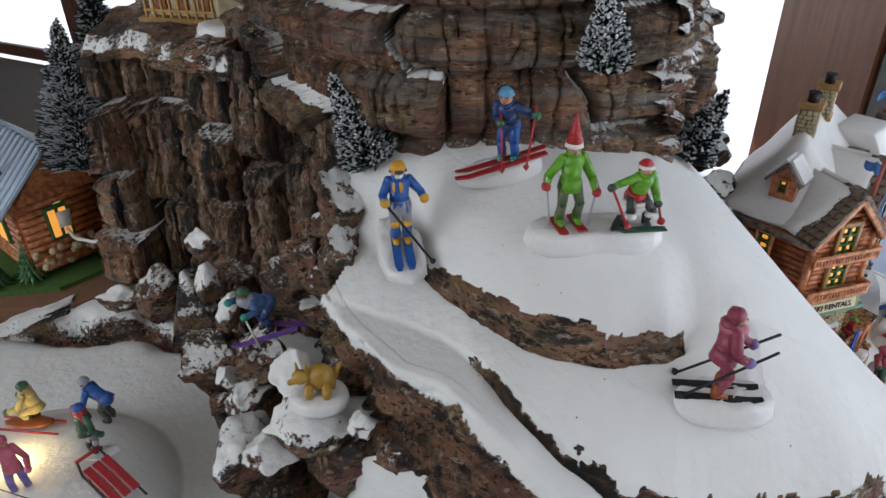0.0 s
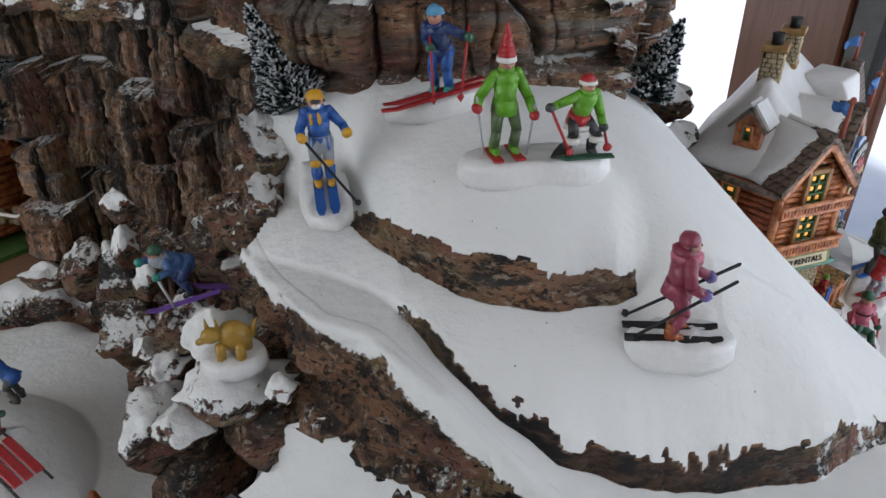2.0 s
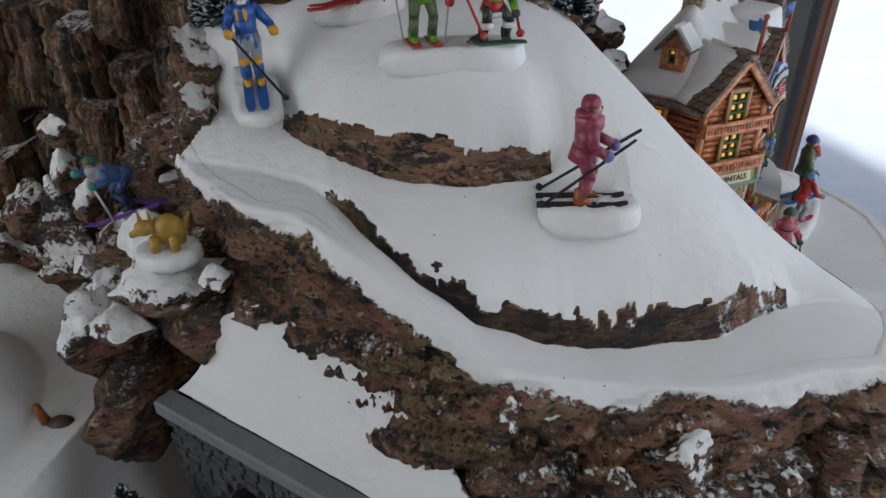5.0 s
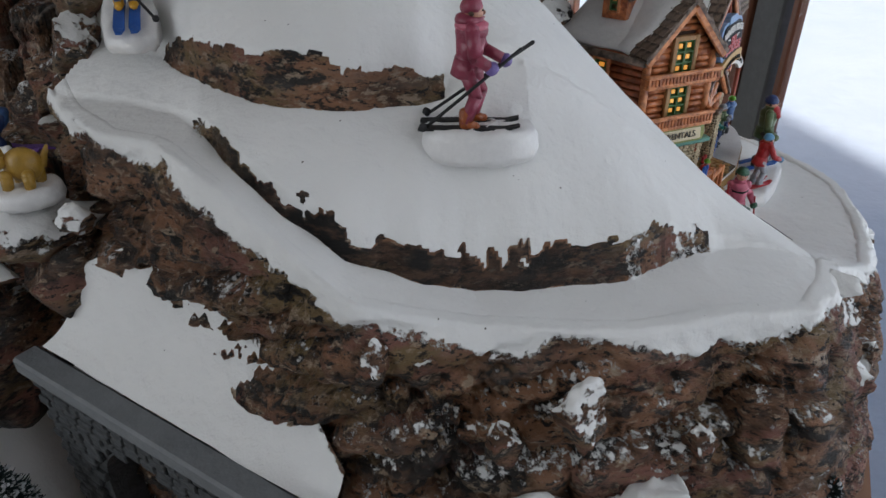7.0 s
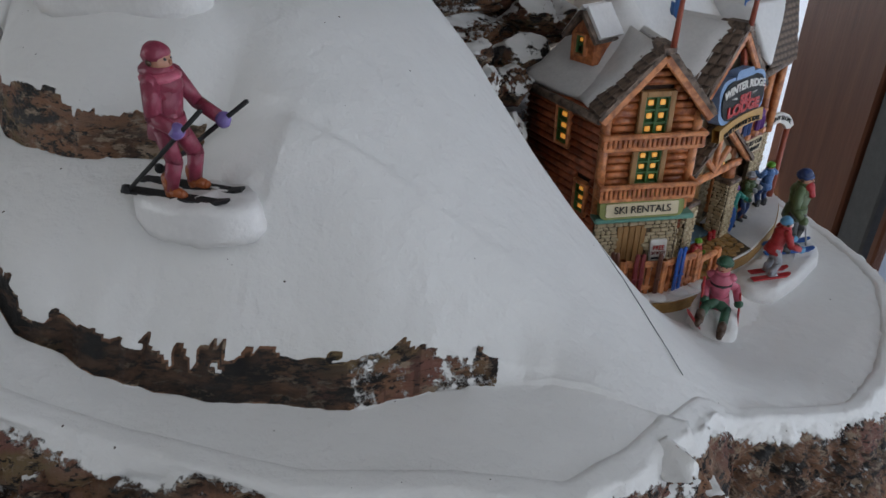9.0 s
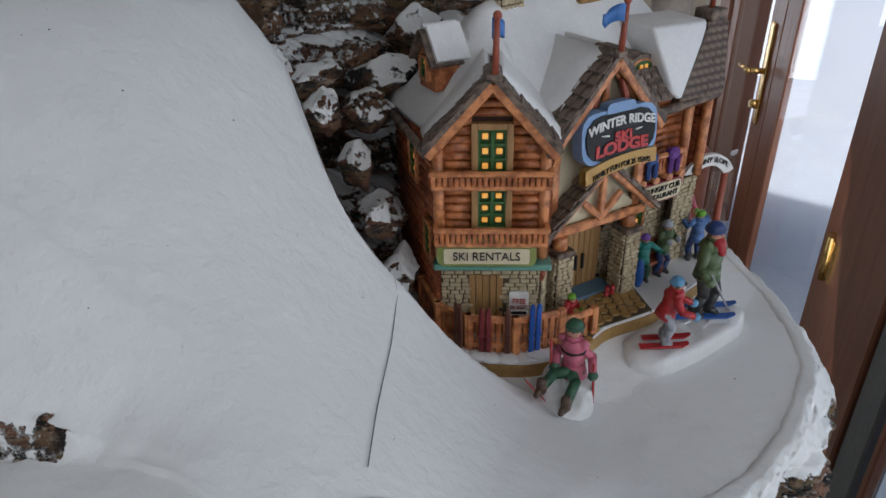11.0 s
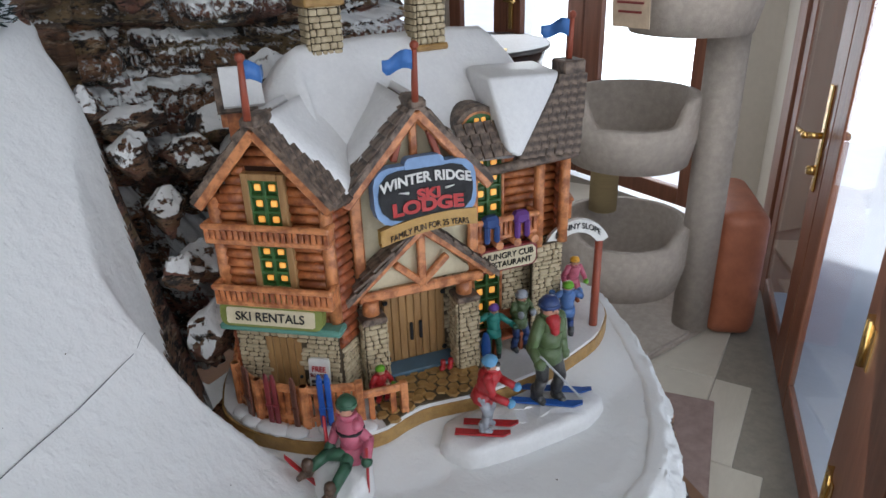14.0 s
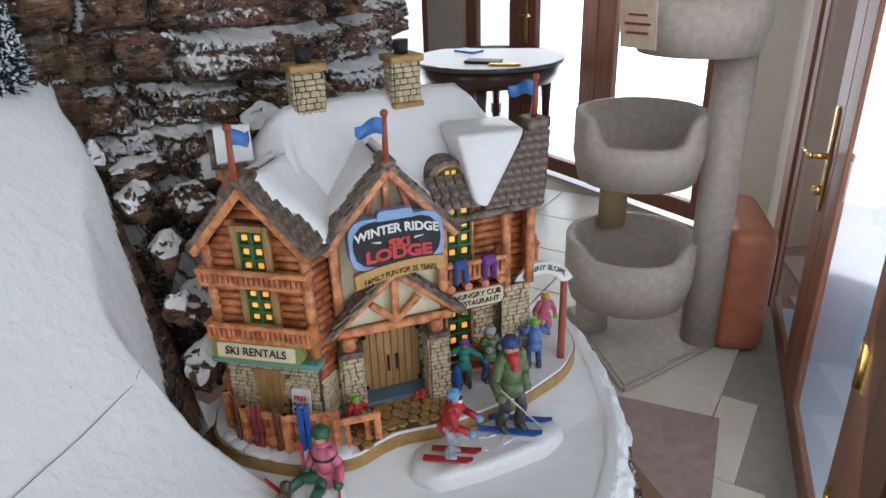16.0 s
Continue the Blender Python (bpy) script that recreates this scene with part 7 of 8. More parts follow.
def stance(o, rz, H, lean=0.0, crouch=0.0, spread=0.09, hands=((-0.22, 0.14, 0.52), (0.22, 0.14, 0.52)), step=0.0, up=0.0):
    """Joints of a standing figure at o that faces rz degrees (0: towards -y). Offsets are in heights: side, forward, up."""
    r = Matrix.Rotation(radians(rz), 3, "Z")
    sd, fw = r @ Vector((-1, 0, 0)), r @ Vector((0, -1, 0))
    o = Vector(o)
    at = lambda s, f, z: o + (sd * s + fw * f + Vector((0, 0, z))) * H
    hipz = 0.50 - 0.20 * crouch
    hip = at(0, -0.10 * crouch, hipz)
    ch = at(0, -0.10 * crouch + math.sin(radians(lean)) * 0.25, hipz + 0.25 * math.cos(radians(lean)))
    hd = at(0, -0.10 * crouch + math.sin(radians(lean * 0.85)) * 0.43, hipz + 0.415 * math.cos(radians(lean * 0.8)))
    P = {"hip": hip, "chest": ch, "head": hd, "side": sd, "fwd": fw,
         "foot_l": at(-spread, step, 0.0), "foot_r": at(spread, -step, 0.0),
         "knee_l": at(-spread, step * 0.7 + 0.05 + 0.10 * crouch, 0.27 - 0.04 * crouch), "knee_r": at(spread, -step * 0.5 + 0.05 + 0.10 * crouch, 0.27 - 0.04 * crouch)}
    for (hx, hf, hz), n, s in ((hands[0], "l", -1), (hands[1], "r", 1)):
        P["hand_" + n] = at(hx, hf, hz)
        sh = ch + sd * s * 0.10 * H + Vector((0, 0, 0.05 * H))
        P["elbow_" + n] = (sh + P["hand_" + n]) / 2 + (sd * s * 0.05 - fw * 0.05 - Vector((0, 0, 0.05))) * H
    return P, at


def oval(cx, cy, a, b, rz, n=14, pinch=0.0):
    r = radians(rz)
    pts = []
    for i in range(n):
        t = 2 * math.pi * i / n
        x, y = a * math.cos(t), b * math.sin(t) * (1 - pinch * math.exp(-(math.cos(t) / 0.35) ** 2))
        pts.append((cx + x * math.cos(r) - y * math.sin(r), cy + x * math.sin(r) + y * math.cos(r)))
    return pts


# plum-suited skier on the middle terrace
s = Sculpt()
zb = 1.2455
s.mound(oval(0.1655, 0.2835, 0.028, 0.0145, -4), zb - 0.002, zb + 0.0140, 3)
P, at = stance((0.1605, 0.284, zb + 0.0140), 84, 0.059, lean=6, crouch=0.15, spread=0.085, hands=((-0.17, 0.28, 0.47), (0.15, 0.17, 0.50)), step=0.03)
s.person(P, 0.059, "rose", "rose", "rust", "rose", "lilac", "hood")
for hd, sx in (("hand_l", -0.22), ("hand_r", 0.12)):
    s.limb(P[hd] + Vector((0.012, -0.002, 0.009)), at(sx, -0.36, 0.0), 0.0009, 0.0008, "black", 6)
    s.blob(at(sx, -0.36, 0.02), 0.0022, "black", 6)
for sx in (-0.09, 0.09):
    s.ski(at(sx, -0.40, -0.008), at(sx, 0.40, -0.008), 0.0026, "black")
s.blob(P["chest"] + Vector((0.0, 0, 0.004)), (0.0078, 0.0075, 0.003), "pink")
s.done("skier_figurine", "plum-red suited skier figurine with black poles on a white base")

# green elf skier and the crouching one on a shared base
s = Sculpt()
zb = 1.315
s.mound(oval(0.097, 0.362, 0.043, 0.0185, 4, 20, 0.25), zb - 0.006, zb + 0.010, 5)
P, at = stance((0.080, 0.362, zb + 0.0105), 14, 0.056, lean=4, crouch=0.1, spread=0.10, hands=((-0.26, 0.12, 0.40), (0.29, 0.05, 0.50)))
s.person(P, 0.056, "green", "olive", "green", "red", "red", "cone")
s.blob(P["head"] + Vector((0.001, -0.004, -0.001)), 0.0012, "pink", 6)
for hd, (sx, sf) in (("hand_l", (-0.20, 0.10)), ("hand_r", (0.20, 0.0))):
    s.limb(P[hd] + Vector((0, 0, 0.006)), at(sx, sf, 0.0), 0.0007, 0.0006, "steel", 6)
for sx in (-0.10, 0.12):
    s.ski(at(sx, -0.14, 0.0), at(sx, 0.30, 0.0), 0.0027, "red")
P, at = stance((0.121, 0.360, zb + 0.0105), 18, 0.050, lean=22, crouch=0.55, spread=0.13, hands=((-0.22, 0.10, 0.30), (0.40, 0.05, 0.58)), step=0.03)
s.person(P, 0.050, "green", "gdark", "gdark", "red", "gdark", "santa", skirt="red")
s.band(P["hip"] - Vector((0, 0, 0.006)), P["hip"] - Vector((0, 0, 0.003)), 0.0080, 0.0078, "white")
for n in "lr":
    s.band(P["knee_" + n] - Vector((0, 0, 0.004)), P["knee_" + n] - Vector((0, 0, 0.001)), 0.0040, 0.0040, "white")
s.limb(P["hand_r"], at(0.22, 0.20, 0.12), 0.0008, 0.0008, "red", 6)
s.blob(at(0.22, 0.20, 0.12), 0.0022, "red", 6)
s.limb(P["hand_l"], at(-0.24, 0.18, 0.10), 0.0008, 0.0008, "red", 6)
s.blob(at(-0.24, 0.18, 0.10), 0.0026, "red", 6)
s.ski(at(-0.30, 0.22, 0.0), at(0.30, 0.10, 0.0), 0.0025, "dkgreen")
s.ski(at(0.08, -0.2, 0.02), at(0.38, 0.16, 0.02), 0.0025, "gdark")
s.done("elf_figurine", "two green-clad elf skier figurines on one white base")

# blue skier with red skis by the back wall
s = Sculpt()
zb = 1.330
s.mound(oval(0.040, 0.425, 0.031, 0.013, 14), zb - 0.006, zb + 0.008, 7, tilt=(0.15, 0.0))
P, at = stance((0.046, 0.426, zb + 0.010), -18, 0.058, lean=34, crouch=0.25, spread=0.08, hands=((-0.34, 0.12, 0.62), (0.04, 0.22, 0.52)))
s.person(P, 0.058, "navy", "blue", "teal", "sky", "dkgreen", "cap")
for hd, (sx, sf) in (("hand_l", (-0.27, 0.2)), ("hand_r", (-0.02, 0.34))):
    s.limb(P[hd] + Vector((0, 0, 0.006)), at(sx, sf, -0.02), 0.0008, 0.0007, "red", 6)
    s.blob(at(sx, sf, 0.02), 0.002, "red", 6)
for k in (-0.006, 0.005):
    s.ski((0.072, 0.432 + k, zb + 0.014), (0.010, 0.408 + k, zb + 0.004), 0.0027, "red")
s.done("skier_figurine", "blue-suited skier figurine with red skis and poles")

# blue and yellow racer
s = Sculpt()
zb = 1.284
s.mound([(-0.046, 0.415), (-0.030, 0.418), (-0.014, 0.402), (-0.009, 0.378), (-0.018, 0.365), (-0.036, 0.372), (-0.044, 0.392)], zb - 0.010, zb + 0.008, 9, tilt=(0.0, 0.42))
P, at = stance((-0.027, 0.392, zb + 0.010), 12, 0.060, lean=8, crouch=0.12, spread=0.065, hands=((-0.27, 0.08, 0.56), (0.17, 0.14, 0.56)))
s.person(P, 0.060, "blue", "grey", "yellow", "yellow", "yellow", "goggles")
for sx in (-0.035, 0.035):
    s.blob(P["chest"] + Vector((sx * 0.064, -0.0062, 0.001)), (0.0014, 0.0012, 0.004), "yellow", 6)
s.band(P["hip"] + Vector((0, 0, -0.006)), P["hip"] + Vector((0, 0, 0.004)), 0.0078, 0.0072, "grey")
for n in "lr":
    s.blob(P["knee_" + n] + Vector((0, -0.001, 0)), (0.0036, 0.0036, 0.0028), "yellow", 8)
    s.limb(P["knee_" + n] - Vector((0, 0, 0.003)), P["knee_" + n] - Vector((0, 0, 0.008)), 0.0034, 0.0034, "blue")
s.limb(P["hand_r"], (-0.004, 0.368, 1.293), 0.0009, 0.0008, "black", 6)
s.blob((-0.004, 0.368, 1.293), 0.0021, "black", 6)
for sx in (-0.07, 0.07):
    a, b = at(sx, -0.12, 0.05), at(sx, 0.40, -0.16)
    s.ski(a, b, 0.0030, "blue", 0.1)
s.done("racer_figurine", "blue and yellow ski racer figurine on a sloping white base")

# skier with violet skis on the cliff rocks
s = Sculpt()
P, at = stance((-0.140, 0.418, 1.196), -42, 0.058, lean=58, crouch=0.35, spread=0.07, hands=((-0.20, 0.42, 0.52), (0.14, 0.44, 0.60)))
s.person(P, 0.058, "denim", "navy", "gdark", "dkgreen", "teal", "cap")
s.limb(P["chest"], P["chest"] + Vector((-0.004, -0.004, 0.004)), 0.0068, 0.0062, "grey", 10)
s.limb(P["hand_l"], at(-0.22, 0.30, 0.0), 0.0010, 0.0009, "white", 6)
s.ski((-0.116, 0.414, 1.199), (-0.166, 0.402, 1.189), 0.0027, "purple")
s.ski((-0.090, 0.424, 1.197), (-0.138, 0.420, 1.199), 0.0027, "purple")
s.done("skier_figurine", "denim-blue skier figurine with violet skis bent forward on rocks")

# small golden animal on the snowy outcrop
s = Sculpt()
zb = 1.213
s.mound(oval(-0.080, 0.325, 0.020, 0.016, 0), zb - 0.006, zb + 0.004, 11)
o = Vector((-0.080, 0.326, zb + 0.004))
s.blob(o + Vector((0.002, 0.002, 0.010)), (0.0105, 0.008, 0.010), "gold", 12)
s.blob(o + Vector((-0.010, -0.003, 0.014)), (0.0060, 0.0052, 0.0050), "gold", 10)
s.limb(o + Vector((-0.010, -0.003, 0.013)), o + Vector((-0.0165, -0.006, 0.0115)), 0.0036, 0.0022, "gold", 8)
for dx in (-0.012, -0.006):
    s.limb(o + Vector((dx, -0.001, 0.017)), o + Vector((dx - 0.001, 0.0, 0.0235)), 0.0017, 0.0005, "gold", 6)
for dx, dy in ((-0.005, -0.006), (0.007, -0.006), (0.008, 0.004), (-0.003, 0.004)):
    s.limb(o + Vector((dx, dy, 0.007)), o + Vector((dx, dy - 0.001, 0.001)), 0.0033, 0.0030, "gold", 8)
s.limb(o + Vector((0.011, 0.004, 0.010)), o + Vector((0.015, 0.006, 0.019)), 0.0028, 0.001, "gold", 6)
s.done("animal_figurine", "golden seated animal figurine on a white base", "figurine")

# rust-coloured animal low by the rocks
s = Sculpt()
o = Vector((-0.196, 0.330, 1.052))
s.mound(oval(o.x, o.y, 0.021, 0.016, 20), o.z - 0.03, o.z + 0.004, 13)
s.blob(o + Vector((0.004, 0.002, 0.013)), (0.011, 0.008, 0.008), "brown", 10)
s.blob(o + Vector((-0.007, -0.004, 0.010)), (0.006, 0.006, 0.006), "rust", 10)
s.limb(o + Vector((-0.006, 0.002, 0.016)), o + Vector((-0.010, 0.004, 0.030)), 0.004, 0.003, "rust", 8)
s.limb(o + Vector((-0.008, -0.008, 0.010)), o + Vector((-0.008, -0.010, 0.003)), 0.003, 0.002, "rust", 8)
s.limb(o + Vector((0.010, -0.004, 0.008)), o + Vector((0.012, -0.006, 0.003)), 0.003, 0.002, "gdark", 8)
s.done("animal_figurine", "rust and brown animal figurine on a snowy base", "figurine")

# sledding party on the mound
s = Sculpt()
P, at = stance((-0.346, 0.396, 1.112), -84, 0.052, lean=14, crouch=0.9, spread=0.08, hands=((-0.2, 0.25, 0.40), (0.2, 0.25, 0.40)), step=0.0)
s.person(P, 0.052, "cream", "cream", "brown", "dkgreen", "olive", "cap")
for k in (-0.007, 0.007):
    s.limb((-0.375, 0.392 + k, 1.113), (-0.318, 0.386 + k, 1.115), 0.0011, 0.0011, "red", 6)
s.blob((-0.346, 0.389, 1.118), (0.022, 0.008, 0.0015), "rust", 10)
P, at = stance((-0.286, 0.404, 1.107), -92, 0.054, lean=48, crouch=0.3, spread=0.07, hands=((-0.2, 0.40, 0.42), (0.2, 0.40, 0.42)))
s.person(P, 0.052, "blue", "gdark", "gdark", "grey", "red", "cap")
s.done("sledding_figurine", "child on a sled pushed by a boy in blue, figurine")
s = Sculpt()
s.mound([(-0.296, 0.352), (-0.272, 0.356), (-0.262, 0.372), (-0.285, 0.370)], 1.098, 1.1125, 15)
P, at = stance((-0.281, 0.364, 1.1125), 150, 0.050, lean=6, crouch=0.1, spread=0.07, hands=((-0.22, 0.2, 0.48), (0.22, 0.1, 0.40)))
s.person(P, 0.050, "dkgreen", "grey", "gdark", "blue", "dkgreen", "cap")
s.limb(P["chest"] + Vector((0, 0, 0.006)), P["chest"] + Vector((0.004, -0.004, -0.002)), 0.0055, 0.002, "red", 10)
s.done("child_figurine", "child figurine in a green coat and red scarf")
s = Sculpt()
P, at = stance((-0.319, 0.327, 1.108), 34, 0.058, lean=0, crouch=0.1, spread=0.08, hands=((-0.18, 0.2, 0.50), (0.2, 0.22, 0.42)))
s.person(P, 0.050, "pink", "lilac", "pink", "pink", "pink", "cap")
s.limb(P["hand_r"], (-0.282, 0.312, 1.108), 0.0005, 0.0005, "brown", 5)
s.done("child_figurine", "child figurine in pink with violet trousers")

sled = thing("sled", "little red wooden sled with black runners on the snow", "sled")
SM = pose(-0.254, 0.336, 1.107, 0, -10, 146) @ Matrix.Diagonal((1.1, 1.0, 1.0, 1))
for y in (-0.0075, 0.0, 0.0075):
    bm = bmesh.new()
    box(bm, SM @ pose(0, y, 0.008), (0.038, 0.0062, 0.0016), 0.0005)
    part("slat", bm, C["red"], sled)
for y in (-0.011, 0.011):
    bm = bmesh.new()
    tube(bm, SM @ Vector((-0.024, y, 0.001)), SM @ Vector((0.020, y, 0.001)), 0.001, seg=6)
    tube(bm, SM @ Vector((0.020, y, 0.001)), SM @ Vector((0.028, y * 0.8, 0.009)), 0.001, seg=6)
    for x in (-0.013, 0.012):
        tube(bm, SM @ Vector((x, y, 0.001)), SM @ Vector((x, y * 0.8, 0.008)), 0.001, seg=6)
    part("runner", bm, C["gdark"], sled)
bm = bmesh.new()
tube(bm, SM @ Vector((0.028, -0.010, 0.009)), SM @ Vector((0.028, 0.010, 0.009)), 0.0015, seg=8)
part("steering_bar", bm, C["red"], sled)

# seated skier before the lodge
s = Sculpt()
s.mound(oval(0.421, 0.503, 0.017, 0.019, 30), 1.052, 1.078, 17, tilt=(-0.1, 0.5))
P, at = stance((0.423, 0.507, 1.062), -16, 0.058, lean=-4, crouch=0.95, spread=0.10, hands=((-0.24, 0.10, 0.34), (0.24, 0.06, 0.34)))
P["foot_l"], P["foot_r"] = Vector((0.408, 0.490, 1.078)), Vector((0.424, 0.488, 1.070))
P["knee_l"], P["knee_r"] = Vector((0.413, 0.500, 1.086)), Vector((0.427, 0.499, 1.084))
P["hip"], P["chest"], P["head"] = Vector((0.423, 0.512, 1.084)), Vector((0.422, 0.512, 1.101)), Vector((0.4215, 0.5105, 1.1145))
P["elbow_l"], P["elbow_r"] = Vector((0.412, 0.512, 1.096)), Vector((0.4335, 0.513, 1.095))
P["hand_l"], P["hand_r"] = Vector((0.412, 0.505, 1.088)), Vector((0.436, 0.506, 1.086))
s.person(P, 0.064, "pink", "dkgreen", "brown", "dkgreen", "dkgreen", "cap")
s.band(P["chest"] + Vector((0, 0, -0.002)), P["chest"] + Vector((0, 0, -0.0005)), 0.0082, 0.0082, "black")
s.ski((0.414, 0.496, 1.062), (0.398, 0.484, 1.090), 0.0022, "red", 0.3)
s.limb((0.411, 0.504, 1.068), (0.409, 0.506, 1.106), 0.0011, 0.0011, "red", 6)
s.limb((0.438, 0.503, 1.068), (0.436, 0.507, 1.094), 0.0009, 0.0009, "red", 6)
s.done("seated_skier_figurine", "seated skier figurine in a pink coat with a raised red ski")

# instructor and child
s = Sculpt()
s.mound([(0.445, 0.575), (0.453, 0.556), (0.474, 0.555), (0.498, 0.583), (0.523, 0.622), (0.526, 0.645), (0.510, 0.652), (0.486, 0.626), (0.462, 0.600)], 1.053, 1.069, 19)
P, at = stance((0.494, 0.622, 1.0705), 62, 0.074, lean=2, crouch=0.05, spread=0.085, hands=((-0.20, -0.02, 0.38), (0.20, 0.14, 0.50)), step=0.03)
s.person(P, 0.074, "olive", "gdark", "gdark", "navy", "olive", "cap")
s.limb(P["chest"] + Vector((0.003, -0.003, 0.006)), P["chest"] + Vector((0.006, -0.006, 0.001)), 0.005, 0.003, "red", 10)
s.limb(P["hand_r"] + Vector((0, 0, 0.006)), (0.514, 0.634, 1.069), 0.0009, 0.0008, "steel", 6)
for k in (-0.008, 0.008):
    c = Vector((0.4945, 0.6215 + k, 1.0708))
    s.ski(c - Vector((0.019, 0.004 , 0)), c + Vector((0.023, 0.012, 0)), 0.0028, "blue")
P, at = stance((0.472, 0.577, 1.0705), 105, 0.054, lean=14, crouch=0.15, spread=0.08, hands=((-0.14, 0.34, 0.52), (0.14, 0.32, 0.50)))
s.person(P, 0.054, "red", "grey", "grey", "sky", "sky", "goggles")
for k in (-0.0055, 0.0055):
    c = Vector((0.472, 0.577 + k, 1.0708))
    s.ski(c - Vector((0.014, 0.006, 0)), c + Vector((0.017, 0.007, 0)), 0.0026, "red")
s.done("instructor_figurine", "instructor in olive and child in red on skis, one figurine")


# small painted people of the lodge's plinth
def small(o, rz, H, *cols, lean=0, crouch=0.1, hands=((-0.2, 0.14, 0.45), (0.2, 0.14, 0.45)), label=""):
    q = Sculpt()
    P, at = stance(o, rz, H, lean=lean, crouch=crouch, hands=hands)
    q.person(P, H, *cols)
    ob = q.done("skier_relief", label, "")
    ob.parent = lodge
    return ob


small((0.448, 0.640, 1.0785), 25, 0.040, "teal", "dkgreen", "gdark", "purple", "dkgreen", hands=((-0.36, 0.05, 0.62), (0.36, 0.05, 0.62)), label="child in teal with arms held out")
small((0.460, 0.656, 1.0785), 55, 0.047, "olive", "navy", "gdark", "grey", "grey", lean=8, hands=((-0.1, 0.2, 0.7), (0.1, 0.2, 0.7)), label="person in mottled olive with a pale hat")
small((0.483, 0.686, 1.0785), 215, 0.045, "denim", "navy", "gdark", "green", "denim", hands=((-0.22, 0.1, 0.75), (0.22, 0.1, 0.75)), label="person in blue with a green hat, arms raised")
small((0.470, 0.735, 1.080), 40, 0.042, "pink", "pink", "rust", "yellow", "green", crouch=0.4, lean=15, label="skier in pink coming down the slope")
small((0.409, 0.560, 1.0785), 60, 0.034, "red", "red", "gdark", "green", "green", crouch=0.7, lean=20, label="crouching child in red with a green hat")
for x, y, mm in ((0.443, 0.628, C["blue"]), (0.4275, 0.6045, C["red"]), (0.431, 0.6085, C["red"])):
    bm = bmesh.new()
    if mm is C["blue"]:
        ball(bm, (x + 0.004, y + 0.002, 1.090), (0.0038, 0.0016, 0.013), seg=10)
        part("snowboard", bm, mm, lodge, "blue snowboard")
    else:
        ball(bm, (x, y, 1.0835), (0.002, 0.003, 0.002), seg=8)
        tube(bm, (x, y + 0.001, 1.083), (x, y + 0.001, 1.089), 0.0017, seg=8)
        part("ski_boot", bm, mm, lodge)

# hairline seam in the slope
sc = smooth_curve([(0.3135, 0.4845), (0.330, 0.458), (0.346, 0.416), (0.360, 0.372), (0.372, 0.338)], 60)[:, :2]
bm = bmesh.new()
for i in range(59):
    tube(bm, (sc[i, 0], sc[i, 1], SEAM(sc[i, 0], sc[i, 1])), (sc[i + 1, 0], sc[i + 1, 1], SEAM(sc[i + 1, 0], sc[i + 1, 1])), 0.00026, seg=5, caps=False)
part("seam", bm, M_GREYT, ski_hill, "hairline crack in the flock")

# ---- far left of the display ----
cabin = thing("log_cabin", "orange log cabin with a blue-grey tin roof on green flock", "model house")
CM = pose(-0.508, 0.715, 1.094, 0, 0, -38) @ Matrix.Diagonal((1.32, 1.32, 1.4, 1))
bm = bmesh.new()
prism(bm, [(CM @ Vector((x, y, 0)))[:2] for x, y in ((-0.085, -0.055), (-0.03, -0.072), (0.05, -0.066), (0.082, -0.03), (0.085, 0.04), (0.02, 0.06), (-0.085, 0.05))], 1.086, 1.096)
part("lawn", bm, M_GRASS, cabin, "green flocked base")
bm = bmesh.new()
box(bm, CM @ pose(0, 0, 0.04), (0.108, 0.068, 0.07))
cw_ = part("wall_core", bm, M_WOODD, cabin)
for k in range(11):
    z = 0.008 + 0.0062 * k
    for a, b in (((-0.055, -0.035), (0.055, -0.035)), ((0.055, -0.035), (0.055, 0.035)), ((-0.055, 0.035), (0.055, 0.035)), ((-0.055, -0.035), (-0.055, 0.035))):
        bm = bmesh.new()
        tube(bm, CM @ Vector((*a, z)), CM @ Vector((*b, z)), 0.0046, seg=7)
        part("log", bm, M_WOOD, cw_)
for sgn in (-1, 1):
    bm = bmesh.new()
    slab(bm, [CM @ Vector(p) for p in ((-0.065, sgn * 0.052, 0.062), (0.065, sgn * 0.052, 0.062), (0.065, 0, 0.108), (-0.065, 0, 0.108))], 0.003 * -sgn)
    rf = part("roof", bm, M_TIN, cabin, "corrugated blue-grey tin roof")
    for i in range(14):
        bm = bmesh.new()
        x = -0.062 + 0.0095 * i
        tube(bm, CM @ Vector((x, sgn * 0.053, 0.0645)), CM @ Vector((x, 0, 0.111)), 0.0022, seg=6)
        part("roof_rib", bm, M_TIN, rf)
for x, y, z in ((0.03, -0.03, 0.085), (-0.03, -0.04, 0.076)):
    bm = bmesh.new()
    tube(bm, CM @ Vector((x, y, z)), CM @ Vector((x, y, z + 0.018)), 0.004, seg=8)
    part("vent_pipe", bm, C["gdark"], cabin)
for x in (-0.02, 0.024):
    bm = bmesh.new()
    box(bm, CM @ pose(x, -0.039, 0.042), (0.017, 0.004, 0.026), 0.001)
    w_ = part("window", bm, M_GREEN, cabin)
    for i in (-1, 1):
        bm = bmesh.new()
        box(bm, CM @ pose(x + 0.004 * i, -0.0412, 0.042), (0.005, 0.001, 0.02), 0.0004)
        part("pane", bm, M_LIT, w_)
bm = bmesh.new()
slab(bm, [CM @ Vector(p) for p in ((0.0555, -0.036, 0.068), (0.0555, 0.036, 0.068), (0.0555, 0, 0.104))], 0.004)
part("gable", bm, M_WOOD, cabin)
bm = bmesh.new()
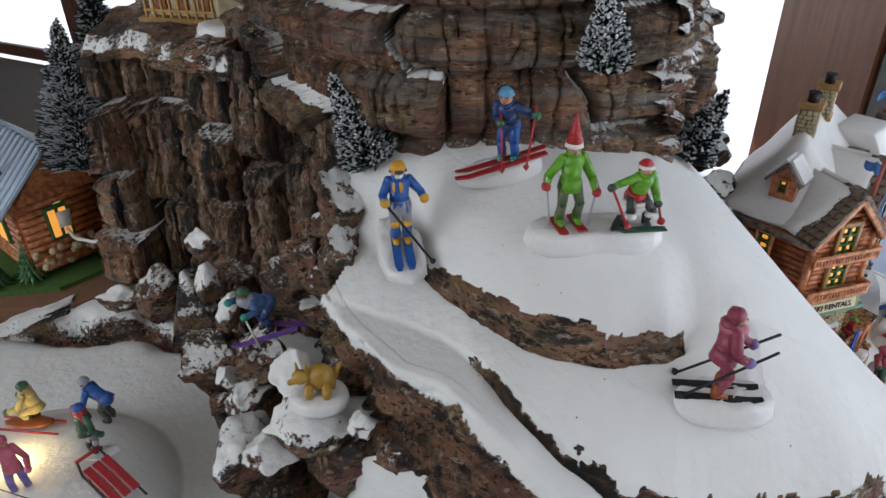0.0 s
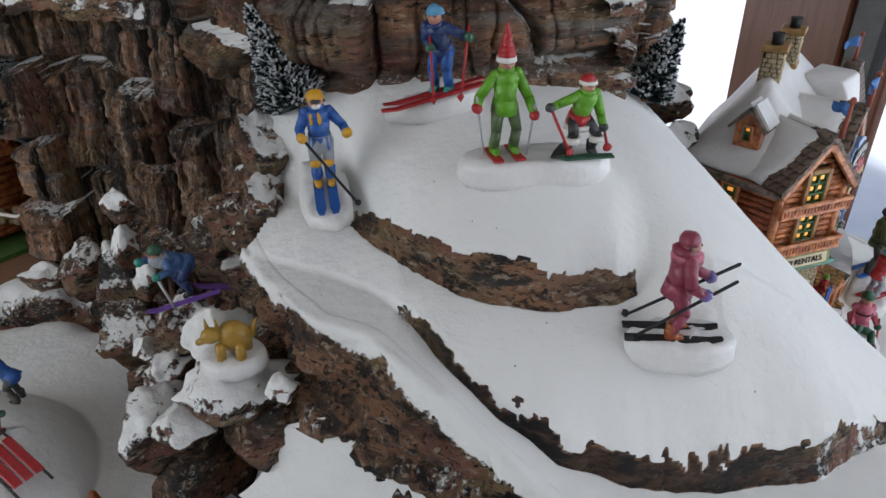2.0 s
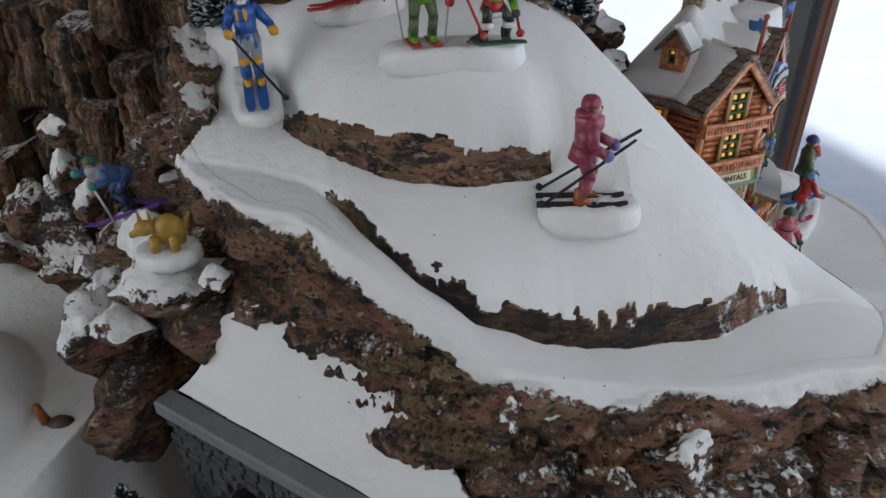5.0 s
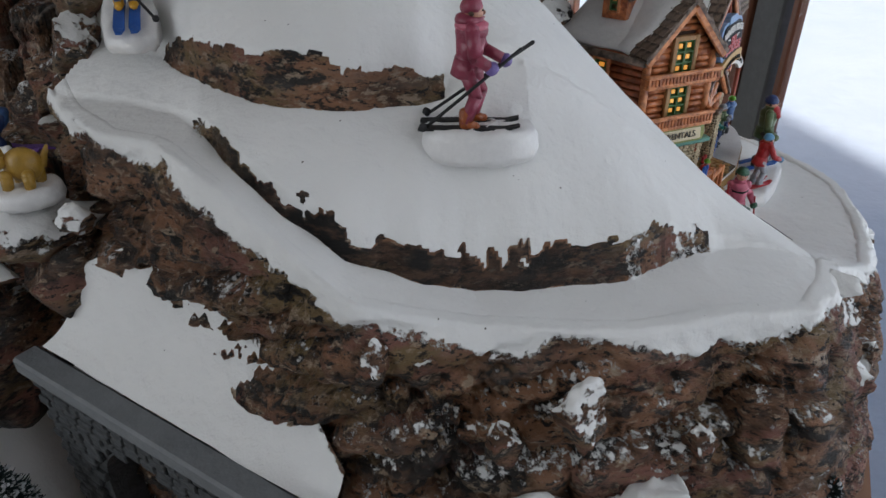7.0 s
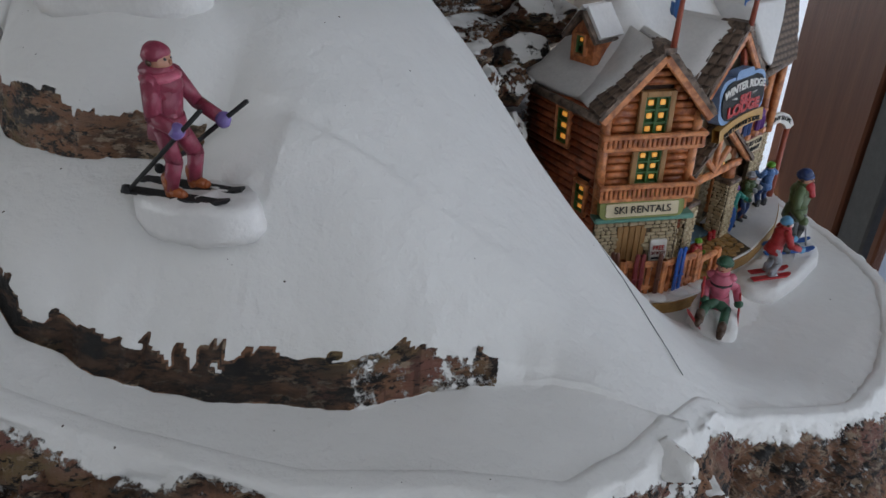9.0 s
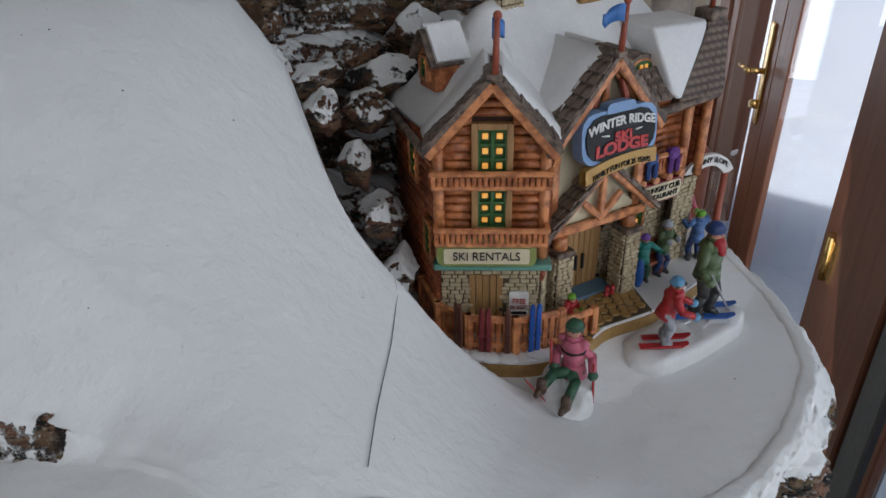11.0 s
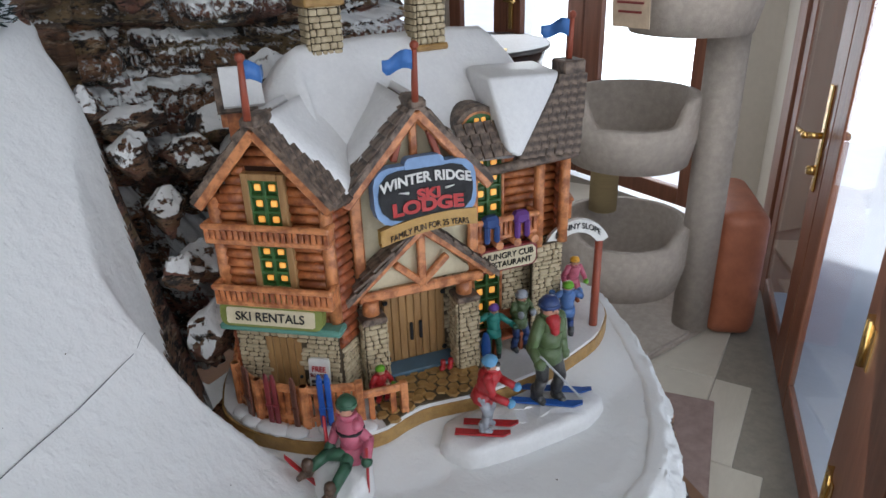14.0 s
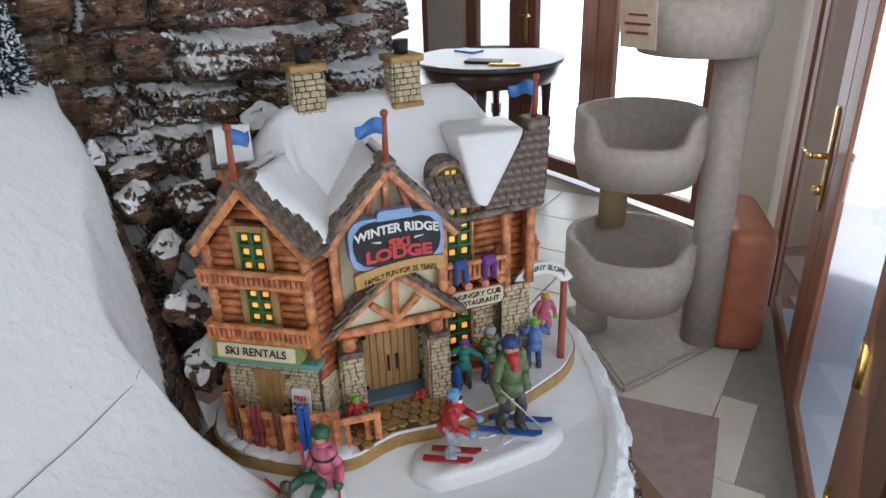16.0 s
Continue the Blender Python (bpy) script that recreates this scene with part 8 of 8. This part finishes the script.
box(bm, CM @ pose(0.0595, -0.006, 0.046), (0.004, 0.020, 0.030), 0.001)
w_ = part("window", bm, M_GREEN, cabin)
for i in (-1, 1):
    bm = bmesh.new()
    box(bm, CM @ pose(0.0617, -0.006 + 0.0045 * i, 0.046), (0.001, 0.006, 0.024), 0.0004)
    part("pane", bm, M_LIT, w_)
rng = random.Random(2)
for i in range(26):
    bm = bmesh.new()
    ball(bm, CM @ Vector((0.06 + rng.uniform(0, 0.008), -0.035 + 0.0028 * i, 0.008 + rng.uniform(0, 0.02))), rng.uniform(0.003, 0.0055), seg=7)
    part("stone", bm, M_STONE, cabin)
lampo = thing("light_cord", "white plug-in lamp and cord behind the cabin", "lamp")
bm = bmesh.new()
tube(bm, (-0.452, 0.668, 1.168), (-0.448, 0.664, 1.150), 0.011, 0.008, 12)
part("socket", bm, M_WHITE, lampo)
bm = bmesh.new()
ball(bm, (-0.4535, 0.669, 1.172), (0.008, 0.008, 0.009), seg=12)
part("bulb", bm, M_BULB, lampo, "small warm bulb")
bm = bmesh.new()
cc = smooth_curve([(-0.448, 0.664, 1.150), (-0.435, 0.655, 1.139), (-0.41, 0.65, 1.137), (-0.388, 0.648, 1.148)], 20)
for p, q in zip(cc, cc[1:]):
    tube(bm, p, q, 0.0022, seg=7, caps=False)
part("cord", bm, M_WHITE, lampo)
gl = new("mound_lamp", bpy.data.lights.new("mound_lamp", "POINT"))
gl.data.energy, gl.data.color, gl.data.shadow_soft_size = 0.05, (1.0, 0.72, 0.25), 0.006
gl.location = (-0.335, 0.350, 1.122)


def ceramic_tree(x, y, z, h, r, seed):
    t = thing("ceramic_tree", "small dark green ceramic conifer on the lawn", "model tree")
    rng = random.Random(seed)
    bm = bmesh.new()
    for k in range(6):
        f = k / 6
        for i in range(12):
            a = i * math.pi / 6 + k * 0.4
            rr = r * (1 - f) * rng.uniform(0.85, 1.1)
            tube(bm, (x, y, z + h * (f + 0.2)), (x + rr * math.cos(a), y + rr * math.sin(a), z + h * (f * 0.85 + 0.04)), r * 0.32 * (1 - f * 0.7), 0.0008, 5)
    part("crown", bm, M_GREEN, t)
    bm = bmesh.new()
    tube(bm, (x, y, z - 0.004), (x, y, z + h * 0.5), r * 0.15, seg=8)
    part("trunk", bm, M_WOODD, t)


ceramic_tree(-0.487, 0.636, 1.096, 0.048, 0.020, 1)
ceramic_tree(-0.520, 0.622, 1.096, 0.036, 0.016, 2)

# feet of two houses on the cliff's ledge
hs = thing("balcony_house", "ochre house with a balcony rail on the cliff ledge", "model house")
HM = pose(-0.275, 0.735, 1.366, 0, 0, -14)
bm = bmesh.new()
box(bm, HM @ pose(0, 0, 0.003), (0.10, 0.06, 0.006), 0.0015)
part("plinth", bm, M_PAVE, hs)
bm = bmesh.new()
box(bm, HM @ pose(0, 0.006, 0.044), (0.084, 0.046, 0.076), 0.001)
part("wall", bm, M_CREAM, hs)
bm = bmesh.new()
box(bm, HM @ pose(0, -0.026, 0.013), (0.086, 0.002, 0.003), 0.0006)
box(bm, HM @ pose(0, -0.026, 0.031), (0.086, 0.003, 0.003), 0.0006)
part("rail", bm, M_GOLD, hs)
for i in range(9):
    bm = bmesh.new()
    box(bm, HM @ pose(-0.04 + 0.01 * i, -0.026, 0.019), (0.0028, 0.0028, 0.028), 0.0005)
    part("rail_post", bm, M_GOLD, hs)
for i in range(3):
    bm = bmesh.new()
    box(bm, HM @ pose(-0.026 + 0.026 * i, -0.018, 0.030), (0.014, 0.003, 0.034), 0.0006)
    w_ = part("window", bm, M_WOODD, hs)
for sgn in (-1, 1):
    bm = bmesh.new()
    slab(bm, [HM @ Vector(p) for p in ((-0.05, sgn * 0.034, 0.078), (0.05, sgn * 0.034, 0.078), (0.05, 0.004, 0.11), (-0.05, 0.004, 0.11))], 0.004 * -sgn)
    part("roof", bm, M_GLAZE, hs)
sb = Sculpt()
sb.mound(oval(-0.212, 0.668, 0.036, 0.024, 10), 1.362, 1.378, 23)
sb.done("snow_base", "pale pink-white resin base on the cliff ledge", "ornament")
wp = thing("wishing_well", "small ochre stone ornament standing on a white base", "ornament")
bm = bmesh.new()
box(bm, pose(-0.205, 0.672, 1.392, 0, 0, 10), (0.040, 0.022, 0.028), 0.002)
part("body", bm, M_STONE, wp)
bm = bmesh.new()
box(bm, pose(-0.205, 0.672, 1.409, 0, 0, 10), (0.048, 0.030, 0.006), 0.002)
part("top", bm, M_GLAZE, wp)

# floor tiles, nearest part of the room
for i in range(7):
    for j in range(10):
        x, y = -1.35 + 0.4 * i, 0.9 + 0.4 * j
        left, right = x - 0.1985, min(x + 0.1985, 1.02 - 0.2 * (y + 0.2))
        if right - left < 0.04 or y > 3.5 - 0.4647 * (x - 0.45) - 0.25:
            continue
        ob = new("tile", tile_me)
        ob.parent = floor
        ob.matrix_basis = pose((left + right) / 2, y, -0.0045, 0, 0, 0) @ Matrix.Diagonal(((right - left) / 0.397, 1, 1, 1))
